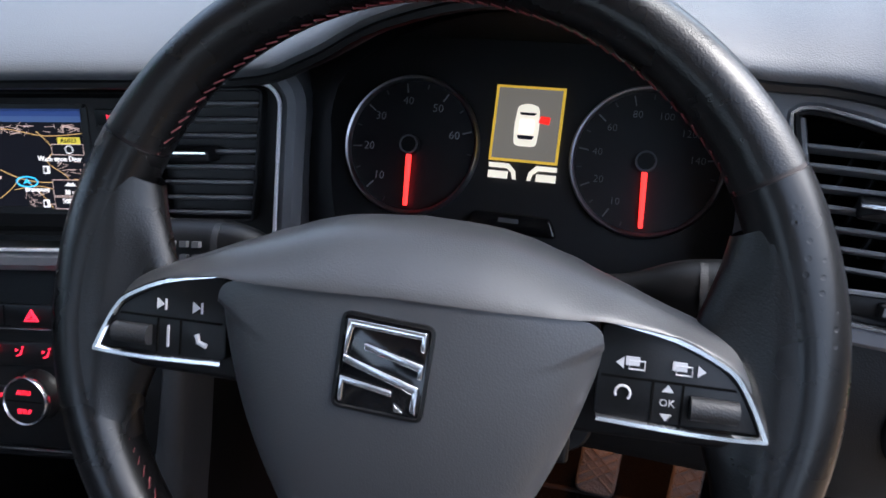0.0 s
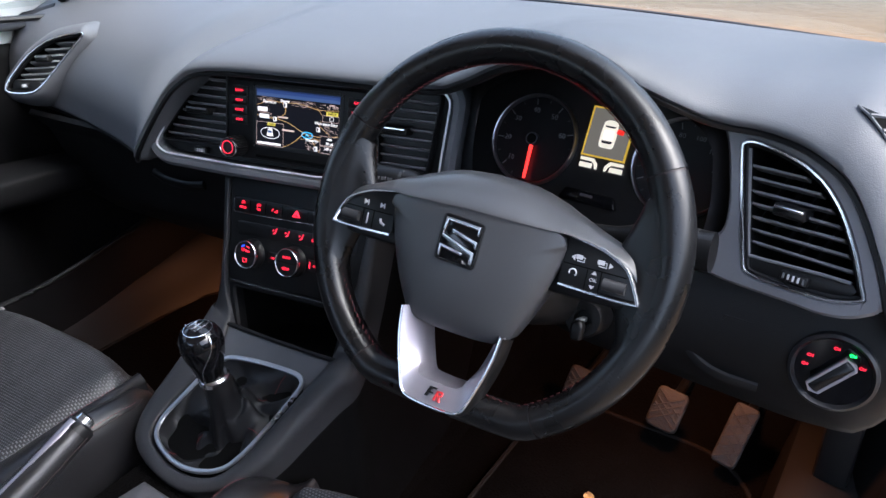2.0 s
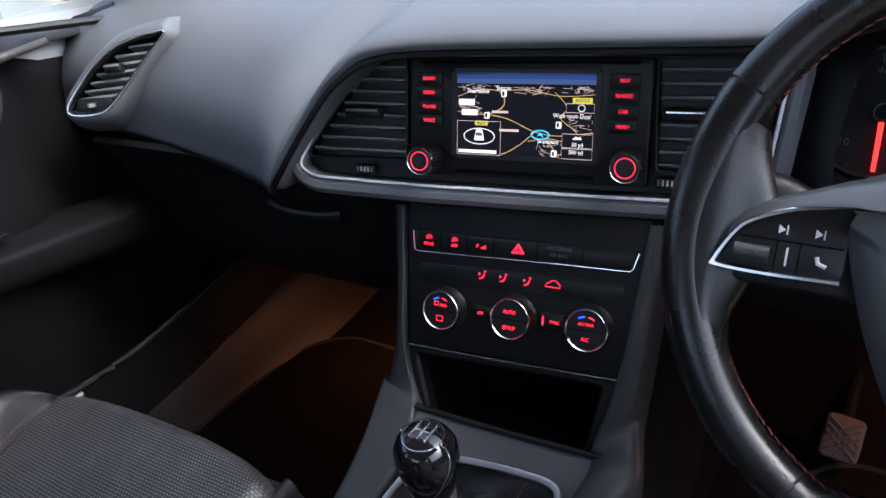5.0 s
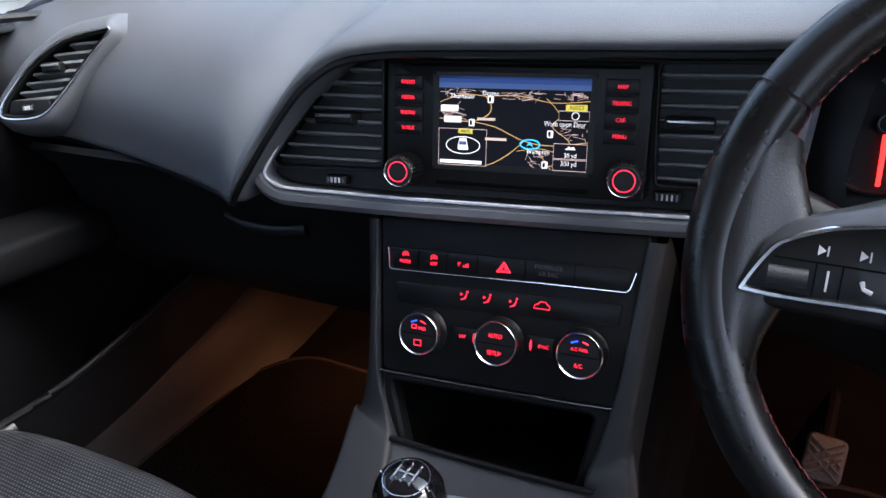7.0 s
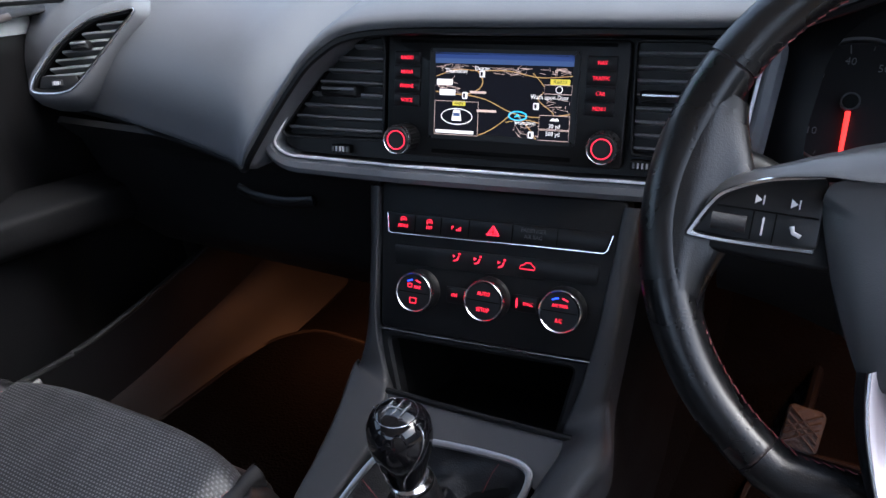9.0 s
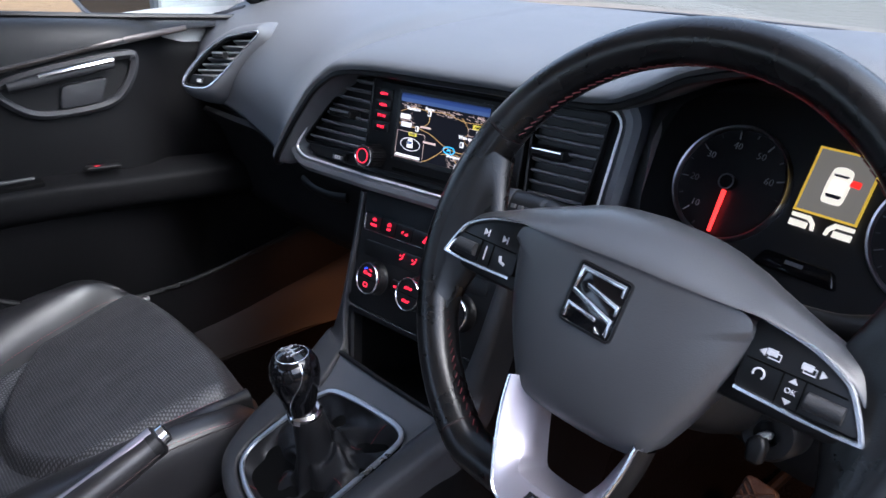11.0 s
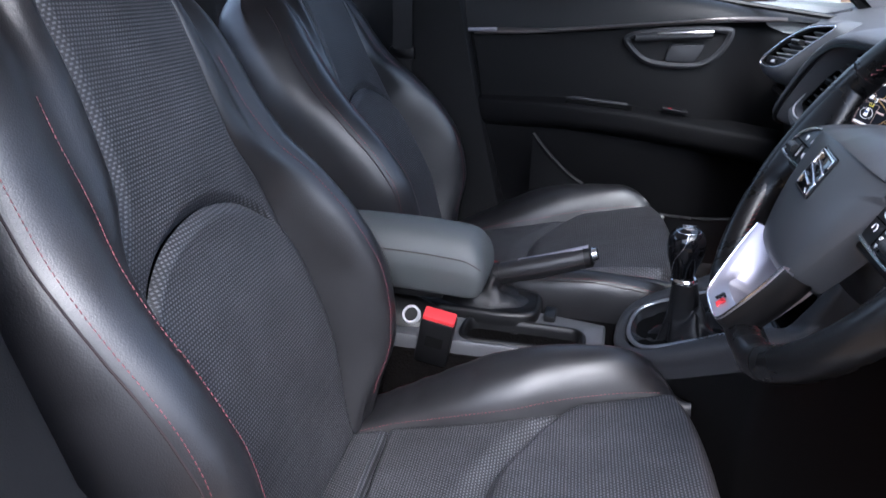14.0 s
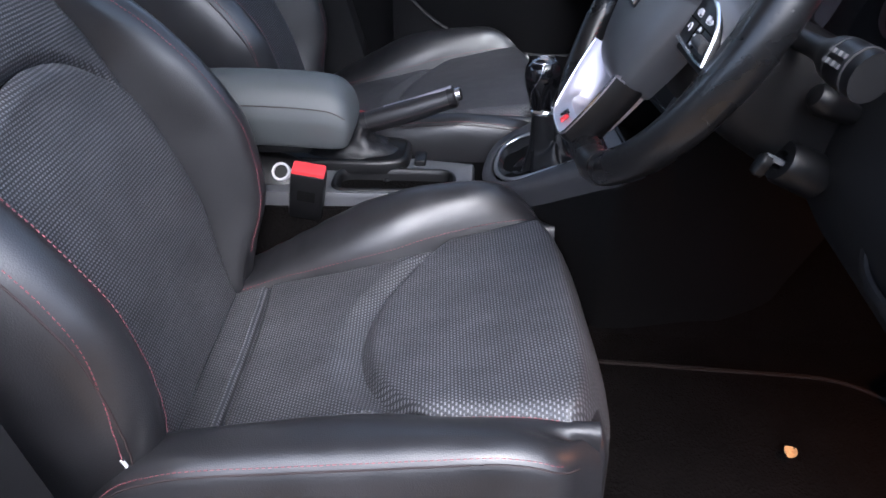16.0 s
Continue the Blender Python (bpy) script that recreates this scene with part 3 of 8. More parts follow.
    groove = smooth([(0.512, 0.19, 0.756), (0.53, 0.185, 0.743), (0.555, 0.183, 0.737), (0.588, 0.185, 0.735)], False, 5)
    part("pocket_handle", tube(groove, 0.006, flat=0.6), HARD, root, "moulded pull of the coin pocket")
    line = smooth([(0.555, 0.1865, 0.775), (0.571, 0.1855, 0.769), (0.611, 0.186, 0.757), (0.652, 0.1885, 0.731), (0.656, 0.192, 0.722), (0.650, 0.196, 0.714)], False, 5)
    part("pocket_seam", tube(line, 0.0016, n=5), DEEP, root)
    # end of the dash by the driver's door
    end = [[(x, y, z) for y, z in ((0.215, 0.83), (0.235, 0.77), (0.30, 0.735), (0.42, 0.74), (0.50, 0.98), (0.30, 0.985), (0.215, 0.92))] for x in (0.704, 0.718)]
    part("end_panel", loft(end), HARD, root, "dark end panel of the dashboard")
    # small defroster vents in the pad corners
    return root


dash = dashboard()


# ---------------------------------------------------------------- air vents
SATIN_SLAT = material("slat_plastic", (0.14, 0.143, 0.15), 0.42, grain=0.1, grain_size=0.001)


def slats(parent, outline, rows, d, lean=18, thick=0.0019, deep=0.016, mat=None):
    """Level slats cut to an outline, each its own piece."""
    for v in rows:
        xs = []
        p = outline
        for i in range(len(p)):
            (ax, ay), (bx, by) = p[i - 1], p[i]
            if (ay - v) * (by - v) < 0:
                xs.append(ax + (bx - ax) * (v - ay) / (by - ay))
        if len(xs) >= 2:
            a, b = min(xs) + 0.0005, max(xs) - 0.0005
            part("slat", box(a, b, 0, deep, -thick, thick, 0.0008, seg=1), mat or SATIN_SLAT, parent, m=pose(0, d, v, -lean, 0, 0))


def vent_body(parent, outline, d, depth=0.05):
    bm = bmesh.new()
    inner = inset(outline, 0.0)
    vs = [[bm.verts.new((q[0], dd, q[1])) for q in inner] for dd in (d, depth)]
    for i in range(len(inner)):
        bm.faces.new((vs[0][i - 1], vs[0][i], vs[1][i], vs[1][i - 1]))
    bm.faces.new(vs[1])
    return part("duct", bm, DEEP, parent)


def vent_tab(parent, u, v, d, w=0.018, mat=CHROME):
    t = part("adjuster_tab", prism(rounded(rect(u - w, u + w, v - 0.006, v + 0.006), 0.003), d - 0.012, d + 0.01, 0.003), HARD, parent)
    part("tab_strip", box(u - w * 0.9, u + w * 0.9, d - 0.0135, d - 0.0115, v + 0.001, v + 0.004, 0.0008, seg=1), mat, t)


def vent_wheel(parent, u, v, d, w=0.022):
    t = part("thumb_wheel", prism(rounded(rect(u - w / 2, u + w / 2, v - 0.0045, v + 0.0045), 0.002), d - 0.004, d + 0.004, 0.0015), BLACK, parent)
    for k in range(5):
        x = u - w * 0.36 + k * w * 0.18
        part("ridge", box(x - 0.0008, x + 0.0008, d - 0.0055, d - 0.003, v - 0.0025, v + 0.0025), PALE_PRINT if k in (1, 2, 3) else SATIN, t)


def even_ring(points, n):
    """A closed outline dealt out again in n equal steps."""
    total = sum((points[i] - points[i - 1]).length for i in range(len(points)))
    out, run, i = [], 0.0, 0
    for k in range(n):
        want = total * k / n
        while True:
            a, b = points[i % len(points)], points[(i + 1) % len(points)]
            step = (b - a).length
            if run + step >= want:
                out.append(a + (b - a) * ((want - run) / step if step else 0))
                break
            run, i = run + step, i + 1
    return out


def side_vent(name, f, mirror, label):
    """The driver's corner vent with its grey surround; mirrored for the passenger."""
    k = -1 if mirror else 1
    root = thing(name, f, label, "air vent", "corner air vents")
    chrome = [(-0.0656, 0.0454), (-0.0647, 0.0513), (-0.0587, 0.0541), (-0.0456, 0.0534), (-0.0247, 0.0497), (-0.0079, 0.0449), (0.0021, 0.04), (0.0128, 0.0336), (0.026, 0.0216), (0.0365, 0.0091), (0.0472, -0.0071),
              (0.0555, -0.0211), (0.0638, -0.0381), (0.0697, -0.05), (0.0687, -0.0524), (0.059, -0.0571), (0.0487, -0.0606), (0.0376, -0.0623), (0.0091, -0.0645), (-0.0164, -0.0652), (-0.0284, -0.064), (-0.0333, -0.0602), (-0.0442, -0.0277), (-0.056, 0.0115)]
    outer = [(-0.0906, 0.0668), (-0.0649, 0.0668), (-0.0393, 0.0661), (-0.0191, 0.0636), (0.0018, 0.0563), (0.0181, 0.0473), (0.033, 0.035), (0.0489, 0.0157), (0.0599, -0.0002), (0.0696, -0.0163), (0.0781, -0.0329), (0.0852, -0.05), (0.0852, -0.0555),
             (0.0802, -0.0615), (0.0636, -0.0718), (0.042, -0.0769), (0.0179, -0.0774), (-0.0073, -0.0784), (-0.0338, -0.0794), (-0.0623, -0.0784), (-0.0732, -0.0707), (-0.0714, -0.0457), (-0.0631, -0.0308), (-0.0649, -0.0068), (-0.0733, 0.0229), (-0.0817, 0.047)]
    if mirror:
        chrome = [(0.040, 0.056), (0.020, 0.057), (-0.018, 0.053), (-0.045, 0.045), (-0.084, 0.025), (-0.115, 0.001), (-0.138, -0.021), (-0.136, -0.033), (-0.093, -0.036), (-0.064, -0.025), (-0.004, 0.021)]
        outer = inset([Vector(q) for q in chrome], 0.007 * (-1))
        outer = [tuple(q) for q in outer]
    c, o = even_ring(smooth([Vector(q) for q in chrome], True, 5), 88), even_ring(smooth([Vector(q) for q in outer], True, 5), 88)
    if not mirror:
        part("surround", frame_ring(o, c, -0.004, 0.03, 0.003), FASCIA, root, "satin grey surround")
    if mirror:
        hood = []
        for grow, d in ((0.0, 0.004), (0.001, -0.003), (0.004, -0.003), (0.012, 0.008), (0.019, 0.026), (0.024, 0.055), (0.026, 0.10)):
            hood.append([(q.x, d, q.y) for q in inset(c, -grow)])
        part("surround", loft(hood, caps=False), PAD, root, "soft grey end of the dashboard", sharp=70)
    part("chrome_line", tube([(q.x, -0.004, q.y) for q in c], 0.0016, True, 6), CHROME, root, "thin chrome outline")
    body = inset(c, 0.006)
    part("inner_frame", frame_ring(inset(c, 0.001), inset(c, 0.0045), -0.001, 0.02, 0.001), HARD, root)
    face = [q for q in body]
    vent_body(root, face, 0.003, 0.045)
    if mirror:
        rows = [0.045, 0.035, 0.025, 0.015, 0.005, -0.005, -0.014]
        slats(root, [tuple(q) for q in face], rows, 0.006)
        vent_tab(root, -0.053, 0.020, 0.004, 0.014, SATIN)
        plate = rounded([(-0.125, -0.013), (-0.070, -0.016), (-0.068, -0.026), (-0.095, -0.033), (-0.132, -0.029)], 0.003)
        part("lower_plate", prism([Vector(q) for q in plate], 0.001, 0.01, 0.001), BLACK, root)
        vent_wheel(root, -0.100, -0.024, 0.0, 0.016)
    else:
        for a, v, b, w in ((-0.056, 0.0325, -0.0097, 0.0337), (-0.0529, 0.0218, 0.0063, 0.0234), (-0.0495, 0.01, 0.0181, 0.0122), (-0.0462, -0.0013, 0.0279, 0.0011),
                           (-0.0428, -0.0132, 0.0362, -0.0093), (-0.0395, -0.0246, 0.0434, -0.0211), (-0.0364, -0.0356, 0.0498, -0.0331)):
            turn = math.degrees(math.atan2(w - v, b - a))
            part("slat", box(-0.003, b - a + 0.003, 0, 0.018, -0.0013, 0.0013, 0.0006, seg=1), SATIN_SLAT, root, m=pose(a, 0.005, v, 0, -turn, 0) @ pose(0, 0, 0, -16, 0, 0))
        for k in range(5):
            u = -0.036 + 0.016 * k
            part("fin", box(-0.0007, 0.0007, 0.0, 0.012, max(-0.045, -0.03 - 0.004 * k), 0.034 - 0.014 * max(k - 1, 0)), HARD, root, m=pose(u, 0.026, 0.004, 0, 16, 0))
        ledge = smooth([Vector(q) for q in ((-0.0608, 0.001, 0.0475), (-0.0475, 0.001, 0.0), (-0.0344, 0.001, -0.0444), (-0.029, 0.001, -0.048), (0.0296, 0.001, -0.0432), (0.0563, 0.001, -0.0418))], False, 4)
        # Lighter grey bar puts the lit edge of the dark inner frame into colour.
        part("lit_inner_edge", tube(ledge, 0.0016, n=6), SATIN_SLAT, root, "grey bar drawn for the lit edge of the inner frame")
        plate = rounded([(-0.035, -0.048), (-0.029, -0.0495), (0.0296, -0.0445), (0.0575, -0.0425), (0.063, -0.047), (0.060, -0.053), (0.0376, -0.0595), (0.0091, -0.0615), (-0.0164, -0.062), (-0.0284, -0.0605)], 0.002)
        part("lower_plate", prism([Vector(q) for q in plate], 0.001, 0.01, 0.001), BLACK, root)
        vent_tab(root, -0.0085, 0.0021, 0.004, 0.0145)
        vent_wheel(root, 0.0124, -0.054, 0.0, 0.025)
    return root


within(PLAIN)
side_vent("corner_vent", panel_frame(0.5979, 0.1951, 0.9098, 17, -12.4), False, "black corner air vent with a chrome outline and grey surround")
side_vent("corner_vent", pose(0.0052, -0.0116, 0.003, -0.29, 0.52, 1.43) @ panel_frame(-0.572, 0.194, 0.908, 17, 34) @ Matrix.Diagonal((0.82, 1, 1, 1)), True, "black slanted air vent with a chrome outline by the passenger door")


within(DASH)


def demister(name, m, upper, lower, bars, label):
    """Slots fanning out between two curves on the rounded pad by the door, their shade a black sheet; x along, z
    across.
    """
    root = thing(name, m, label, "demister vent")
    a, b = smooth([Vector(q) for q in upper], False, 6), smooth([Vector(q) for q in lower], False, 6)
    n = min(len(a), len(b))

    def on_pad(q, up=0.0):
        return Vector((q.x, -curve([(0, 0), (0.013, 0.0054), (0.028, 0.0062), (0.045, 0.0042), (0.067, 0.0008), (0.09, -0.001)], q.x) - up, q.y))
    a, b = ([line[round(k * (len(line) - 1) / (n - 1))] for k in range(n)] for line in (a, b))
    # No recess is cut: a black sheet over the pad gives the slots' shade.
    part("slot_shade", loft([[on_pad(p, 0.0022), on_pad(q, 0.0022), on_pad(q, -0.004), on_pad(p, -0.004)] for p, q in zip(a, b)]), DEEP, root, "black sheet for the shade in the slots")
    part("rim", tube([on_pad(q, 0.0018) for q in a + b[::-1]], 0.0013, True, 6), PAD, root, "grey rim")
    for k in bars:
        p, q = b[round(k * (n - 1))], a[round(min(1, k + 0.07) * (n - 1))]
        part("slot_bar", tube([on_pad(p, 0.0026), on_pad((p + q) / 2, 0.0026), on_pad(q, 0.0026)], 0.0019, n=6), PAD, root)
    return root


slope = Vector((0.45, -0.45, 0.77)).normalized()
tip = Vector((0.6101, 0.2243, 1.0171))
run = Vector((0.0499, -0.0198, -0.0403))
run = (run - slope * run.dot(slope)).normalized()
across = slope.cross(run)
VENT_FRAME = Matrix(((run.x, -slope.x, across.x, tip.x), (run.y, -slope.y, across.y, tip.y), (run.z, -slope.z, across.z, tip.z), (0, 0, 0, 1)))
demister("demister_vent", VENT_FRAME, [(0.0, 0.0), (0.0132, 0.0031), (0.0277, 0.014), (0.0369, 0.0177), (0.0473, 0.0157), (0.0549, 0.0127), (0.0629, 0.0127)], [(0.0, 0.0), (0.0084, -0.0033), (0.0246, -0.0055), (0.0416, -0.0059), (0.0567, -0.0028), (0.0671, -0.0), (0.07310000000000001, -0.0)], (0.22, 0.4, 0.58, 0.76, 0.93), "black demister slots fanning out in the corner of the dashboard")


# ---------------------------------------------------------------- centre pod: vents, screen, radio


def centre_pod():
    root = thing("centre_pod", POD, "grey and chrome framed pod in the middle of the dashboard", "dashboard panel")
    chrome = [(-0.254, -0.072), (-0.236, -0.083), (-0.11, -0.085), (0.05, -0.084), (0.20, -0.082), (0.206, -0.07), (0.217, 0.035), (0.208, 0.046), (0.05, 0.045),
              (-0.105, 0.044), (-0.152, 0.041), (-0.184, 0.026), (-0.222, -0.021)]
    c = [Vector(q) for q in rounded(chrome, 0.012, 3)]
    o = inset(c, -0.0185)
    part("pod_frame", frame_ring(o, c, -0.008, 0.05, 0.006), SATIN, root, "satin grey frame")
    part("chrome_line", tube([(q.x, -0.0068, q.y) for q in c], 0.0016, True, 6), BRIGHT_TRIM, root, "thin inner outline with chrome's shine put into pale colour")
    back = inset(c, 0.003)
    part("back_plate", prism(back, 0.012, 0.03), BLACK, root)
    # left vent
    left = [Vector(q) for q in rounded([(-0.129, 0.039), (-0.149, 0.037), (-0.178, 0.025), (-0.244, -0.058), (-0.240, -0.062), (-0.130, -0.060)], 0.004, 2)]
    right = [Vector(q) for q in rounded([(0.114, 0.039), (0.199, 0.040), (0.186, -0.058), (0.118, -0.058)], 0.004, 2)]
    for outline, tab, wheel in ((left, (-0.175, -0.014), (-0.178, -0.0735)), (right, (0.140, -0.008), (0.128, -0.069))):
        v = part("vent_frame", frame_ring(inset(outline, -0.003), outline, 0.000, 0.02, 0.001), BLACK, root)
        vent_body(v, outline, 0.002, 0.05)
        slats(v, [tuple(q) for q in outline], [0.031, 0.019, 0.007, -0.005, -0.017, -0.029, -0.041, -0.053], 0.004, deep=0.02, thick=0.0014, mat=SATIN_SLAT)
        vent_tab(v, *tab, 0.004, 0.020, SATIN if tab[0] < 0 else CHROME)
        vent_wheel(v, *wheel, 0.006)
    return root


pod = centre_pod()


def radio_unit():
    root = thing("radio_unit", POD, "black radio and navigation unit with a lit map screen", "car radio")
    o = [Vector(q) for q in rounded(rect(-0.122, 0.110, -0.0735, 0.0405), 0.005)]
    body = part("bezel", prism(o, -0.004, 0.012, 0.002), BLACK, root, "matt black bezel")
    so = [Vector(q) for q in rounded(rect(-0.0775, 0.0665, -0.0555, 0.0305), 0.004)]
    part("screen_frame", frame_ring(so, inset(so, 0.0062), -0.0056, -0.003, 0.0004), BLACK, root, "thin black screen border")
    scr = part("screen", prism([Vector(q) for q in rect(-0.0715, 0.061, -0.051, 0.0265)], -0.0052, -0.004), MAP_DARK, root, "lit navigation map")
    # sky band of the slanted map
    part("map_sky", prism([Vector(q) for q in rect(-0.0715, 0.061, 0.0165, 0.021)], -0.0056, -0.0052), MAP_BLUE, scr)
    part("map_sky", prism([Vector(q) for q in rect(-0.0715, 0.061, 0.021, 0.0265)], -0.0056, -0.0052), MAP_BLUE_DEEP, scr)
    rnd = random.Random(5)
    d = -0.0056
    def road(name, pts, w, mat, close=False):
        part(name, tube([(u, d, v) for u, v in smooth([Vector((a, b)) for a, b in pts], close, 5)], w * 0.62, close, 5, flat=0.4), mat, scr)
    road("map_road", [(-0.029, 0.010), (-0.024, 0.002), (-0.027, -0.006), (-0.042, -0.012), (-0.0705, -0.010)], 0.0007, MAP_ROAD)
    road("map_road", [(-0.042, -0.012), (-0.02, -0.016), (0.006, -0.027), (0.03, -0.03), (0.0605, -0.026)], 0.0006, MAP_ROAD)
    road("map_road", [(-0.029, 0.010), (0.0, 0.011), (0.03, 0.006), (0.0605, 0.008)], 0.0005, MAP_ROAD)
    road("map_road", [(0.006, -0.027), (-0.006, -0.038), (-0.02, -0.047), (-0.03, -0.0505)], 0.0006, MAP_ROAD)
    road("map_road", [(0.012, -0.03), (0.024, -0.042), (0.03, -0.0505)], 0.0005, MAP_ROAD)
    road("map_road", [(0.024, 0.0095), (0.036, -0.004), (0.03, -0.014), (0.045, -0.026), (0.04, -0.034)], 0.0005, MAP_ROAD)
    road("map_road", [(-0.0705, 0.004), (-0.05, 0.011), (-0.029, 0.010)], 0.0005, MAP_ROAD)
    road("map_road", [(0.0, -0.036), (0.02, -0.033), (0.042, -0.037), (0.0605, -0.035)], 0.0005, MAP_ROAD)
    for k in range(120):
        cu, cv, su, sv = rnd.choice([(-0.05, 0.0125, 0.018, 0.003), (0.005, 0.0105, 0.02, 0.0035), (0.045, 0.012, 0.014, 0.004), (0.02, -0.042, 0.016, 0.007), (0.05, -0.018, 0.01, 0.007), (-0.058, -0.004, 0.01, 0.006)])
        u, v = cu + rnd.uniform(-su, su), cv + rnd.uniform(-sv, sv)
        a = rnd.uniform(-0.6, 0.6) + (1.5 if rnd.random() < 0.35 else 0)
        w = rnd.uniform(0.002, 0.006)
        p, q = (u - w * math.cos(a), v - w * 0.6 * math.sin(a)), (u + w * math.cos(a), v + w * 0.6 * math.sin(a))
        if -0.071 < p[0] < 0.0605 and -0.071 < q[0] < 0.0605 and -0.0505 < p[1] < 0.0165 and -0.0505 < q[1] < 0.0165:
            part("map_lane", tube([(p[0], d, p[1]), (q[0], d, q[1])], 0.00016, n=4), MAP_LANE, scr)
    for body_text, u, v, s in (("Thurnscoe", -0.05, 0.0095, 0.0062), ("Dearne", -0.0245, 0.0125, 0.0058), ("Wath upon Dear", 0.0405, -0.0115, 0.0062), ("Brampton", 0.019, -0.0355, 0.006)):
        letters("map_word", body_text, s, (u, d - 0.0004, v), MAP_WHITE, scr, squeeze=0.82)
    for u, v, w in ((-0.028, -0.0095, 0.008), (-0.019, -0.0265, 0.0095)):
        part("map_word_bar", box(u - w, u + w, d - 0.0006, d, v - 0.0011, v + 0.0011), MAP_LANE, scr)
    def plate(u, v, w, h, mat):
        return part("map_plate", prism([Vector(q) for q in rounded(rect(u - w, u + w, v - h, v + h), 0.0008, 2)], d - 0.0004, d), mat, scr)
    plate(-0.0615, -0.001, 0.008, 0.0028, MAP_WHITE), plate(-0.0585, -0.0105, 0.008, 0.0028, MAP_WHITE)
    plate(0.0495, 0.0025, 0.009, 0.0026, MAP_YELLOW), plate(-0.0465, -0.0205, 0.0065, 0.0022, MAP_YELLOW)
    letters("map_word", "A6023", 0.0048, (0.0495, d - 0.0008, 0.0025), MAP_DARK, scr)
    letters("map_word", "A635", 0.004, (-0.0465, d - 0.0008, -0.0205), MAP_DARK, scr)
    for u, v in ((-0.0245, 0.0075), (-0.041, -0.013), (0.0285, -0.020), (0.025, -0.0465)):
        plate(u, v, 0.0026, 0.0031, MAP_WHITE)
        part("map_pump", box(u - 0.0016, u + 0.0004, d - 0.0009, d - 0.0004, v - 0.002, v + 0.002), MAP_DARK, scr)
    # corner windows of the map
    for u0, u1, v0, v1 in ((-0.0712, -0.027, -0.0508, -0.0185), (0.032, 0.0605, -0.0405, -0.0275), (0.032, 0.0605, -0.0508, -0.041), (0.035, 0.0605, -0.0085, 0.0)):
        o = [Vector(q) for q in rect(u0, u1, v0, v1)]
        part("map_window", prism(o, d - 0.0003, d), MAP_DARK, scr)
        part("map_window_edge", frame_ring(o, inset(o, 0.0005), d - 0.0006, d - 0.0002, 0.0001), MAP_LANE, scr)
    letters("map_word", "30 yd", 0.0058, (0.0465, d - 0.0008, -0.0375), MAP_WHITE, scr, squeeze=0.85)
    letters("map_word", "500 yd", 0.0058, (0.0455, d - 0.0008, -0.0445), MAP_WHITE, scr, squeeze=0.85)
    part("map_word_bar", box(-0.0695, -0.031, d - 0.0009, d - 0.0004, -0.0492, -0.0462), MAP_WHITE, scr)
    ring = [(-0.0485 + 0.0155 * math.cos(a), d - 0.0005, -0.033 + 0.0075 * math.sin(a)) for a in [2 * math.pi * k / 28 for k in range(28)]]
    part("map_compass", tube(ring, 0.0004, True, 4), MAP_WHITE, scr)
    part("map_car", prism([Vector(q) for q in rounded([(-0.0535, -0.037), (-0.0435, -0.037), (-0.0445, -0.031), (-0.0455, -0.0265), (-0.0515, -0.0265), (-0.0525, -0.031)], 0.001, 2)], d - 0.0012, d - 0.0005), MAP_WHITE, scr)
    part("map_car_roof", prism([Vector(q) for q in rect(-0.0518, -0.0452, -0.0325, -0.0295)], d - 0.0015, d - 0.0011), MAP_BLUE, scr)
    ring = [(0.0115 + 0.0085 * math.cos(a), d - 0.0005, -0.0295 + 0.004 * math.sin(a)) for a in [2 * math.pi * k / 24 for k in range(24)]]
    part("map_position", tube(ring, 0.0006, True, 4), MAP_CYAN, scr)
    part("map_arrow", prism([Vector(q) for q in ((0.0085, -0.031), (0.0115, -0.027), (0.0145, -0.031), (0.0115, -0.030))], d - 0.0012, d - 0.0005), MAP_CYAN, scr)
    part("map_position", tube([(0.049 + 0.003 * math.cos(a), d - 0.0005, -0.0042 + 0.003 * math.sin(a)) for a in [k * 0.4 for k in range(16)]], 0.0003, True, 4), MAP_WHITE, scr)
    part("map_hill", prism([Vector(q) for q in ((0.042, -0.0325), (0.045, -0.0295), (0.047, -0.031), (0.0485, -0.0295), (0.051, -0.0325))], d - 0.0008, d - 0.0004), MAP_WHITE, scr)
    # keys
    for side, words in ((-1, ("RADIO", "MEDIA", "PHONE", "VOICE")), (1, ("NAV", "TRAFFIC", "CAR", "MENU"))):
        u = -0.1005 if side < 0 else 0.086
        for k, word in enumerate(words):
            v = 0.0205 - k * 0.0134
            key = part("key", prism([Vector(q) for q in rounded(rect(u - 0.0135, u + 0.0135, v - 0.0062, v + 0.0062), 0.0012, 2)], -0.0058, -0.003, 0.0008), BLACK, root)
            letters("key_word", word, 0.0050, (u, -0.0061, v), RED_GLOW, key, squeeze=0.85)
    for u, v in ((-0.1005, -0.0565), (0.094, -0.0525)):
        knob = part("knob", lathe([(0.001, -0.032), (0.0115, -0.032), (0.0125, -0.031), (0.0135, -0.020), (0.0145, -0.004)], 36, at=(u, 0, v)), BLACK, root, "ridged rotary knob")
        part("knob_ring", lathe([(0.0118, -0.0305), (0.0132, -0.0318), (0.0138, -0.0295), (0.0134, -0.028)], 36, at=(u, 0, v)), CHROME, knob, "chrome ring")
        part("knob_glow", tube([(u + 0.0088 * math.cos(a), -0.0322, v + 0.0088 * math.sin(a)) for a in [2 * math.pi * k / 32 for k in range(32)]], 0.00045, True, 5), RED_GLOW, knob)
        for k in range(24):
            a = 2 * math.pi * k / 24
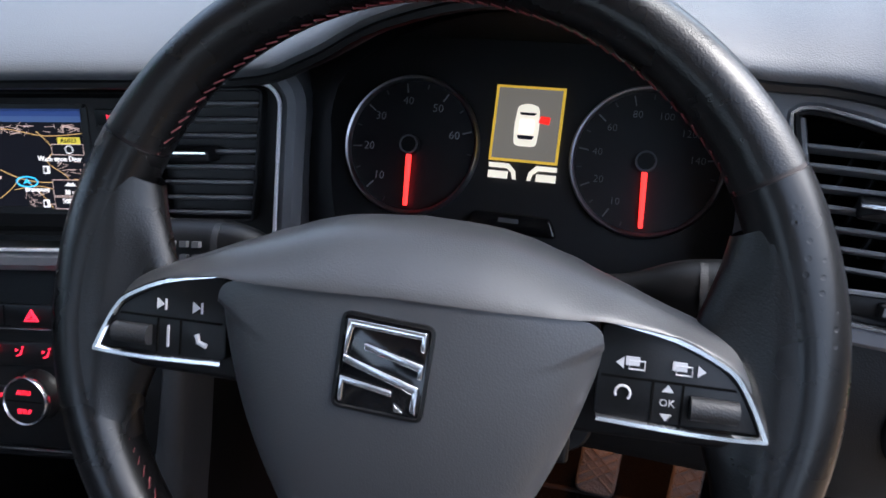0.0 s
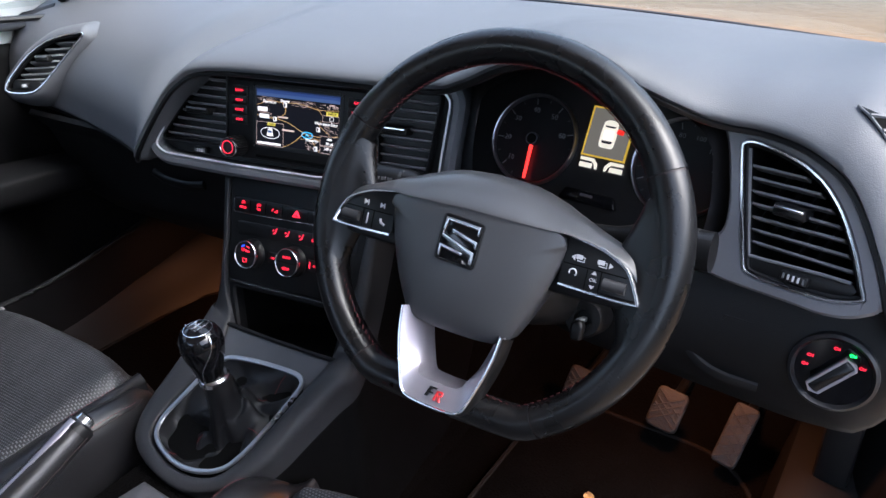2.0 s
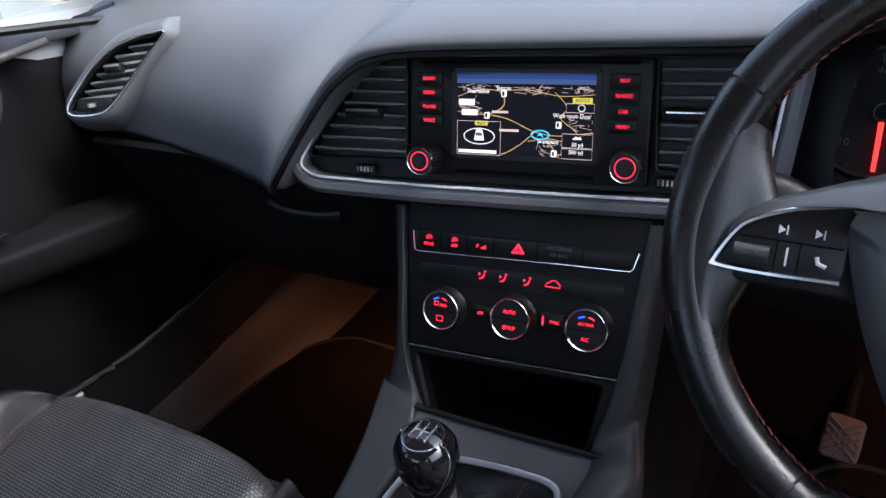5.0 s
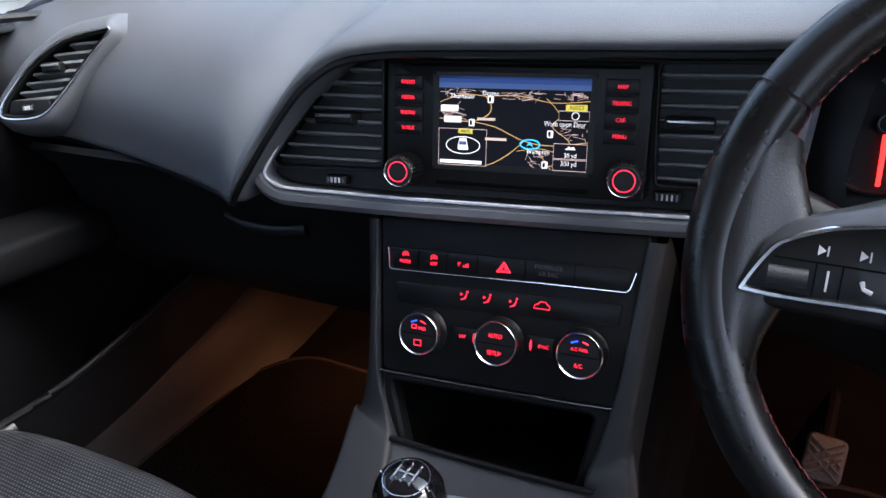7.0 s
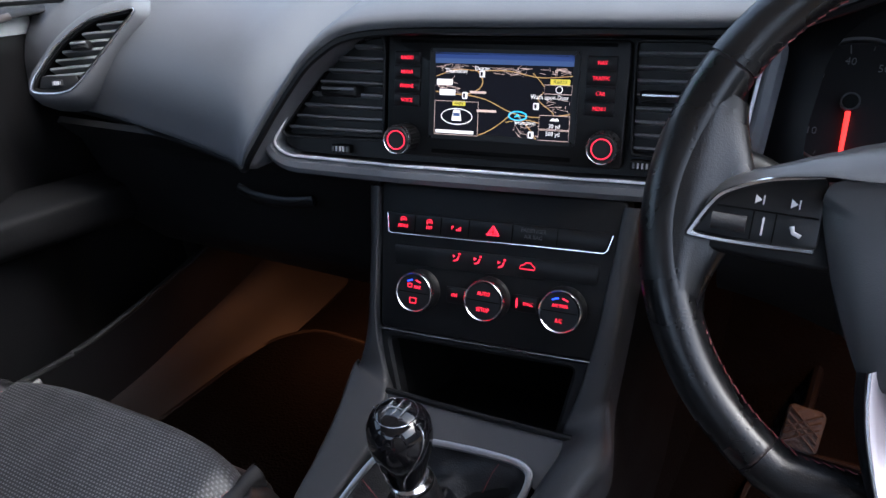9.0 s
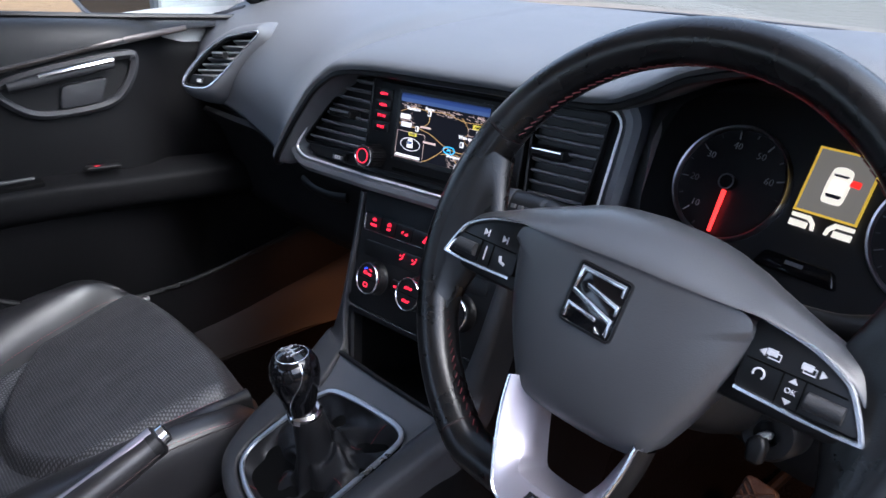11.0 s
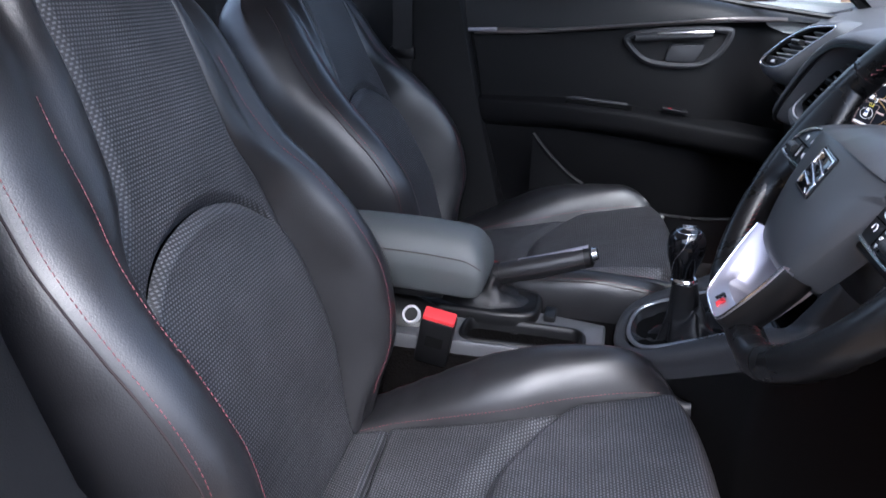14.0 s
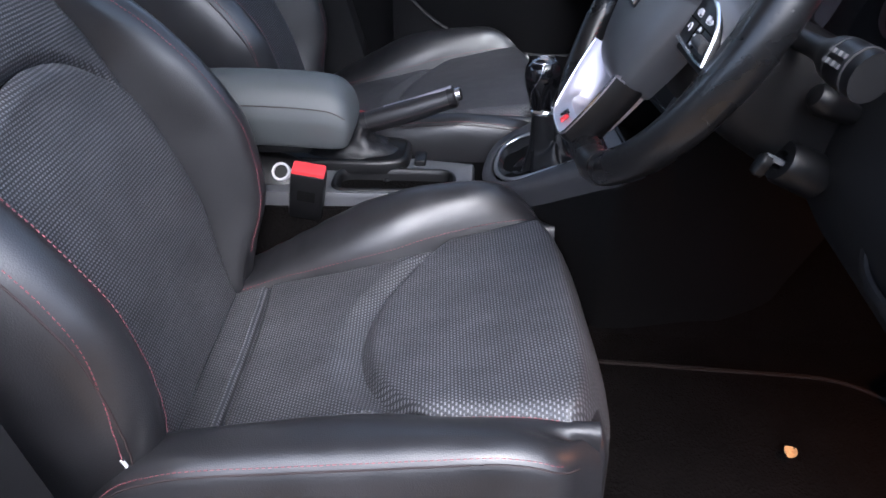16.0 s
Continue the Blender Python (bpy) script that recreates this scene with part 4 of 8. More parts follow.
            part("knurl", box(-0.0006, 0.0006, -0.027, -0.006, 0.0133, 0.0148), BLACK, knob, m=pose(u, 0, v, 0, math.degrees(a), 0))
    part("disc_slot", prism([Vector(q) for q in rounded(rect(-0.074, 0.063, -0.0695, -0.0655), 0.001, 2)], -0.0045, -0.003, 0.0003), DEEP, root)
    part("card_slot", prism([Vector(q) for q in rounded(rect(-0.108, 0.098, 0.0345, 0.0375), 0.0008, 2)], -0.0045, -0.003, 0.0003), DEEP, root)
    return root


radio_unit()


# ---------------------------------------------------------------- climate panel


def climate_panel():
    root = thing("climate_panel", HV, "black climate control panel with red-lit symbols and chrome-ringed dials", "control panel")
    o = [Vector(q) for q in rounded([(-0.129, 0.040), (0.122, 0.045), (0.117, -0.104), (-0.120, -0.110)], 0.006)]
    part("panel", prism(o, 0.0, 0.03, 0.002), HARD, root, "matt dark panel")
    b = [Vector(q) for q in rounded([(-0.117, 0.012), (0.112, 0.016), (0.108, -0.002), (-0.114, -0.008)], 0.003)]
    part("button_strip", prism(b, -0.003, 0.004, 0.001), BLACK, root)
    line = [(-0.118, -0.0035, 0.011), (-0.1155, -0.0035, -0.008), (-0.112, -0.0035, -0.0095), (-0.06, -0.0035, -0.008), (0.04, -0.0035, -0.0045), (0.106, -0.0035, -0.003), (0.109, -0.0035, 0.0), (0.113, -0.0035, 0.014)]
    part("chrome_line", tube(line, 0.0008, n=6), CHROME, root, "thin chrome line")
    for u in (-0.086, -0.057, -0.027, 0.018, 0.062):
        part("button_gap", box(u - 0.0004, u + 0.0004, -0.0034, -0.002, -0.006 + (u + 0.1) * 0.025, 0.011 + (u + 0.1) * 0.02), DEEP, root)
    tri = [Vector((-0.0085, 0.0)), Vector((0.0055, 0.0004)), Vector((-0.0015, 0.0105))]
    part("hazard_mark", frame_ring(rounded(tri, 0.001, 2), inset(rounded(tri, 0.001, 2), 0.0012), -0.0042, -0.0028, 0.0002), RED_GLOW, root)
    small = [Vector((-0.0045, 0.0021)), Vector((0.0015, 0.0023)), Vector((-0.0015, 0.0068))]
    part("hazard_mark", frame_ring(small, inset(small, 0.0009), -0.0042, -0.0028, 0.0001), RED_GLOW, root)
    letters("word", "MODE", 0.0048, (-0.0995, -0.0034, -0.001), RED_GLOW, root, squeeze=0.85)
    letters("word", "OFF", 0.0048, (-0.070, -0.0034, 0.0), RED_GLOW, root, squeeze=0.85)
    for u in (-0.0995, -0.070):
        part("symbol", tube([(u + 0.003 * math.cos(a), -0.0034, 0.0058 + 0.0026 * math.sin(a)) for a in [k * 0.5 for k in range(-1, 9)]], 0.0004, n=5), RED_GLOW, root)
        part("symbol", box(u - 0.001, u + 0.001, -0.0037, -0.003, 0.0048, 0.0066), RED_GLOW, root)
    letters("word", "P", 0.0052, (-0.0445, -0.0034, 0.0028), RED_GLOW, root)
    for k in range(3):
        part("symbol", box(-0.0405 + k * 0.002, -0.0395 + k * 0.002, -0.0037, -0.003, 0.0005, 0.002 + k * 0.0012), RED_GLOW, root)
    letters("word", "PASSENGER", 0.0056, (0.039, -0.0034, 0.0092), DIM_PRINT, root, squeeze=0.85)
    letters("word", "AIR BAG", 0.0056, (0.039, -0.0034, 0.0032), DIM_PRINT, root, squeeze=0.85)
    w = [Vector(q) for q in rounded([(-0.109, -0.0215), (0.104, -0.0145), (0.102, -0.033), (-0.107, -0.041)], 0.003)]
    part("display_window", prism(w, -0.0015, 0.004, 0.0005), BLACK, root, "black display strip")
    # seated figures reduced to bent strokes, with an arrow before each
    for u in (-0.0385, -0.016, 0.009):
        part("symbol", tube([(u + 0.0028, -0.0022, -0.0240), (u + 0.0012, -0.0022, -0.0280), (u - 0.0028, -0.0022, -0.0296)], 0.00085, n=5, radii=[0.0006, 0.0010, 0.0005]), RED_GLOW, root)
        part("symbol", lathe([(0.0002, -0.0026), (0.0010, -0.0024), (0.0010, -0.0016)], 10, at=(u + 0.0032, 0, -0.0220)), RED_GLOW, root)
        part("symbol", prism([Vector(q) for q in ((u - 0.0034, -0.0262), (u - 0.0010, -0.0248), (u - 0.0036, -0.0236))], -0.0024, -0.0016), RED_GLOW, root)
    car = [(0.028, -0.0275), (0.029, -0.0245), (0.032, -0.0235), (0.034, -0.0212), (0.0385, -0.0212), (0.0405, -0.0235), (0.0425, -0.0245), (0.0425, -0.0275)]
    part("symbol", tube([(u, -0.0022, v) for u, v in car], 0.00045, True, 5), RED_GLOW, root)
    # dials
    for u, v, words in ((-0.0755, -0.0645, ("MAX", "")), (-0.0005, -0.0615, ("AUTO", "SETUP")), (0.0745, -0.0595, ("A/C MAX", "A/C"))):
        dial = part("dial", lathe([(0.0005, -0.017), (0.0178, -0.017), (0.0183, -0.0155), (0.0188, -0.004), (0.0215, -0.001), (0.0215, 0.002)], 48, at=(u, 0, v)), BLACK, root, "round black dial")
        part("dial_ring", lathe([(0.0184, -0.0168), (0.0193, -0.0178), (0.0202, -0.0168), (0.0204, -0.0125), (0.0196, -0.011)], 48, at=(u, 0, v), caps=False), CHROME, dial, "chrome ring")
        part("dial_split", box(u - 0.0165, u + 0.0165, -0.0173, -0.0168, v - 0.0004, v + 0.0004), DEEP, dial)
        if words[0] == "AUTO":
            letters("word", "AUTO", 0.0056, (u, -0.0173, v + 0.007), RED_GLOW, dial, squeeze=0.85)
            letters("word", "SETUP", 0.0056, (u, -0.0173, v - 0.0085), RED_GLOW, dial, squeeze=0.85)
        else:
            letters("word", words[0], 0.0045, (u + (0.004 if words[0] == "MAX" else 0), -0.0173, v + 0.0055), RED_GLOW, dial, squeeze=0.8)
            if words[1]:
                letters("word", words[1], 0.0054, (u, -0.0173, v - 0.0085), RED_GLOW, dial, squeeze=0.85)
            else:
                part("symbol", tube([(u + a, -0.0175, v + b) for a, b in ((-0.0065, 0.005), (-0.002, 0.005), (-0.002, 0.0085), (-0.0065, 0.0085))], 0.0005, True, 5), RED_GLOW, dial)
                part("symbol", tube([(u + a, -0.0175, v + b) for a, b in ((-0.0035, -0.0105), (0.0035, -0.0105), (0.0035, -0.0055), (-0.0035, -0.0055))], 0.0005, True, 5), RED_GLOW, dial)
            for s, mt in ((-1, BLUE_GLOW), (1, RED_GLOW)):
                arc = [(u + s * 0.0128 * math.sin(a), -0.0175, v + 0.0128 * math.cos(a)) for a in (0.15, 0.3, 0.45, 0.6)]
                part("arc_mark", tube(arc, 0.0006, n=5), mt, dial)
    for u, v, word, s in ((-0.0345, -0.064, "OFF", 1), (0.0365, -0.061, "SYNC", -1)):
        k = part("key", prism([Vector(q) for q in rounded(rect(u - 0.012, u + 0.012, v - 0.008, v + 0.008), 0.001, 2)], -0.002, 0.003, 0.0006), BLACK, root)
        letters("word", word, 0.0046, (u - 0.003 * s, -0.0023, v), RED_GLOW, k, squeeze=0.85)
        part("symbol", tube([(u + 0.0085 * s, -0.0023, v + a) for a in (-0.005, -0.002, 0.002, 0.005)], 0.0006, n=5, radii=[0.0003, 0.0011, 0.0011, 0.0003]), RED_GLOW, k)
    line = smooth([(-0.122, -0.001, -0.111), (-0.05, -0.002, -0.1095), (0.05, -0.002, -0.1065), (0.118, -0.001, -0.104)], False, 4)
    part("lower_chrome_line", tube(line, 0.0010, n=6), CHROME, root, "thin chrome line under the dials")
    return root


climate_panel()


# ---------------------------------------------------------------- centre console
within(CONSOLE)


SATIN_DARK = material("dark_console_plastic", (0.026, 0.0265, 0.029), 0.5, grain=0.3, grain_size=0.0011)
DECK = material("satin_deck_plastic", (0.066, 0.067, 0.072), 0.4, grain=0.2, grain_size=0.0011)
# Console plastic with the shade of the footwell side put into its colour.
HARD_DARK = material("shaded_console_plastic", (0.0028, 0.0028, 0.003), 0.6, grain=0.3, grain_size=0.0011, spec=0.1)


SLOPE = pose(0, 0.019, 0.617, 27.9)
GAITER = [SLOPE @ Vector((u, v, 0)) for u, v in smooth([Vector(q) for q in ((-0.036, -0.010), (0.0, -0.002), (0.045, 0.004), (0.078, 0.005), (0.090, -0.008), (0.084, -0.05), (0.070, -0.112),
          (0.050, -0.143), (0.008, -0.160), (-0.035, -0.160), (-0.072, -0.147), (-0.082, -0.125), (-0.077, -0.095), (-0.066, -0.05), (-0.052, -0.020))], True, 5)]


def centre_console():
    root = thing("centre_console", pose(0, 0, 0), "dark plastic centre console with an open tray and cup holders", "console")
    # one moulded rail: down beside the climate panel, back round the gaiter and up again on the driver's side
    stack = [((-0.131, 0.036), (-0.146, 0.036)), ((-0.128, -0.03), (-0.141, -0.03)), ((-0.126, -0.09), (-0.139, -0.09)), ((-0.120, -0.128), (-0.141, -0.128)), ((-0.109, -0.162), (-0.148, -0.158))]
    deck = [((-0.082, 0.020), (-0.139, 0.044)), ((-0.073, -0.02), (-0.130, -0.01)), ((-0.080, -0.060), (-0.127, -0.060)), ((-0.088, -0.105), (-0.127, -0.105)), ((-0.089, -0.135), (-0.119, -0.143)),
            ((-0.076, -0.154), (-0.101, -0.165)), ((-0.037, -0.166), (-0.060, -0.181)), ((0.008, -0.166), (0.004, -0.186)), ((0.050, -0.151), (0.052, -0.170)), ((0.071, -0.122), (0.090, -0.140)),
            ((0.082, -0.085), (0.113, -0.095)), ((0.091, -0.045), (0.126, -0.045)), ((0.099, -0.005), (0.138, 0.0)), ((0.107, 0.030), (0.148, 0.035))]
    climb = [((0.086, -0.172), (0.122, -0.150)), ((0.095, -0.140), (0.122, -0.125)), ((0.103, -0.100), (0.124, -0.092)), ((0.109, -0.055), (0.127, -0.052)), ((0.115, 0.0), (0.131, 0.0)), ((0.119, 0.040), (0.134, 0.040))]
    rows = []

    def station(i, e, n, drop, rise):
        d = (e - i).normalized()
        rows.append([i - n * 0.016 - d * 0.002, i, i.lerp(e, 0.18) + n * rise * 0.7, i.lerp(e, 0.5) + n * rise, i.lerp(e, 0.85) + n * rise * 0.75, e - n * 0.001, e + d * 0.002 - n * 0.014, e + drop * 0.35 + d * 0.004, e + drop])
    n_stack, n_deck = (STACK.to_3x3() @ Vector((0, -1, 0))).normalized(), SLOPE.to_3x3() @ Vector((0, 0, 1))
    for i, e in stack:
        station(STACK @ Vector((i[0], -0.002, i[1])), STACK @ Vector((e[0], 0.006, e[1])), n_stack, Vector((-0.03, 0.16, -0.02)), 0.004)
    for k, (i, e) in enumerate(deck):
        high = 0.004 + 0.008 * ease(8, 11, k)
        i, e = SLOPE @ Vector((i[0], i[1], 0.002)), SLOPE @ Vector((e[0], e[1], 0.0))
        station(i, e, (n_deck * (1 - 0.3 * ease(1, 0, k)) + n_stack * 0.3 * ease(1, 0, k)).normalized(), Vector((0, 0.0, 0.345 - e.z)), high)
    for k, (i, e) in enumerate(climb):
        f = ease(-1, 2, k)
        station(STACK @ Vector((i[0], -0.006 * (1 - f), i[1])), STACK @ Vector((e[0], 0.004, e[1])), n_stack, Vector((0.01, 0.06 + 0.12 * f, -0.30)), 0.008 - 0.003 * f)
    cols = [smooth(list(c), False, 5) for c in zip(*rows)]
    fine = [smooth(list(r), False, 3) for r in zip(*cols)]
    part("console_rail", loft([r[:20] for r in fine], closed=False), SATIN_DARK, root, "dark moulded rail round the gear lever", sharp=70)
    # Lower part of the same moulding, coloured near-black for the shade on it.
    part("console_flank", loft([r[19:] for r in fine], closed=False), HARD_DARK, root, "console side with its shade put into the colour", sharp=70)
    # tray under the climate panel
    outer, inner = rounded([(-0.124, -0.1125), (0.110, -0.1055), (0.092, -0.215), (-0.104, -0.222)], 0.006), rounded([(-0.111, -0.121), (0.088, -0.1155), (0.074, -0.190), (-0.088, -0.198)], 0.006)
    t = part("tray", frame_ring([Vector(q) for q in outer], [Vector(q) for q in inner], 0.003, 0.03, 0.003), HARD, root, "open storage tray", m=STACK)
    mouth = [Vector(q) for q in inner]
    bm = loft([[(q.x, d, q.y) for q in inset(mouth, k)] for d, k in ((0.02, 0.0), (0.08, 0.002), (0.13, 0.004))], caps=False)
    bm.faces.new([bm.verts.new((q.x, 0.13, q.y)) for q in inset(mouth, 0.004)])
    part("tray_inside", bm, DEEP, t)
    # sloping deck ahead of the gaiter, with the tray's lip
    front = [(-0.086, 0.030), (-0.02, 0.0335), (0.05, 0.0385), (0.112, 0.0435)]
    back = [(-0.082, -0.030), (-0.02, -0.004), (0.05, 0.006), (0.104, -0.012)]
    bm = loft([smooth([SLOPE @ Vector((u, v, -0.003)) for u, v in back], False, 5), smooth([SLOPE @ Vector((u, v, -0.001)) for u, v in front], False, 5), [q + Vector((0, 0.004, -0.03)) for q in smooth([SLOPE @ Vector((u, v, -0.001)) for u, v in front], False, 5)]], closed=False)
    part("gear_deck", bm, DECK, root, "grey plastic deck ahead of the gear lever", sharp=30)
    part("deck_lip", tube(smooth([SLOPE @ Vector((u, v + 0.001, 0.001)) for u, v in front], False, 5), 0.0032, n=8), HARD, root)
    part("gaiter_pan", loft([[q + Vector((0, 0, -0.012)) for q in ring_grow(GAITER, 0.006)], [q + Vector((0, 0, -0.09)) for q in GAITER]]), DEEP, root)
    # rear console, its deck open over the cup holder
    o = rounded([Vector(q) for q in ((0.004, -0.182), (0.076, -0.182), (0.080, -0.385), (0.0, -0.385))], 0.03, 6)
    mid = Vector((0.038, -0.29))
    z = 0.552

    def out_to_edge(q):
        d = q - mid
        k = min([(((0.088 if d.x > 0 else -0.088) - mid.x) / d.x) if abs(d.x) > 1e-6 else 9, (((-0.150 if d.y > 0 else -0.66) - mid.y) / d.y) if abs(d.y) > 1e-6 else 9])
        return mid + d * k
    edge = [out_to_edge(q) for q in o]
    top = [[CONSOLE @ Vector((q.x, q.y, zz)) for q in ring] for ring, zz in ((edge, 0.33), (edge, z - 0.010), ([mid + (q - mid) * 0.985 for q in edge], z - 0.002), ([mid + (q - mid) * 0.96 for q in edge], z), ([q + (q - mid).normalized() * 0.004 for q in o], z), (o, z))]
    part("rear_console", loft(top, caps=False), DECK, root, "dark grey tunnel console", sharp=50)
    cup = part("cup_holder", loft([[CONSOLE @ Vector((q.x, q.y, zz)) for q in inset(o, k)] for k, zz in ((-0.002, z + 0.001), (0.0, z + 0.0035), (0.003, z + 0.004), (0.006, z + 0.002), (0.008, z - 0.006), (0.011, z - 0.060))], caps=False), BLACK, root, "oblong black cup holder", sharp=60)
    part("cup_floor", loft([[CONSOLE @ Vector((q.x, q.y, zz)) for q in inset(o, 0.0105)] for zz in (z - 0.064, z - 0.058)]), DEEP, cup)
    for s in (-1, 1):
        part("cup_divider", box(0.026, 0.038, -0.006, 0.006, -0.055, -0.012, 0.003), BLACK, cup, m=CONSOLE @ pose(0.040 + (0 if s > 0 else -0.064), -0.300, z))
    part("deck_step", box(-0.030, 0.010, -0.010, 0.010, -0.004, 0.010, 0.004), BLACK, root, m=CONSOLE @ pose(-0.022, -0.245, z))
    # raised housing of the power socket beside the driver's seat
    rows = [[CONSOLE @ Vector((x, y, q)) for x, q in ((0.0, z - 0.02), (0.004, zt - 0.006), (0.014, zt), (0.034, zt - 0.004), (0.062, zt - 0.030), (0.074, z - 0.05))] for y, zt in ((-0.53, z + 0.036), (-0.47, z + 0.030), (-0.43, z + 0.014), (-0.405, z - 0.004))]
    part("socket_housing", loft([smooth(r, False, 3) for r in rows], closed=False), BLACK, root, "black socket housing", sharp=60)
    at = CONSOLE @ pose(0.048, -0.470, 0.567, 0, 48, 0)
    # Pale colour on the ring stands in for a bright reflection on metal.
    sk = part("power_socket", lathe([(0.0115, 0.0), (0.0115, 0.006), (0.0125, 0.007), (0.0145, 0.007), (0.0152, 0.005), (0.0155, -0.01)], 32, axis="z"), PALE_PRINT, root, "power socket with its ring's shine put into pale colour", m=at)
    part("socket_lid", lathe([(0.001, 0.003), (0.0125, 0.003), (0.0125, 0.0)], 24, axis="z"), BLACK, sk)
    return root


def ring_grow(points, d):
    c = sum((Vector(p) for p in points), Vector()) / len(points)
    return [Vector(p) + Vector(((Vector(p) - c).x, (Vector(p) - c).y, 0)).normalized() * d for p in points]


within(PLAIN)
centre_console()


def curve_of(profile):
    """Radius of a lathe profile at a height."""
    return lambda h: table(sorted((q[1], q[0]) for q in profile), h)


LEVER = (0.012, -0.046, 0.584)


def gear_lever():
    root = thing("gear_lever", pose(*LEVER), "manual gear lever with a gloss black knob and leather gaiter", "gear lever")
    base = [q - Vector(LEVER) for q in GAITER]
    part("gaiter_frame", tube([q + Vector((0, 0, 0.003)) for q in base], 0.0036, True, 8, flat=0.7, up=(0, -0.47, 0.88)), SATIN_RING, root, "satin silver gaiter frame")
    rings = []
    n = len(base)
    for k in range(29):
        t = k / 28
        lean = Vector((0.006, -0.010, 0)) * t
        ring = []
        for i, q in enumerate(base):
            a = 2 * math.pi * i / n
            rr = Vector((q.x, q.y, 0)).length
            top = 0.0165
            w = (1 - ease(-0.12, 0.60, t)) / (1 - ease(-0.12, 0.60, 0))
            r = rr * w * 0.98 + top * (1 - w) * (1.7 - 0.7 * t)
            slack = math.sin(math.pi * min(t / 0.75, 1))
            # four panels that hang between their seams, with cross creases low down
            crease = abs(math.sin(2 * a + 0.5))
            fold = 1 + slack * (0.20 * (crease - 0.5) + 0.09 * math.sin(5 * a + 9 * t) + 0.05 * math.sin(11 * a - 6 * t + 1.0))
            d = Vector((q.x, q.y, 0)).normalized()
            z = q.z * (1 - t) + 0.066 * ease(0.40, 1.0, t) ** 0.8 - 0.024 * math.sin(math.pi * min(t / 0.5, 1)) ** 1.5 * (0.45 + 0.55 * (1 - crease)) + slack * (0.006 * math.sin(7 * a + 14 * t) + 0.008 * math.sin(26 * t + 2 * math.sin(a)) * ease(0.25, 0.5, t) * (1 - ease(0.7, 0.95, t)))
            ring.append(d * r * fold + lean + Vector((0, 0, z)))
        rings.append(ring)
    part("gaiter", loft(rings, caps=False), HIDE_SOFT, root, "creased black leather gaiter", sharp=80)
    for a in (1.05, 2.3, 3.9, 5.4):
        i = int(a / (2 * math.pi) * n)
        part("gaiter_seam", tube([r[i] + Vector((0, 0, 0.0006)) for r in rings[1:12]], 0.0005, n=5), STITCH_DIM, root, "red stitched seam")
    LOWER = pose(0.006, 0, -0.008)
    part("collar", lathe([(0.012, 0.068), (0.019, 0.07), (0.0195, 0.077), (0.0165, 0.080)], 28, axis="z", at=(-0.004, -0.010, 0)), CHROME, root, "chrome collar", m=LOWER)
    prof = [(0.0155, 0.079), (0.0175, 0.088), (0.0205, 0.100), (0.0250, 0.114), (0.0272, 0.128), (0.0264, 0.140), (0.0220, 0.149), (0.0140, 0.1540), (0.001, 0.1555)]
    knob = part("knob", lathe(prof, 36, axis="z", at=(-0.005, -0.013, 0)), GLOSS, root, "gloss black knob", m=LOWER)
    wide = curve_of(prof)
    for side in (-1, 1):
        trim = []
        for k in range(15):
            h = 0.150 - 0.068 * k / 14
            a = radians(-90 + side * (86 - 58 * ease(0, 14, k)))
            trim.append((-0.005 + (wide(h) + 0.0003) * math.cos(a), -0.013 + (wide(h) + 0.0003) * math.sin(a), h))
        part("knob_trim", tube(smooth([Vector(q) for q in trim], False, 2), 0.0008, n=6, up=(0, 0, 1)), CHROME, knob, "chrome trim line")
    cap = part("shift_plate", lathe([(0.001, 0.1565), (0.0115, 0.155), (0.0165, 0.1522), (0.0165, 0.150)], 28, axis="z", at=(-0.005, -0.013, 0)), GLOSS, knob, "gloss plate with the shift pattern")
    z = 0.1568
    for x in (-0.0115, -0.004, 0.0035):
        part("gate_line", box(x - 0.0007, x + 0.0007, -0.0185, -0.0075, z - 0.0008, z + 0.0004), SHIFT, cap)
    part("gate_line", box(-0.0115, 0.0035, -0.0137, -0.0123, z - 0.0008, z + 0.0004), SHIFT, cap)
    for k, (x, y) in enumerate(((-0.0115, -0.0050), (-0.0115, -0.0212), (-0.004, -0.0050), (-0.004, -0.0212), (0.0035, -0.0050), (0.0035, -0.0212))):
        letters("gate_number", str(k + 1), 0.0046, (x, y, z + 0.0003), SHIFT, cap, turn=(0, 0, 0))
    part("plate_ring", tube([(-0.005 + 0.0172 * math.cos(a), -0.013 + 0.0172 * math.sin(a), 0.1515) for a in [2 * math.pi * k / 36 for k in range(36)]], 0.0007, True, 6, up=(0, 0, 1)), CHROME, knob, "chrome ring")
    return root


SATIN_RING = material("satin_silver_ring", (0.42, 0.43, 0.45), 0.3, metal=0.9, vary=0.1)
STITCH_DIM = material("dull_red_thread", (0.12, 0.015, 0.017), 0.75)
HIDE_SOFT = material("gaiter_leather", (0.0095, 0.0095, 0.0105), 0.36, grain=0.4, grain_size=0.0016, vary=0.2, vary_size=0.03, spec=0.3)
SHIFT = material("shift_plate_silver", (0.55, 0.56, 0.58), 0.25, metal=0.8, vary=0.05)
gear_lever()


within(CONSOLE)


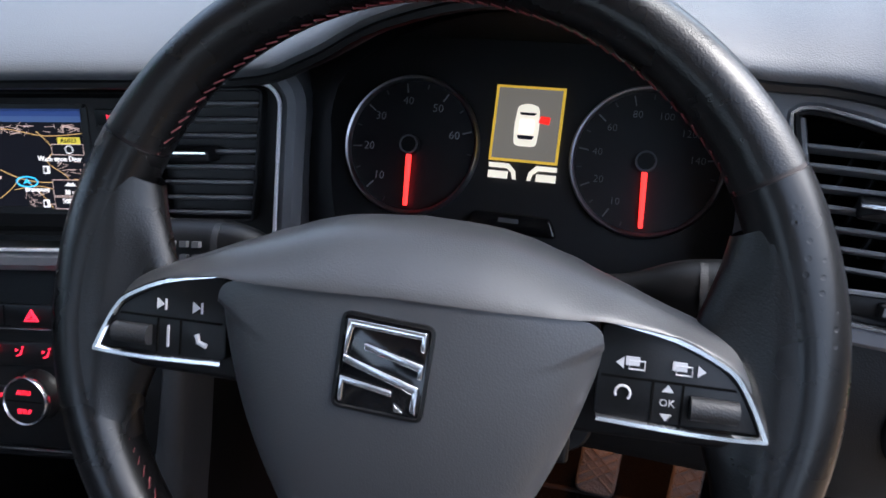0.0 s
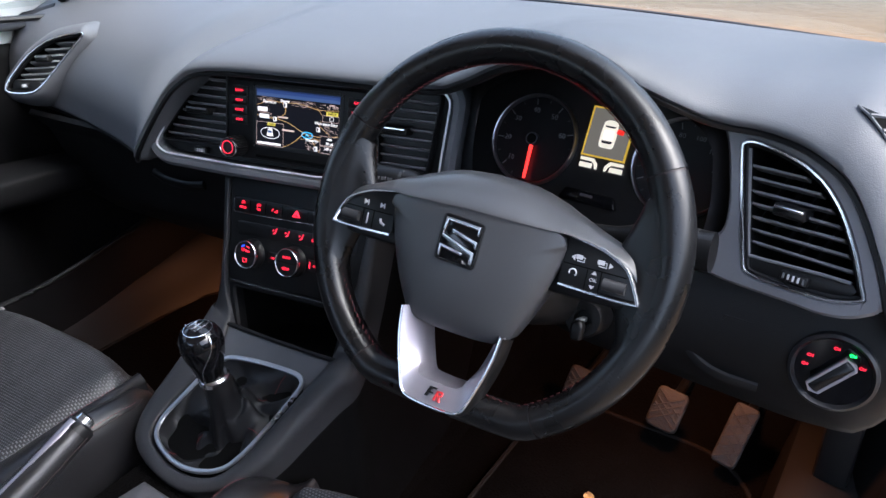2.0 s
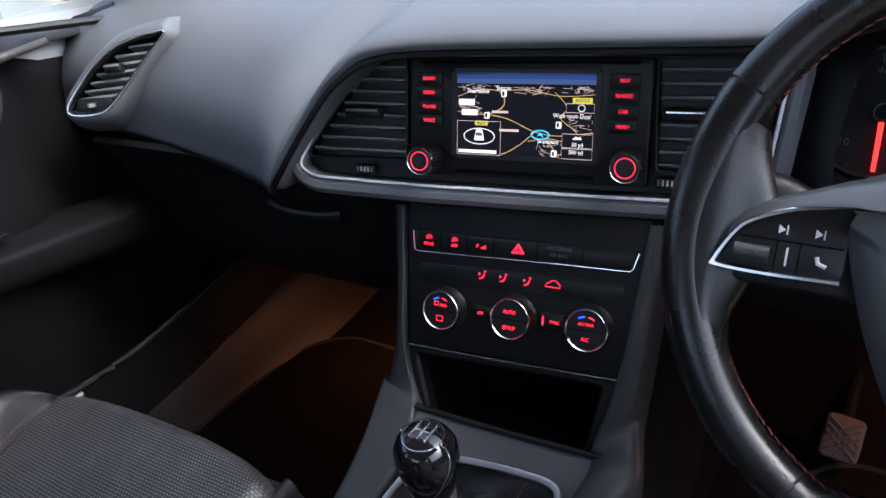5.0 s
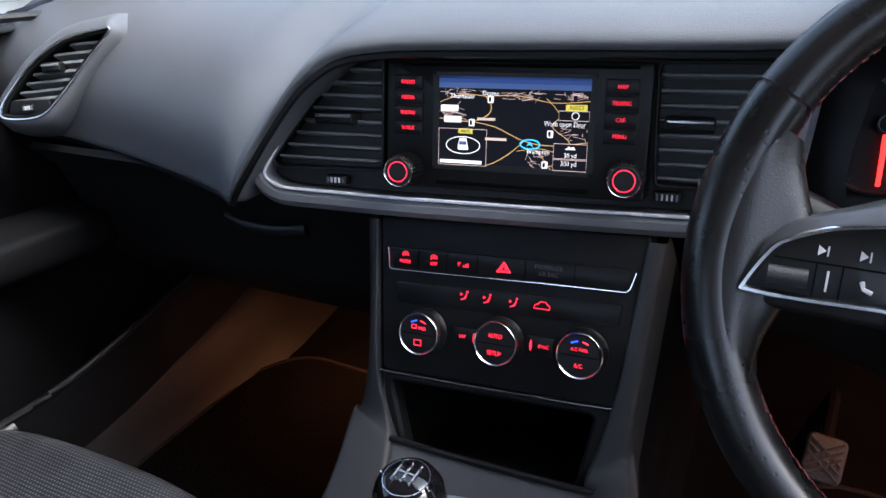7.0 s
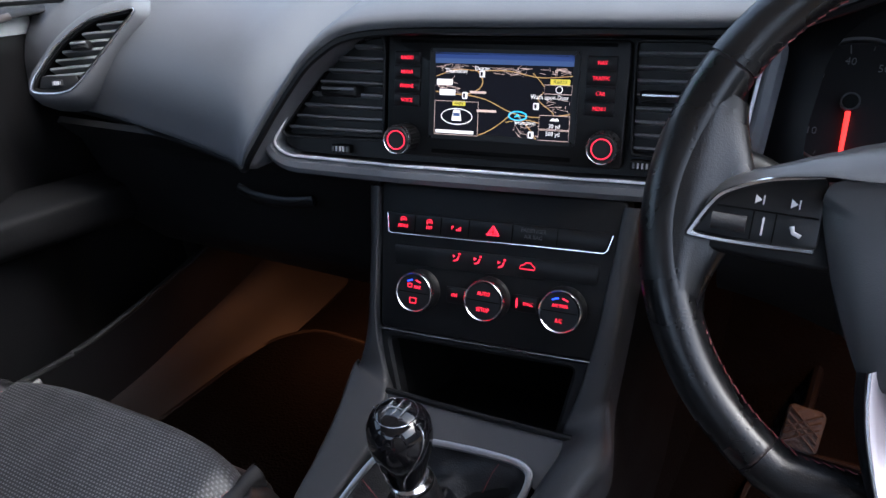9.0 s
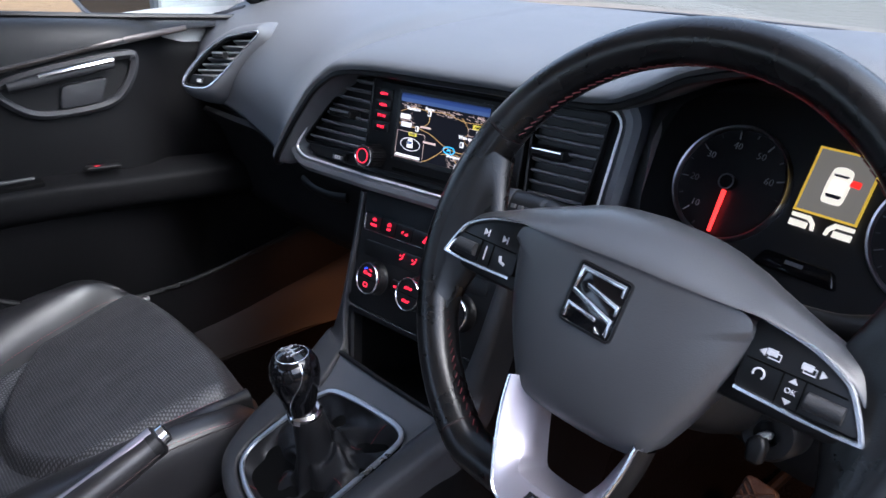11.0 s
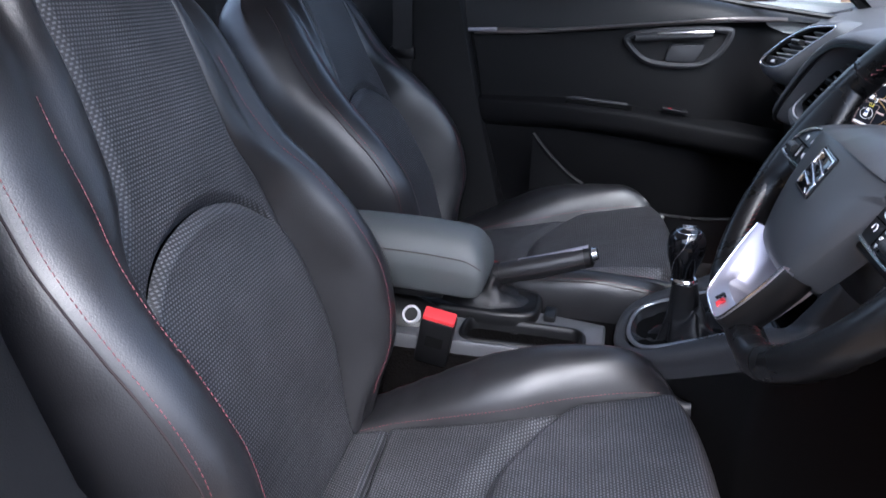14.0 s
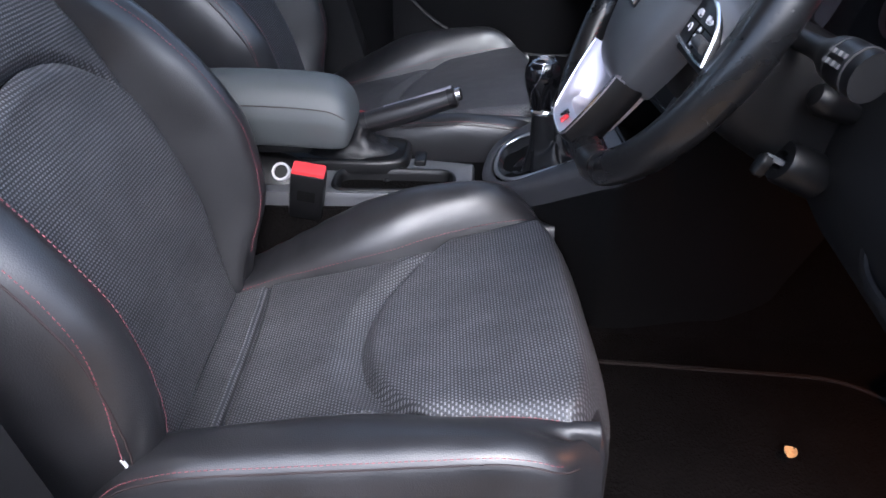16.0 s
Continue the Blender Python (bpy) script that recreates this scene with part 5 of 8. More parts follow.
def handbrake():
    root = thing("handbrake", pose(-0.043, -0.335, 0.56), "leather-wrapped handbrake lever with a chrome button", "handbrake")
    plate = rounded([Vector(q) for q in ((-0.048, -0.17), (0.046, -0.17), (0.056, 0.02), (0.044, 0.072), (-0.040, 0.072), (-0.050, 0.02))], 0.03, 5)
    part("base_plate", loft([[(q.x, q.y, z) for q in inset(plate, k)] for k, z in ((0.0, -0.012), (0.0, 0.004), (0.003, 0.009), (0.008, 0.010), (0.011, 0.006))]), BLACK, root, "black gaiter frame", sharp=60)
    rings = []
    for k in range(17):
        t = k / 16
        c = Vector((-0.004 - 0.006 * t, -0.035 + 0.028 * t ** 1.2, 0.006 + 0.040 * ease(0, 1, t) + 0.006 * t))
        rx, ry = 0.042 - 0.020 * ease(0, 0.9, t), 0.085 - 0.063 * ease(0, 0.8, t)
        ring = []
        for j in range(32):
            a = 2 * math.pi * j / 32
            fold = 1 + math.sin(math.pi * t) * (0.10 * math.sin(5 * a + 11 * t) + 0.06 * math.sin(9 * a - 8 * t))
            ring.append(c + Vector((rx * fold * math.cos(a), ry * fold * math.sin(a) * (1 - 0.3 * t), 0.010 * math.sin(a) * t * -1 + 0.003 * math.sin(7 * a + 16 * t) * math.sin(math.pi * t))))
        rings.append(ring)
    part("gaiter", loft(rings), HIDE_SOFT, root, "folded leather gaiter", sharp=80)
    line = smooth([Vector(q) for q in ((-0.010, -0.008, 0.050), (-0.0095, 0.027, 0.0605), (-0.009, 0.072, 0.0735), (-0.009, 0.117, 0.0880), (-0.009, 0.143, 0.0965))], False, 6)
    n = len(line) - 1
    part("grip", tube(line, 0.018, n=18, up=(0, 0, 1), radii=[0.0175 + 0.0018 * math.sin(math.pi * min(1, 1.15 * i / n)) for i in range(n + 1)]), HIDE, root, "stitched black leather grip")
    part("grip_collar", tube([line[0] + Vector((0, -0.004, -0.001)), line[0] + Vector((0, 0.006, 0.002))], 0.0195, n=18, radii=[0.0195, 0.0185]), HIDE_SOFT, root, "gathered collar")
    part("grip_seam", tube([q + Vector((0.0188, 0, -0.003)) for q in line[1:]], 0.0007, n=5), DARK_THREAD, root)
    part("grip_blade", tube([q + Vector((0, 0, 0.0175)) for q in line[6:]], 0.0055, n=8, flat=0.5), SILVER, root, "silver strip along the grip")
    part("grip_end", tube([line[-1] + Vector((0, -0.004, -0.001)), line[-1] + Vector((0, 0.006, 0.002)), line[-1] + Vector((0, 0.009, 0.003))], 0.0178, n=16, radii=[0.018, 0.0178, 0.014]), BLACK, root)
    part("release_button", tube([line[-1] + Vector((0, 0.006, 0.004)), line[-1] + Vector((0, 0.016, 0.0075)), line[-1] + Vector((0, 0.018, 0.0082))], 0.010, n=14, radii=[0.0115, 0.011, 0.008]), CHROME, root, "chrome release button")
    return root


handbrake()


def armrest():
    root = thing("armrest", pose(0.015, -0.358, 0.690), "padded dark grey armrest between the front seats", "armrest")
    section = [(-0.040, -0.080), (0.034, -0.080), (0.046, -0.066), (0.050, -0.040), (0.049, -0.026), (0.042, -0.006), (0.026, 0.014), (0.0, 0.021), (-0.030, 0.019), (-0.054, 0.008), (-0.066, -0.016), (-0.067, -0.034), (-0.060, -0.062)]
    rows = []
    for y, k, dz, flat in ((0.012, 0.55, -0.022, 0.30), (0.010, 0.80, -0.018, 0.50), (0.004, 0.93, -0.012, 0.72), (-0.008, 0.985, -0.006, 0.88), (-0.030, 1.0, -0.001, 0.98), (-0.10, 1.0, 0.004, 1.0), (-0.20, 1.0, 0.006, 1.0), (-0.29, 0.97, 0.004, 0.97), (-0.31, 0.85, 0.0, 0.85)):
        rows.append(smooth([Vector((-0.008 + (x + 0.008) * k, y - 0.10 * max(0, -z - 0.03) * (1 if y > -0.2 else 0), -0.030 + (z + 0.030) * flat + dz)) for x, z in section], True, 3))
    part("pad", loft([list(r) for r in zip(*[smooth(list(c), False, 3) for c in zip(*rows)])]), ARM, root, "grained padded lid", sharp=70)
    seam = [r[14] + Vector((0.0004, 0, 0.0002)) for r in rows[2:8]]
    part("pad_seam", tube(smooth(seam, False, 4), 0.0009, n=5), DARK_THREAD, root, "seam along the pad")
    part("post", box(-0.03, 0.03, -0.30, -0.18, -0.145, -0.07, 0.01), BLACK, root, "black hinge post")
    part("hinge_bar", box(-0.04, 0.03, -0.27, -0.06, -0.092, -0.078, 0.005), BLACK, root)
    return root


ARM = material("armrest_vinyl", (0.058, 0.064, 0.066), 0.5, grain=0.4, grain_size=0.0013, vary=0.1)
armrest()


# ---------------------------------------------------------------- instrument cluster
within(DASH)
CL = DASH.inverted() @ pose(0.2667, 0.3019, 0.8805, -30.8, 1.3, -0.15)


def cluster():
    root = thing("instrument_cluster", CL, "instrument cluster with two chrome-ringed dials and a lit display", "instruments")
    face = [Vector(q) for q in smooth([Vector(q) for q in ((-0.085, -0.05), (-0.09, 0.03), (-0.06, 0.088), (0.09, 0.098), (0.24, 0.088), (0.272, 0.03), (0.268, -0.05), (0.22, -0.085), (0.09, -0.075), (-0.03, -0.085))], True, 5)]
    part("face_plate", prism(face, 0.002, 0.02), GAUGE, root, "black face plate")
    # hooded tunnel out to the dash
    mid = inset(face, -0.012)
    inv, rim = CL.inverted(), []
    for q in face:
        x = 0.243 + (q.x + 0.09) / 0.362 * 0.262
        k = (q.y + 0.085) / 0.183
        lip = lip_at(x)
        rim.append(inv @ Vector((x, 0.20 + (lip.y + 0.035 - 0.20) * k, 0.835 + (lip.z - 0.020 - 0.835) * k)))
    rings = [[(q.x, 0.004, q.y) for q in face], [(q.x, -0.03, q.y) for q in mid], rim]
    bm = bmesh.new()
    vs = [[bm.verts.new(q) for q in r] for r in rings]
    for a, b in zip(vs, vs[1:]):
        for i in range(len(a)):
            bm.faces.new((a[i - 1], a[i], b[i], b[i - 1]))
    part("hood_lining", bm, HOOD, root, "dark hood lining", sharp=70)
    for u, v, numbers, zero in ((0.003, 0.007, ("10", "20", "30", "40", "50", "60"), 0), (0.190, 0.010, ("10", "20", "40", "60", "80", "100", "120", "140"), 0)):
        g = part("dial_ring", lathe([(0.0535, 0.0), (0.0545, -0.006), (0.0562, -0.007), (0.0575, -0.004), (0.0575, 0.002)], 64, at=(u, 0, v), caps=False), DIAL_RING, root, "thin chrome dial ring")
        part("dial_face", prism([Vector((u + 0.054 * math.cos(2 * math.pi * k / 48), v + 0.054 * math.sin(2 * math.pi * k / 48))) for k in range(48)], 0.0, 0.002), GAUGE, g)
        part("needle", prism([Vector(q) for q in rounded([(u - 0.0022, v - 0.008), (u + 0.0022, v - 0.008), (u + 0.0036, v - 0.05), (u + 0.0002, v - 0.05)], 0.0008, 2)], -0.006, -0.004, 0.0006), NEEDLE_GLOW, g, "glowing red needle")
        hub = part("needle_hub", lathe([(0.001, -0.009), (0.0065, -0.009), (0.0078, -0.007), (0.0078, -0.001)], 28, at=(u, 0, v)), BLACK, g)
        part("hub_ring", tube([(u + 0.0072 * math.cos(a), -0.009, v + 0.0072 * math.sin(a)) for a in [2 * math.pi * k / 24 for k in range(24)]], 0.0009, True, 5), SATIN, hub)
        m = len(numbers)
        for k in range(m * 2 + 1):
            a = radians(-158 + 252 * k / (m * 2) if u < 0.1 else -165 + 265 * k / (m * 2))
            su, cv = math.sin(a), math.cos(a)
            big = k % 2 == 1
            part("tick", box(-0.0005, 0.0005, -0.0012, 0, 0.044 if big else 0.048, 0.0515), DIM_PRINT if not big else GAUGE_PRINT, g, m=pose(u, 0, v, 0, math.degrees(a), 0))
            if big:
                letters("dial_number", numbers[k // 2], 0.0095 if u < 0.1 else 0.008, (u + 0.037 * su, -0.001, v + 0.037 * cv), GAUGE_PRINT, g)
    # display
    o = [Vector(q) for q in rect(0.069, 0.124, 0.0015, 0.0615)]
    d = part("display", prism(inset(o, 0.0025), -0.0015, 0.003), LCD_GREY, root, "lit colour display")
    part("display_edge", frame_ring(o, inset(o, 0.0028), -0.0022, 0.0, 0.0002), LCD_YELLOW, d, "yellow outline")
    car = [Vector(q) for q in rounded([(0.0875, 0.014), (0.1055, 0.014), (0.1065, 0.030), (0.105, 0.0455), (0.099, 0.0475), (0.094, 0.0475), (0.088, 0.0455), (0.0865, 0.030)], 0.004, 3)]
    part("display_car", prism(car, -0.0025, -0.001), LCD_CREAM, d)
    part("display_roof", prism([Vector(q) for q in rounded(rect(0.0905, 0.1025, 0.024, 0.0355), 0.002, 2)], -0.0032, -0.002), MAP_WHITE, d)
    for v0, v1 in ((0.0195, 0.0225), (0.0385, 0.0405)):
        part("display_glass", prism([Vector(q) for q in rounded([(0.091, v0), (0.102, v0), (0.1035, v1), (0.0895, v1)], 0.001, 2)], -0.0032, -0.002), MAP_DARK, d)
    part("display_door", prism([Vector(q) for q in rounded([(0.1055, 0.033), (0.114, 0.032), (0.1145, 0.038), (0.1065, 0.0385)], 0.001, 2)], -0.0032, -0.001), LCD_RED, d)
    for k, u0 in ((1, 0.070), (-1, 0.124)):
        p = [Vector((u0 + k * a, b)) for a, b in ((0.0, -0.0005), (0.016, -0.0005), (0.0215, -0.006), (0.0225, -0.0125), (0.020, -0.0125), (0.0185, -0.0075), (0.0145, -0.0042), (0.0, -0.004))]
        part("display_rail", prism(p, -0.002, 0.001), LCD_CREAM, d)
        part("display_bars", prism([Vector(q) for q in rect(u0 + k * 0.0 if k > 0 else u0 - 0.0155, u0 + 0.0155 if k > 0 else u0, -0.0125, -0.0068)], -0.0015, 0.001), LCD_CREAM, d)
    part("reset_pad", prism([Vector(q) for q in rounded([(0.062, -0.040), (0.124, -0.040), (0.131, -0.056), (0.055, -0.056)], 0.005)], -0.006, 0.002, 0.002), GLOSS, root)
    part("reset_bar", box(0.084, 0.100, -0.0066, -0.0055, -0.0475, -0.044), DIM_PRINT, root)
    lens = inset(face, 0.004)
    pane = bmesh.new()
    pane.faces.new([pane.verts.new((q.x, -0.016, q.y)) for q in lens])
    ob = part("cover_glass", pane, DIAL_GLASS, root, "clear cover lens")
    ob.visible_shadow = False
    return root


GAUGE = material("gauge_black", (0.012, 0.012, 0.013), 0.45)
HOOD = material("hood_lining_plastic", (0.018, 0.017, 0.018), 0.5, grain=0.2, grain_size=0.001)
GAUGE_PRINT = material("gauge_print", (0.26, 0.26, 0.27), 0.6)
DIAL_RING = material("dial_ring_metal", (0.42, 0.42, 0.45), 0.32, metal=1.0)
cluster()


# ---------------------------------------------------------------- steering wheel
within(PLAIN)
WH = pose(0.3637, 0.0164, 0.9077, -26.05, 1.9, 3.98) @ Matrix.Scale(1.045, 4)
COL = pose(0.3637, 0.0164, 0.9077, -26.05, 1.9, 3.98) @ pose(0, 0, 0, 0, -3.5, 0)


def steering_wheel():
    root = thing("steering_wheel", WH, "flat-bottomed black leather steering wheel with red stitching", "steering wheel")
    n = 120

    def at(a):
        r = 0.1645
        u, v = r * math.sin(a), r * math.cos(a)
        low = -0.146
        if v < low:
            v = low + (v - low) * 0.12
        return Vector((u, 0.021 + 0.05 * v, v + 0.006))

    def tubes(a0, a1, extra=0.0):
        m = max(int(abs(a1 - a0) / (2 * math.pi) * n), 4)
        rings, c = [], []
        for i in range(m + 1):
            a = a0 + (a1 - a0) * i / m
            p = at(a)
            t = (at(a + 0.01) - at(a - 0.01)).normalized()
            out = Vector((t.z, 0, -t.x))
            if out.dot(Vector((p.x, 0, p.z))) < 0:
                out.negate()
            # thumb rests swell beside the spokes
            deg = abs(math.degrees(a) % 360)
            deg = min(deg, 360 - deg)
            swell = math.exp(-((deg - 72) / 16) ** 2) * 0.003 + math.exp(-((deg - 112) / 14) ** 2) * 0.002
            ring = []
            for j in range(16):
                b = 2 * math.pi * j / 16
                rr = 0.0160 + extra + swell * max(0, -math.cos(b))
                ring.append(p + out * rr * 0.94 * math.cos(b) + Vector((0, 1, 0)) * rr * 1.06 * math.sin(b))
            rings.append(ring)
        return rings
    seams = [radians(q) for q in (-61, 60, 147, 213)]
    names = (("rim_top", seams[0], seams[1], RIM_HIDE), ("rim_grip", seams[1], seams[2], RIM_PERF), ("rim_bottom", seams[2], seams[3], RIM_HIDE), ("rim_grip", seams[3], seams[0] + 2 * math.pi, RIM_PERF))
    for nm, a0, a1, mt in names:
        part(nm, loft(tubes(a0 + 0.006, a1 - 0.006)), mt, root, "perforated leather grip" if nm == "rim_grip" else "smooth leather rim", sharp=60)
    for a in seams:
        part("rim_seam", loft(tubes(a - 0.008, a + 0.008, -0.0012)[:5]), DARK_THREAD, root)
    part("rim_core", loft(tubes(0, 2 * math.pi, -0.003)), DEEP, root)
    # stitching round the inside of the rim
    for i in range(150):
        a = 2 * math.pi * i / 150
        p = at(a)
        t = (at(a + 0.01) - at(a - 0.01)).normalized()
        out = Vector((p.x, 0, p.z)).normalized()
        q = p - out * 0.0156 + Vector((0, -0.003, 0))
        part("stitch", tube([q - t * 0.0022 - Vector((0, 0.0018, 0)), q + t * 0.0022 + Vector((0, 0.0018, 0))], 0.0005, n=4), STITCH, root)
    # airbag cover: the face below the crease
    half = [(0.0, -0.081), (0.030, -0.0805), (0.047, -0.0765), (0.056, -0.063), (0.070, -0.032), (0.0805, 0.0), (0.0835, 0.016), (0.0785, 0.0250), (0.06, 0.0265), (0.0, 0.0287)]
    outline = smooth([Vector(q) for q in half] + [Vector((-u, v)) for u, v in half[-2:0:-1]], True, 5)
    mid = Vector((0, -0.022))
    rings = [[(q.x * 0.99, 0.03, q.y * 0.99) for q in outline]]
    for k in (1.0, 0.992, 0.975, 0.94, 0.88, 0.78, 0.64, 0.48, 0.3, 0.12):
        ring = []
        for q in outline:
            w = mid + (q - mid) * k
            side = 0.012 * (w.x / 0.08) ** 2 + 1.5 * min(0, w.y) ** 2
            ring.append((w.x, -0.0145 + side + 0.007 * k ** 14 * (1 if q.y < 0.015 else 0.12), w.y))
        rings.append(ring)
    part("airbag_cover", loft(rings), COVER, root, "grained dark grey airbag cover", sharp=60)
    # shelf above the crease, running out into both spokes
    def low_edge(u):
        return curve([(0, 0.0285), (0.04, 0.0272), (0.07, 0.0262), (0.084, 0.0262), (0.110, 0.0218), (0.128, 0.0145), (0.138, 0.007), (0.15, -0.008), (0.162, -0.02)], u)
    def high_edge(u):
        return curve([(0, 0.060), (0.035, 0.0575), (0.062, 0.050), (0.088, 0.040), (0.11, 0.0315), (0.13, 0.0245), (0.15, 0.019), (0.162, 0.016)], u)
    rows = []
    for i in range(-40, 41):
        u = 0.162 * i / 40
        w = abs(u)
        d0 = curve([(0, -0.0145), (0.03, -0.0128), (0.06, -0.0078), (0.075, -0.0045), (0.09, -0.001), (0.11, 0.0035), (0.138, 0.009), (0.162, 0.014)], w)
        rise = curve([(0, 0.042), (0.06, 0.036), (0.10, 0.019), (0.162, 0.008)], w)
        v0, v1 = low_edge(w), high_edge(w)
        prof = [(d0 + 0.022, v0 - 0.001), (d0 + 0.003, v0), (d0, v0 + 0.0012), (d0 + rise * 0.25, v0 + (v1 - v0) * 0.4), (d0 + rise * 0.62, v0 + (v1 - v0) * 0.78), (d0 + rise, v1 - 0.001), (d0 + rise + 0.008, v1), (d0 + rise + 0.022, v1 - 0.004)]
        rows.append(smooth([Vector((u, d, v)) for d, v in prof], False, 3))
    part("spoke_shelf", loft(rows, closed=False), COVER, root, "dark grey shelf running into the spokes", sharp=80)
    for s in (-1, 1):
        back = [Vector((s * a, b)) for a, b in ((0.06, 0.022), (0.11, 0.019), (0.137, 0.004), (0.155, -0.018), (0.150, -0.022), (0.12, -0.023), (0.06, -0.024))]
        part("spoke_back", prism(rounded(back, 0.004), 0.012, 0.032, 0.003), BLACK, root, "black spoke back")
        pad = [Vector((s * a, b)) for a, b in ((0.082, 0.026), (0.110, 0.021), (0.128, 0.0135), (0.1365, 0.006), (0.146, -0.0125), (0.10, -0.0135), (0.0815, -0.0125))]
        po = rounded(pad, 0.003, 3)
        k = part("button_panel", prism(po, -0.003, 0.006, 0.001), BLACK, root, "black button panel", m=pose(0, 0.008, 0))
        edge = [Vector((s * a, b)) for a, b in ((0.084, 0.0268), (0.110, 0.0218), (0.128, 0.0143), (0.1368, 0.007), (0.1465, -0.0115), (0.1445, -0.0142), (0.12, -0.0148), (0.083, -0.0135))]
        part("chrome_edge", tube([(q.x, -0.0035, q.y) for q in smooth(edge, False, 4)], 0.0016, n=6), CHROME, root, "thin chrome edging", m=pose(0, 0.008, 0))
        part("panel_gap", box(min(s * 0.0835, s * 0.135), max(s * 0.0835, s * 0.135), -0.0036, -0.0025, 0.0038, 0.0048), DEEP, k)
        for u in (0.104, 0.1155):
            part("panel_gap", box(s * u - 0.0004, s * u + 0.0004, -0.0036, -0.0025, -0.012, 0.004), DEEP, k)
        part("roller", tube([(s * 0.1185, -0.004, -0.0045), (s * 0.1365, -0.004, -0.0045)], 0.0048, n=14), RUBBER_BLACK, k, "ribbed roller switch")
        # printed signs on the keys
        if s < 0:
            for u in (-0.113, -0.095):
                part("sign", prism([Vector(q) for q in ((u - 0.003, 0.003), (u + 0.0005, 0.0055), (u - 0.003, 0.008))], -0.0036, -0.0028), PALE_PRINT, k, m=pose(0, -0.0004, 0.005))
                part("sign", box(u + 0.001, u + 0.0017, -0.0036, -0.0028, 0.003, 0.008), PALE_PRINT, k, m=pose(0, -0.0004, 0.005))
            part("sign", tube([(-0.0955, -0.0034, -0.0065), (-0.0945, -0.0034, -0.010), (-0.0905, -0.0034, -0.0115)], 0.0012, n=6), PALE_PRINT, k, m=pose(0, -0.0004, 0.005))
            part("sign", box(-0.1105, -0.1095, -0.0036, -0.0028, -0.014, -0.004), PALE_PRINT, k, m=pose(0, -0.0004, 0.005))
        else:
            for u in (0.097, 0.115):
                part("sign", tube([(u - 0.003, -0.0034, 0.003), (u + 0.003, -0.0034, 0.003), (u + 0.003, -0.0034, 0.0065), (u - 0.003, -0.0034, 0.0065)], 0.0004, True, 4), PALE_PRINT, k, m=pose(0, -0.0004, 0.005))
                part("sign", box(u - 0.0045, u + 0.001, -0.0036, -0.0028, 0.0045, 0.008), PALE_PRINT, k, m=pose(0, -0.0004, 0.005))
                w = -0.0068 if u < 0.1 else 0.0068
                part("sign", prism([Vector(q) for q in ((u + w * 0.75, 0.003), (u + w * 0.75, 0.0075), (u + w * 1.2, 0.0052))], -0.0036, -0.0028), PALE_PRINT, k, m=pose(0, -0.0004, 0.005))
            part("sign", tube([(0.0925 + 0.003 * math.cos(a), -0.0034, -0.007 + 0.003 * math.sin(a)) for a in [0.4 * i for i in range(-2, 10)]], 0.0006, n=5), PALE_PRINT, k, m=pose(0, -0.0004, 0.005))
            letters("sign", "OK", 0.0042, (0.1098, -0.0038, -0.004), PALE_PRINT, k)
            for v, d in ((-0.0035, 1), (-0.0145, -1)):
                part("sign", prism([Vector(q) for q in ((0.1075, v - 0.001 * d), (0.112, v - 0.001 * d), (0.1098, v + 0.0018 * d))], -0.0036, -0.0028), PALE_PRINT, k, m=pose(0, -0.0004, 0.005))
    # leather runs from the rim over the ends of the spokes
    for s in (-1, 1):
        rows = []
        for k in range(13):
            t = k / 12
            a = radians(66 + 50 * t)
            p = at(a)
            out = Vector((p.x, 0, p.z)).normalized()
            reach = 0.004 + 0.030 * math.sin(math.pi * min(1.0, 0.08 + 0.95 * t)) ** 1.3
            q0, q1 = p - out * 0.006, p - out * (0.013 + reach)
            tip = 0.5 + 0.5 * math.cos(2 * math.pi * (t - 0.5))
            ring = []
            for w, d in ((0.0, -0.0155), (0.25, -0.0150), (0.55, -0.0115 + 0.002 * tip), (0.85, -0.006), (1.0, 0.001), (0.95, 0.009), (0.5, 0.014), (0.0, 0.0155)):
                c = q0.lerp(q1, w)
                ring.append(Vector((s * c.x, c.y + d * (1 - 0.25 * w), c.z)))
            rows.append(smooth(ring, False, 3))
        part("spoke_flare", loft(rows, closed=False), RIM_HIDE, root, "leather flaring from the rim over the spoke", sharp=80)
    # lower spoke: silver U with an opening
    LOW = pose(0.0015, -0.0015, 0.005, -5)
    edge = smooth([Vector(q) for q in ((-0.0485, -0.074), (-0.0465, -0.092), (-0.0415, -0.113), (-0.0330, -0.138), (-0.0290, -0.1450), (-0.0215, -0.1490), (0.0, -0.1502), (0.0215, -0.1490), (0.0290, -0.1450), (0.0330, -0.138), (0.0415, -0.113), (0.0465, -0.092), (0.0485, -0.074))], False, 4)
    bore = smooth([Vector(q) for q in ((-0.0375, -0.070), (-0.0340, -0.088), (-0.0285, -0.106), (-0.0228, -0.1215), (-0.0208, -0.1255), (-0.0165, -0.1282), (0.0, -0.1290), (0.0165, -0.1282), (0.0208, -0.1255), (0.0228, -0.1215), (0.0285, -0.106), (0.0340, -0.088), (0.0375, -0.070))], False, 4)
    rows = []
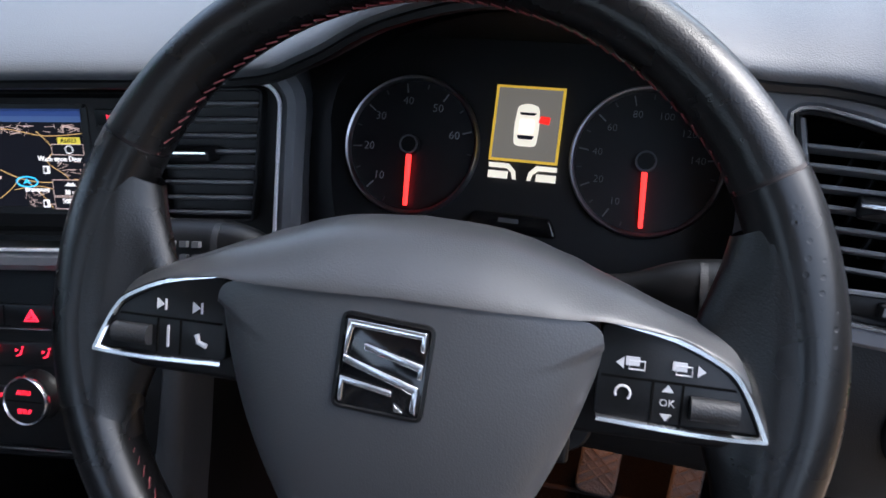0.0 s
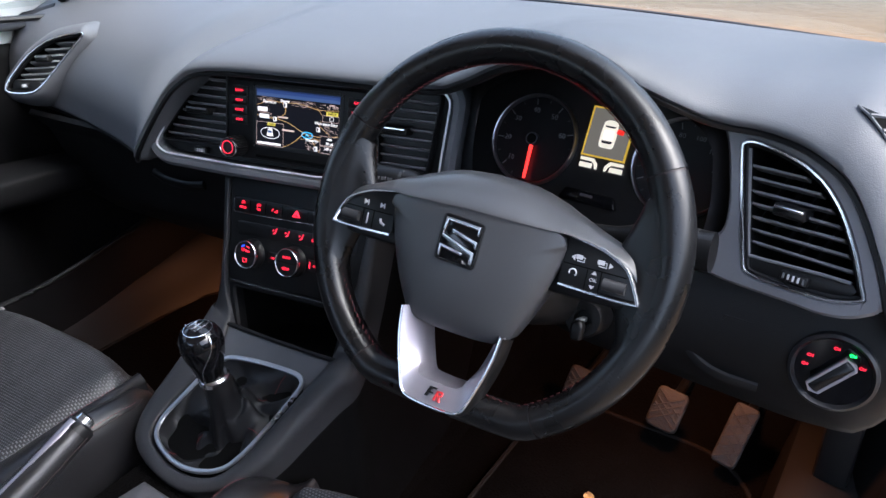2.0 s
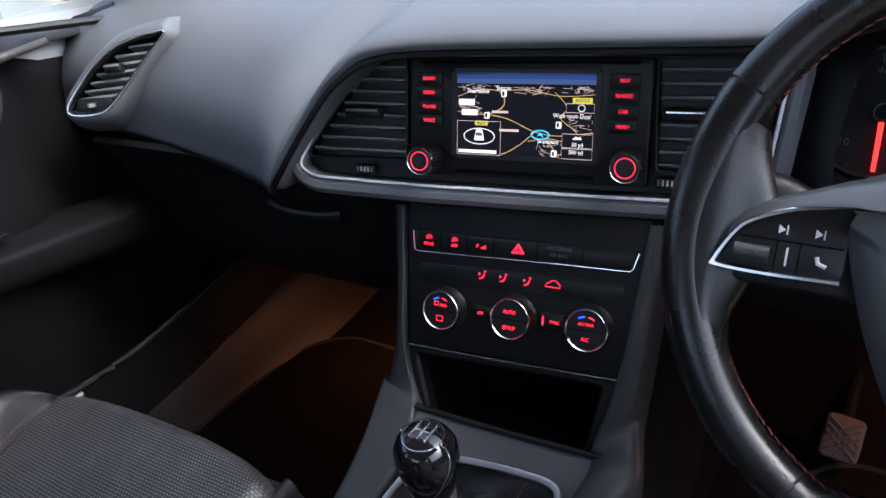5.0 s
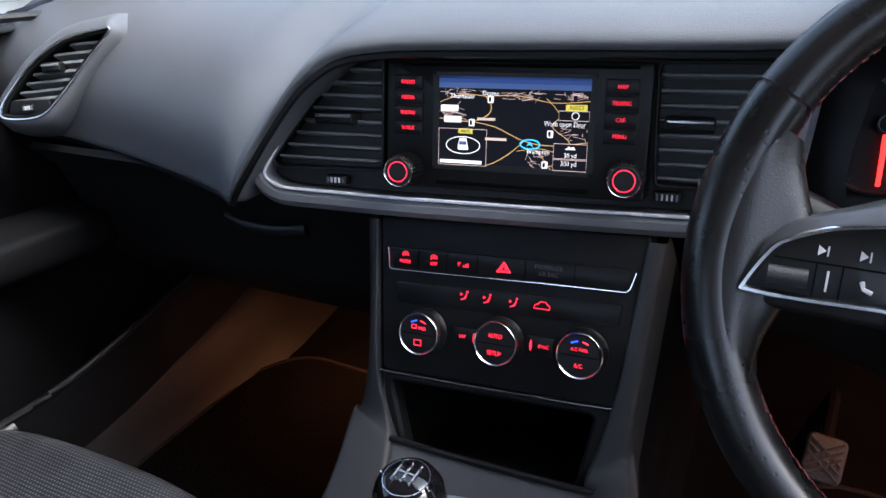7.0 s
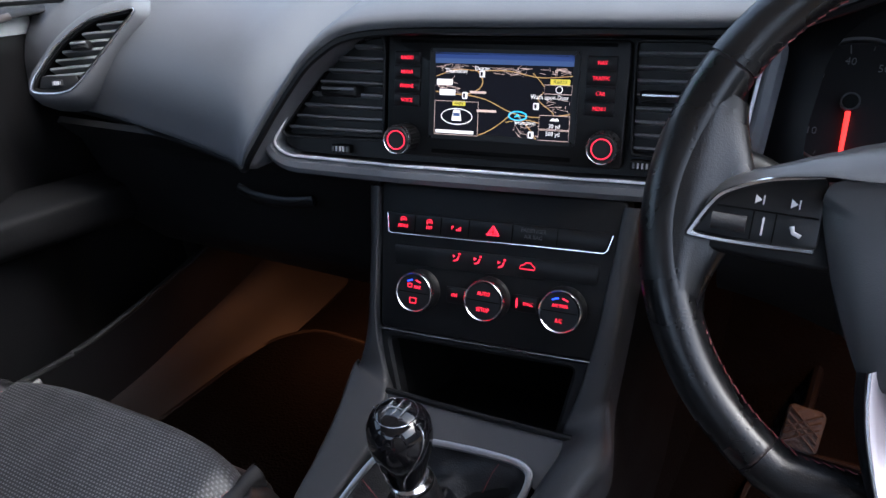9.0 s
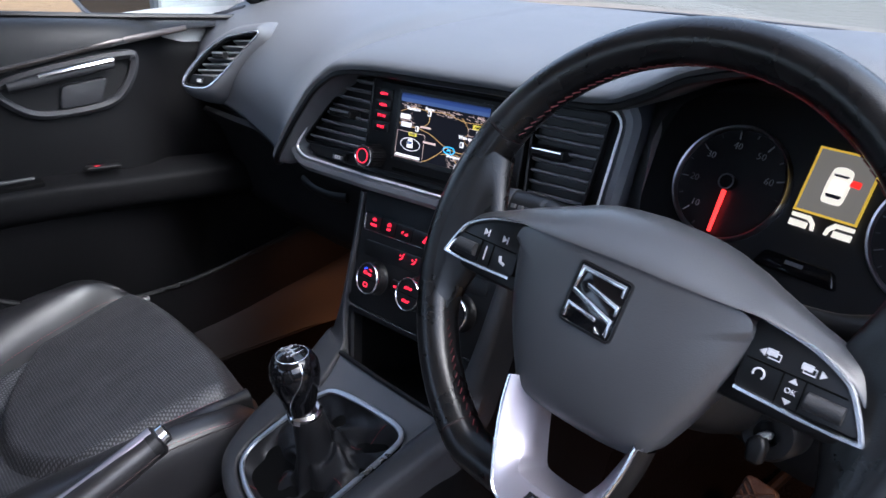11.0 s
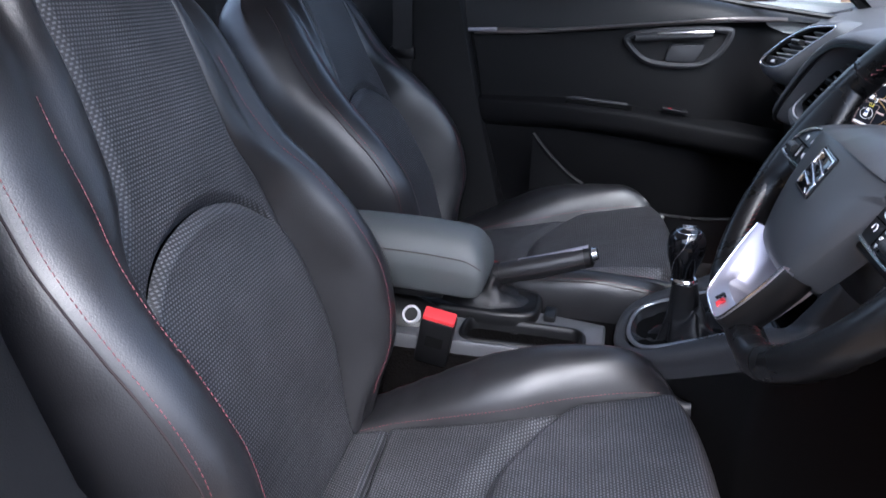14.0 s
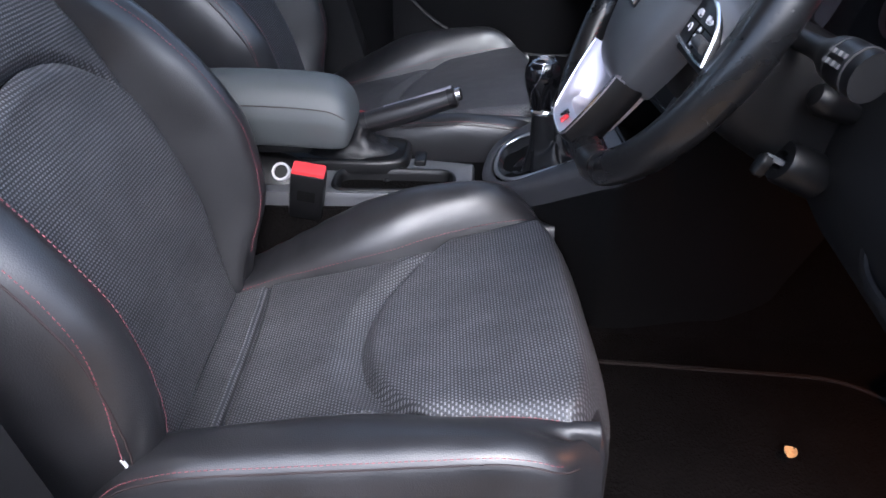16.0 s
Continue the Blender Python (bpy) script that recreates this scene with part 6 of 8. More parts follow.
    for p, q in zip(edge, bore):
        n2 = (p - q).normalized()
        dish = 0.3 + 0.7 * ease(-0.150, -0.112, p.y)
        rows.append([(p.x + n2.x * a, d, p.y + n2.y * a) for a, d in ((0.0, 0.012), (0.0012, 0.002), (0.0, -0.0005), (-0.0015, 0.0))] + [(p.x + (q.x - p.x) * k, d * (dish if k < 1 else 1), p.y + (q.y - p.y) * k) for k, d in ((0.35, 0.006), (0.7, 0.0145), (0.93, 0.021), (1.0, 0.026), (1.02, 0.040))])
    part("lower_spoke", loft(rows, closed=False), SILVER, root, "satin silver dished lower spoke", m=LOW, sharp=50)
    part("lower_spoke_edge", tube([(q.x, -0.0008, q.y) for q in edge], 0.0011, n=6), CHROME, root, "thin chrome edge", m=LOW)
    wrap = []
    for p, q in zip(edge, bore):
        n2 = (p - q).normalized()
        wrap.append([(p.x + n2.x * a, d, p.y + n2.y * a) for a, d in ((0.0011, 0.001), (0.0025, 0.003), (0.004, 0.010), (0.004, 0.020), (0.000, 0.030), (-0.008, 0.034))])
    part("lower_spoke_back", loft(wrap, closed=False), BLACK, root, "dark moulded back of the lower spoke", m=LOW, sharp=60)
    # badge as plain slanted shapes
    for pts, mt in ((((-0.017, -0.144), (-0.012, -0.144), (-0.0075, -0.130), (0.0, -0.130), (0.001, -0.127), (-0.0115, -0.127)), BLACK), (((-0.0135, -0.138), (-0.005, -0.138), (-0.004, -0.1355), (-0.0125, -0.1355)), BLACK),
                    (((-0.001, -0.147), (0.002, -0.147), (0.006, -0.133), (0.012, -0.133), (0.013, -0.1305), (0.003, -0.1305)), RED_PLASTIC), (((0.005, -0.1385), (0.0125, -0.1385), (0.0135, -0.132), (0.0115, -0.132), (0.0105, -0.1365), (0.005, -0.1365)), RED_PLASTIC),
                    (((0.006, -0.1385), (0.009, -0.1385), (0.0115, -0.147), (0.0085, -0.147)), RED_PLASTIC)):
        part("badge_shape", prism([Vector(q) for q in pts], -0.0008, 0.001), mt, root, m=LOW @ pose(0.0015, 0.0014, -0.1395, -12) @ Matrix.Diagonal((0.55, 1, 0.55, 1)) @ pose(0.001, 0, 0.138))
    # emblem: chrome bars on a dark rounded square
    e0 = -0.0135
    m = pose(-0.002, -0.0015, 0.0005, 0, 2.5, 0)
    sq = [Vector(q) for q in rounded([(-0.0195, -0.019), (0.0175, -0.0195), (0.019, 0.0185), (-0.0185, 0.0195)], 0.003, 3)]
    em = part("emblem_plate", prism(sq, e0 + 0.0005, e0 + 0.006, 0.0006), GLOSS, root, "dark emblem plate", m=m)
    part("emblem_rim", tube([(q.x, e0 + 0.001, q.y) for q in sq], 0.0012, True, 5), BLACK, em)
    for pts in (((-0.0165, 0.0175), (0.0165, 0.0165), (0.0165, 0.0085), (0.0145, 0.009), (0.0145, 0.0135), (-0.0135, 0.0145), (-0.0155, 0.003), (-0.017, 0.003)),
                ((-0.0085, 0.0088), (0.0165, 0.0035), (0.0165, -0.0025), (0.0145, -0.0025), (0.0145, 0.0008), (-0.0085, 0.0058)),
                ((-0.017, 0.0028), (0.0155, -0.0058), (0.0155, -0.0175), (0.0128, -0.0155), (0.0132, -0.0088), (-0.017, -0.0004)),
                ((-0.0175, -0.0060), (0.005, -0.0090), (0.005, -0.0115), (-0.0155, -0.0088), (-0.0155, -0.0165), (-0.0175, -0.0165)),
                ((0.006, -0.0138), (0.0105, -0.0172), (0.0065, -0.0172))):
        part("emblem_bar", prism([Vector(q) for q in rounded(pts, 0.0006, 2)], e0 - 0.0010, e0 + 0.003, 0.0004), CHROME, em, "chrome emblem shape")
    # column behind
    part("hub_back", lathe([(0.046, 0.018), (0.046, 0.03), (0.040, 0.06), (0.03, 0.075)], 32), BLACK, root)
    return root


STITCH = material("wheel_stitch", (0.10, 0.012, 0.014), 0.7)


def perforated_rim():
    m = RIM_HIDE.copy()
    m.name = "perforated_wheel_leather"
    n, l = m.node_tree.nodes, m.node_tree.links
    vor = n.new("ShaderNodeTexVoronoi")
    vor.inputs["Scale"].default_value, vor.inputs["Randomness"].default_value = 155, 0.08
    co = n.new("ShaderNodeTexCoord")
    l.new(co.outputs["Object"], vor.inputs["Vector"])
    r = n.new("ShaderNodeMapRange")
    r.inputs["From Min"].default_value, r.inputs["From Max"].default_value = 0.10, 0.2
    l.new(vor.outputs["Distance"], r.inputs["Value"])
    bump = n.new("ShaderNodeBump")
    bump.inputs["Strength"].default_value, bump.inputs["Distance"].default_value = 0.3, 0.0004
    l.new(r.outputs[0], bump.inputs["Height"])
    l.new(bump.outputs[0], n["Principled BSDF"].inputs["Normal"])
    return m


RIM_PERF = perforated_rim()
steering_wheel()


within(PLAIN)


def column():
    root = thing("steering_column", COL, "dark steering column shroud with stalks and ignition key", "steering column")
    rows = []
    for d, w, h, v in ((0.045, 0.040, 0.042, -0.012), (0.07, 0.056, 0.056, -0.02), (0.13, 0.060, 0.062, -0.026), (0.20, 0.062, 0.066, -0.03)):
        rows.append([(w * math.copysign(abs(math.cos(a)) ** 0.6, math.cos(a)), d, v + h * math.copysign(abs(math.sin(a)) ** 0.6, math.sin(a))) for a in [2 * math.pi * i / 28 for i in range(28)]])
    part("shroud", loft(rows), HARD, root, "dark plastic shroud")
    # left and right stalks
    for s, v1 in ((-1, 0.036), (1, 0.023)):
        line = [Vector(q) for q in ((s * 0.05, 0.112, 0.02), (s * 0.10, 0.108, 0.02 + (v1 - 0.02) * 0.6), (s * 0.135, 0.104, v1), (s * 0.190, 0.097, v1))]
        pts = smooth(line, False, 5)
        st = part("stalk", tube(pts, 0.012, n=16, flat=0.75, radii=[0.009 + 0.0095 * ease(4, 11, i) for i in range(len(pts))]), BLACK, root, "black control stalk")
        for k, w in ((0.139, 0.0180), (0.172, 0.0192)):
            part("stalk_band", tube([(s * k, 0.1032 - (k - 0.135) * 0.12, v1), (s * (k + 0.004), 0.1028 - (k - 0.135) * 0.12, v1)], w, n=16, flat=0.78), RUBBER_BLACK, st)
        for k in range(3):
            for q in (-0.004, 0.004):
                part("stalk_sign", box(s * (0.149 + k * 0.008) - 0.0022, s * (0.149 + k * 0.008) + 0.0022, 0.0845, 0.0885, v1 + q - 0.0018, v1 + q + 0.0018), DIM_PRINT, st)
    lock = part("ignition_lock", lathe([(0.001, -0.004), (0.0085, -0.004), (0.010, -0.012), (0.019, -0.012), (0.0215, -0.008), (0.0215, 0.03)], 28, at=(0.066, 0.176, -0.074)), BLACK, root, "round ignition lock with the key in")
    part("key", prism([Vector(q) for q in rounded([(0.060, -0.096), (0.072, -0.096), (0.073, -0.080), (0.069, -0.074), (0.063, -0.074), (0.058, -0.080)], 0.004)], 0.146, 0.156, 0.003), BLACK, lock, "black ignition key")
    part("key_blade", box(0.063, 0.069, 0.150, 0.176, -0.078, -0.073, 0.001), SATIN, lock, "steel key blade")
    part("column_knob", lathe([(0.004, 0.140), (0.010, 0.142), (0.0145, 0.150), (0.0135, 0.160), (0.009, 0.185)], 24, at=(0.080, 0, -0.011)), BLACK, root, "round black knob beside the column")
    return root


column()


within(DASH)


def light_switch():
    root = thing("light_switch", DASH.inverted() @ pose(0.6545, 0.173, 0.773, -13), "round black headlamp switch with red and green lit signs", "light switch")
    part("bezel", lathe([(0.0318, 0.006), (0.0322, -0.001), (0.0350, -0.004), (0.0378, -0.002), (0.0388, 0.012)], 48), DECK_DARK, root, "dark bezel")
    part("face", lathe([(0.0005, 0.0), (0.0325, 0.0), (0.0325, 0.008)], 48), GLOSS, root, "gloss black face")
    k = part("knob_bar", prism([Vector(q) for q in rounded(rect(-0.0062, 0.0062, -0.0215, 0.0215), 0.003)], -0.014, 0.0, 0.003), BLACK, root, "turning bar", m=pose(0, 0, 0, 0, 38, 0))
    part("bar_chrome", tube([(0.006, -0.012, -0.019), (0.006, -0.0125, 0.021), (0.003, -0.012, 0.023), (-0.006, -0.012, 0.022), (-0.006, -0.012, -0.020), (0.0, -0.012, -0.0225)], 0.0019, True, 6), SILVER, k, "silver outline")
    for deg, mt in ((-86, RED_GLOW), (-62, RED_GLOW), (-5, RED_GLOW), (28, GREEN_GLOW), (60, RED_GLOW)):
        a = radians(deg)
        c = Vector((0.0245 * math.sin(a), -0.0022, 0.0245 * math.cos(a)))
        part("sign", tube([(c.x + 0.0017 * math.cos(b), c.y, c.z + 0.0013 * math.sin(b)) for b in [k * 0.8 for k in range(8)]], 0.00035, True, 4), mt, root)
        part("sign", box(c.x + 0.0025, c.x + 0.0036, c.y - 0.0004, c.y + 0.0004, c.z - 0.0010, c.z + 0.0010), mt, root)
    return root


light_switch()


def pedal(name, at, w, h, tilt, label, roll=0):
    root = thing(name, pose(*at, -tilt, 0, 0) @ pose(0, 0, 0, 0, roll, 0), label, "pedal", "pedals")
    o = [Vector(q) for q in rounded(rect(-w / 2, w / 2, -h / 2, h / 2), min(w, h) * 0.22)]
    part("pad", prism(o, -0.006, 0.008, 0.003), RUBBER, root, "worn ribbed rubber pad")
    k = 0
    for s in (-1, 1):
        for i in range(-3, 4):
            c = i * h / 6
            p = [(-w * 0.42, -0.0065, c - s * w * 0.3), (w * 0.42, -0.0065, c + s * w * 0.3)]
            if all(abs(q[2]) < h * 0.46 for q in p):
                part("rib", tube(p, 0.0022, n=5), RUBBER, root)
    part("arm", tube(smooth([(0, 0.01, 0), (0, 0.06, 0.05), (0, 0.13, 0.12), (0, 0.17, 0.20)], False, 5), 0.008), BLACK, root, "dark steel arm")
    return root


pedal("accelerator_pedal", (0.546, 0.480, 0.426), 0.037, 0.100, 42, "tall ribbed rubber accelerator pedal", 8)
pedal("brake_pedal", (0.439, 0.480, 0.428), 0.050, 0.068, 38, "worn ribbed rubber brake pedal", 6)
pedal("clutch_pedal", (0.287, 0.480, 0.414), 0.048, 0.060, 38, "worn ribbed rubber clutch pedal", 4)





def floor_mat(name, x0, x1, y0, y1, label):
    root = thing(name, pose((x0 + x1) / 2, (y0 + y1) / 2, 0.352), label, "floor mat", "floor mats")
    w, d = (x1 - x0) / 2, (y1 - y0) / 2
    o = rounded([Vector(q) for q in ((-w, -d), (w, -d), (w, d * 0.75), (w * 0.6, d), (-w * 0.7, d), (-w, d * 0.7))], 0.05)
    bm = loft([[(q.x, q.y, z) for q in o] for z in (0.0, 0.008)])
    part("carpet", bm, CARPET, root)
    part("binding", tube([(q.x, q.y, 0.006) for q in o], 0.005, True, 6, up=(0, 0, 1)), CARPET_EDGE, root, "bound edge")
    return root


floor_mat("floor_mat", 0.235, 0.60, -0.05, 0.50, "dark carpet mat with a bound edge in the driver's footwell")
floor_mat("floor_mat", -0.60, -0.22, -0.05, 0.45, "dark carpet mat with a bound edge in the passenger footwell")
part("fallen_leaf", sheet(lambda s, t: (0.02 * (s - 0.5) * math.sin(math.pi * (0.1 + 0.85 * t)) * 1.4, 0.03 * (t - 0.5), 0.004 * math.sin(5 * s + 3 * t)), 5, 6, 0.0006),
     material("dry_leaf", (0.5, 0.3, 0.12), 0.8, vary=0.3, vary_size=0.005), label="small dry tan leaf on the floor mat", category="leaf", m=pose(0.389, 0.293, 0.371, 0, 0, 40) @ Matrix.Scale(0.6, 4))


def footwell_lamp(x, y, z, energy):
    root = thing("footwell_lamp", pose(x, y, z), "small warm courtesy lamp under the dashboard", "lamp", "footwell lamps")
    part("lens", box(-0.02, 0.02, -0.012, 0.012, -0.004, 0.004, 0.002), LAMP_GLOW, root)
    lamp = new("footwell_light", bpy.data.lights.new("footwell_light", "AREA"))
    lamp.data.energy, lamp.data.color, lamp.data.size = energy, (1.0, 0.34, 0.13), 0.04
    lamp.matrix_basis = SITE[0] @ pose(x, y, z - 0.006)


footwell_lamp(-0.40, 0.44, 0.567, 0.16)
footwell_lamp(0.46, 0.44, 0.69, 0.24)


# ---------------------------------------------------------------- front seats
within(PLAIN)


def weave(bm, place):
    """Lays the cloth straight over the seat, in metres."""
    uv = bm.loops.layers.uv.verify()
    for fc in bm.faces:
        for lp in fc.loops:
            lp[uv].uv = place(lp.vert.co)
    return bm


def front_seat(name, m, label, lean, reach=0.0, rise=0.0):
    """Base point: the middle of the cushion on the floor; x across, y ahead."""
    root = thing(name, m, label, "car seat", "front seats")
    CU0 = -0.56

    def cushion_z(x, y):
        k = (y + 0.5) / 0.5
        base = 0.472 + 0.13 * k - 0.04 * k * k
        roll = -0.03 * ease(-0.055, 0.035, y - reach) ** 1.6
        return base + roll - 0.008 * math.cos(x / 0.18 * math.pi / 2) * (1 - ease(-0.15, 0.0, y))

    def half(y):
        return curve([(-0.56, 0.150), (-0.43, 0.157), (-0.34, 0.152), (-0.26, 0.155), (-0.186, 0.170), (-0.11, 0.182), (-0.04, 0.194), (0.06, 0.194)], y)

    # cloth middle of the cushion: back strip, middle and front panel parted by grooves
    arc = [(-1.0, -0.165), (-0.85, -0.203), (-0.6, -0.242), (-0.3, -0.270), (0.0, -0.281), (0.3, -0.281), (0.6, -0.268), (0.85, -0.240), (1.0, -0.205)]

    def arc_y(s):
        return curve(arc, s)

    def field(name_, y0f, y1f, mat, puff, lab, wide, nu, nv):
        def f(s, t):
            u = 2 * s - 1
            y0, y1 = y0f(u), y1f(u)
            y = y0 + (y1 - y0) * t
            x = u * (half(y) + 0.005)
            edge = min(t, 1 - t) * abs(y1 - y0)
            side = (1 - abs(u)) * 0.17
            groove = 0.013 if name_ != "cushion_back_strip" and (t > 0.5 or name_ == "cushion_front") else 0.017
            dip = -groove * (1 - ease(0, wide[0 if t < 0.5 else 1], edge)) * (1 - ease(0.88, 1, abs(u))) - 0.015 * (1 - ease(0, 0.014, side))
            nose = -0.10 * ease(0.80, 1.03, t) ** 1.7 if name_ == "cushion_front" else 0
            slack = 0.0012 * noise.noise(Vector((x * 14, y * 14, 3.0))) + 0.0008 * noise.noise(Vector((x * 45, y * 30, 8.0)))
            lift = puff * ease(0, 0.02, t * abs(y1 - y0)) if name_ == "cushion_front" else puff
            return (x, y, cushion_z(x, y) + lift + dip + nose + slack)
        part(name_, weave(sheet(f, nu, nv), lambda q: (q.x, q.y * 1.03)), mat, root, lab, sharp=80)
    field("cushion_back_strip", lambda u: CU0, lambda u: -0.436, CLOTH, 0.002, "woven cloth strip", (0.01, 0.008), 40, 30)
    field("cushion_middle", lambda u: -0.436, arc_y, CLOTH, 0.0, "woven cloth", (0.007, 0.045), 48, 40)
    field("cushion_front", arc_y, lambda u: 0.016 + reach - 0.046 * abs(u) ** 3, CLOTH, 0.008, "ribbed woven cloth", (0.014, 0.0001), 48, 54)

    # leather bolsters of the cushion: the outboard one is sat flat, the other keeps its hump
    for s in (-1, 1):
        if s > 0:
            crest = [(-0.56, 0.47), (-0.50, 0.535), (-0.45, 0.556), (-0.38, 0.562), (-0.20, 0.568), (-0.12, 0.567), (-0.08 + reach, 0.556), (-0.045 + reach, 0.534), (-0.015 + reach, 0.50)]
        else:
            crest = [(-0.56, 0.45), (-0.50, 0.470), (-0.40, 0.520), (-0.31, 0.566), (-0.228, 0.592), (-0.15 + reach, 0.601), (-0.103 + reach, 0.597), (-0.062 + reach, 0.573), (-0.034 + reach, 0.537), (-0.018 + reach, 0.50)]
        rows = []
        for i in range(41):
            t = i / 40
            y = -0.55 + (0.522 + reach if s > 0 else 0.530 + reach) * t
            w, zt = half(y), curve(crest, y)
            z0 = cushion_z(w, min(y, -0.05)) - 0.012
            e = 0.252 - 0.035 * ease(0.90, 1.0, t) if s > 0 else 0.250 - 0.03 * ease(0.88, 1.0, t)
            zt = max(zt, z0 - 0.035)
            if s > 0:
                pts = [(w - 0.012, z0 - 0.03), (w - 0.002, z0 + 0.001), (w + 0.012, z0 + (zt - z0) * 0.42 + 0.004), (w + (e - w) * 0.42, zt - 0.006), (e - 0.020, zt + 0.002), (e, zt - 0.006), (e + 0.011, zt - 0.030), (e + 0.016, zt - 0.08), (e + 0.010, 0.37)]
            else:
                pts = [(w - 0.012, z0 - 0.03), (w - 0.002, z0 + 0.001), (w + 0.012, z0 + (zt - z0) * 0.50 + 0.004), (w + (e - w) * 0.40, z0 + (zt - z0) * 0.90), (e - 0.022, zt + 0.001), (e - 0.002, zt - 0.006), (e + 0.012, zt - 0.035), (e + 0.016, zt - 0.09), (e + 0.010, 0.37)]
            rows.append([(s * x, y, z + 0.0015 * noise.noise(Vector((s * 3, y * 22, x * 30)))) for x, z in pts])
        rows = [smooth([Vector(q) for q in r], False, 4) for r in rows]
        bm = loft(rows, closed=False)
        bm.faces.new([bm.verts.new(q) for q in rows[-1]])
        part("cushion_bolster", bm, HIDE, root, "black leather bolster", sharp=75)
        for j in (6, 20):
            line = [r[j] + Vector((s * 0.0004, 0, 0.0009)) for r in rows[2:-3]]
            part("stitching", dashes(line, 0.0005), RED_THREAD, root, "row of red stitches")
        seam = [r[21] + Vector((s * 0.0002, 0, 0.0002)) for r in rows[2:-2]]
        part("piping", tube(seam, 0.0011, n=5), DARK_THREAD, root, "dark seam")
    # front apron and base
    part("apron", box(-0.205, 0.215, -0.10, -0.014 + reach, 0.36, 0.530, 0.028, seg=4), HIDE, root, "leather front apron")
    for s in (-1, 1):
        part("side_valance", prism([Vector(q) for q in rounded([(-0.50, 0.36), (-0.04, 0.36), (-0.005, 0.43), (-0.06, 0.455), (-0.50, 0.445)], 0.02)], -0.012, 0.012, 0.004), HARD, root, "dark plastic side valance", m=pose(s * 0.262, 0, 0, 0, 0, 90))
        part("seat_rail", box(s * 0.19 - 0.02, s * 0.19 + 0.02, -0.48, 0.02, 0.335, 0.36, 0.004), BLACK, root)
    part("cushion_core", box(-0.24, 0.24, -0.52, -0.02, 0.36, 0.43, 0.02), DEEP, root)

    # backrest, leaning back
    BR = pose(0, -0.52, 0.475, lean, 0, 0)
    H = 0.66

    def tall(h):
        return h + rise * ease(0.40, 0.62, h)

    def insert_half(h):
        return curve([(-0.03, 0.150), (0.03, 0.155), (0.10, 0.166), (0.20, 0.172), (0.30, 0.168), (0.36, 0.159), (0.40, 0.139), (0.435, 0.120), (0.50, 0.112), (0.60, 0.108), (0.66, 0.092)], h)

    def outer_half(h):
        return curve([(-0.03, 0.225), (0.03, 0.243), (0.10, 0.263), (0.20, 0.271), (0.30, 0.270), (0.40, 0.266), (0.48, 0.254), (0.54, 0.236), (0.59, 0.210), (0.63, 0.172), (0.65, 0.138), (0.66, 0.112)], h)

    def face(h):
        # depth of the cloth: the lumbar swells, the shoulders come forward again, the top rolls back
        return curve([(-0.03, 0.030), (0.05, 0.040), (0.15, 0.054), (0.25, 0.053), (0.34, 0.047), (0.42, 0.055), (0.52, 0.060), (0.60, 0.056), (0.64, 0.044), (0.66, 0.026)], h)

    def crest(h, s):
        y = curve([(-0.03, 0.030), (0.03, 0.068), (0.08, 0.098), (0.13, 0.117), (0.19, 0.128), (0.23, 0.126), (0.29, 0.113), (0.35, 0.093), (0.414, 0.072), (0.471, 0.060), (0.55, 0.050), (0.61, 0.030), (0.66, 0.004)], h)
        return y + (0.0 if s > 0 else 0.008 * ease(0.02, 0.10, h) * (1 - ease(0.3, 0.45, h)))
    arch = [(-1.0, 0.268), (-0.92, 0.302), (-0.78, 0.336), (-0.55, 0.365), (-0.3, 0.378), (0.0, 0.383), (0.3, 0.378), (0.55, 0.365), (0.78, 0.336), (0.92, 0.302), (1.0, 0.268)]

    def panel(name_, h0f, h1f, puff, lab):
        def f(s, t):
            u = 2 * s - 1
            h = h0f(u) + (h1f(u) - h0f(u)) * t
            x = u * insert_half(h)
            edge = min(t, 1 - t) * abs(h1f(u) - h0f(u))
            side = (1 - abs(u)) * 0.15
            dip = 0.010 * (1 - ease(0, 0.013, edge)) * (1 - ease(0.85, 0.98, abs(u))) + 0.008 * (1 - ease(0, 0.018, side))
            slack = 0.0012 * noise.noise(Vector((x * 13, h * 13, 5.0)))
            return (x, face(h) + puff - dip + slack - 0.004 * (1 - u * u), tall(h))
        part(name_, weave(sheet(f, 40, 60), lambda q: (q.x, q.z)), CLOTH, root, lab, m=BR, sharp=80)
    panel("backrest_lower", lambda u: -0.02, lambda u: curve(arch, u), 0.005, "woven cloth lumbar panel")
    panel("backrest_upper", lambda u: curve(arch, u), lambda u: H - 0.004, 0.0, "woven cloth upper panel")
    for s in (-1, 1):
        rows = []
        for i in range(49):
            h = -0.03 + (H + 0.02) * i / 48
            a_, b_, f0, yc = insert_half(h), outer_half(h), face(h), crest(h, s)
            d = b_ - a_
            top = ease(0.60, 0.67, h)
            pts = [(a_ - 0.006, f0 - 0.024), (a_ + 0.001, f0 - 0.004), (a_ + d * 0.14, f0 + (yc - f0) * 0.50 + 0.002), (a_ + d * 0.30, yc - 0.003), (a_ + d * 0.56, yc + 0.005), (a_ + d * 0.80, yc - 0.011), (b_ - 0.004, yc - 0.05), (b_, -0.02), (b_ - 0.008, -0.055), (b_ - 0.035, -0.09), (b_ * 0.5, -0.105), (0.0, -0.108)]
            rows.append([Vector((s * x, y * (1 - 0.35 * top) + 0.0012 * noise.noise(Vector((x * 25, h * 20, s * 4))), tall(h) - 0.010 * top * (1 if y < 0.0 else 0))) for x, y in pts])
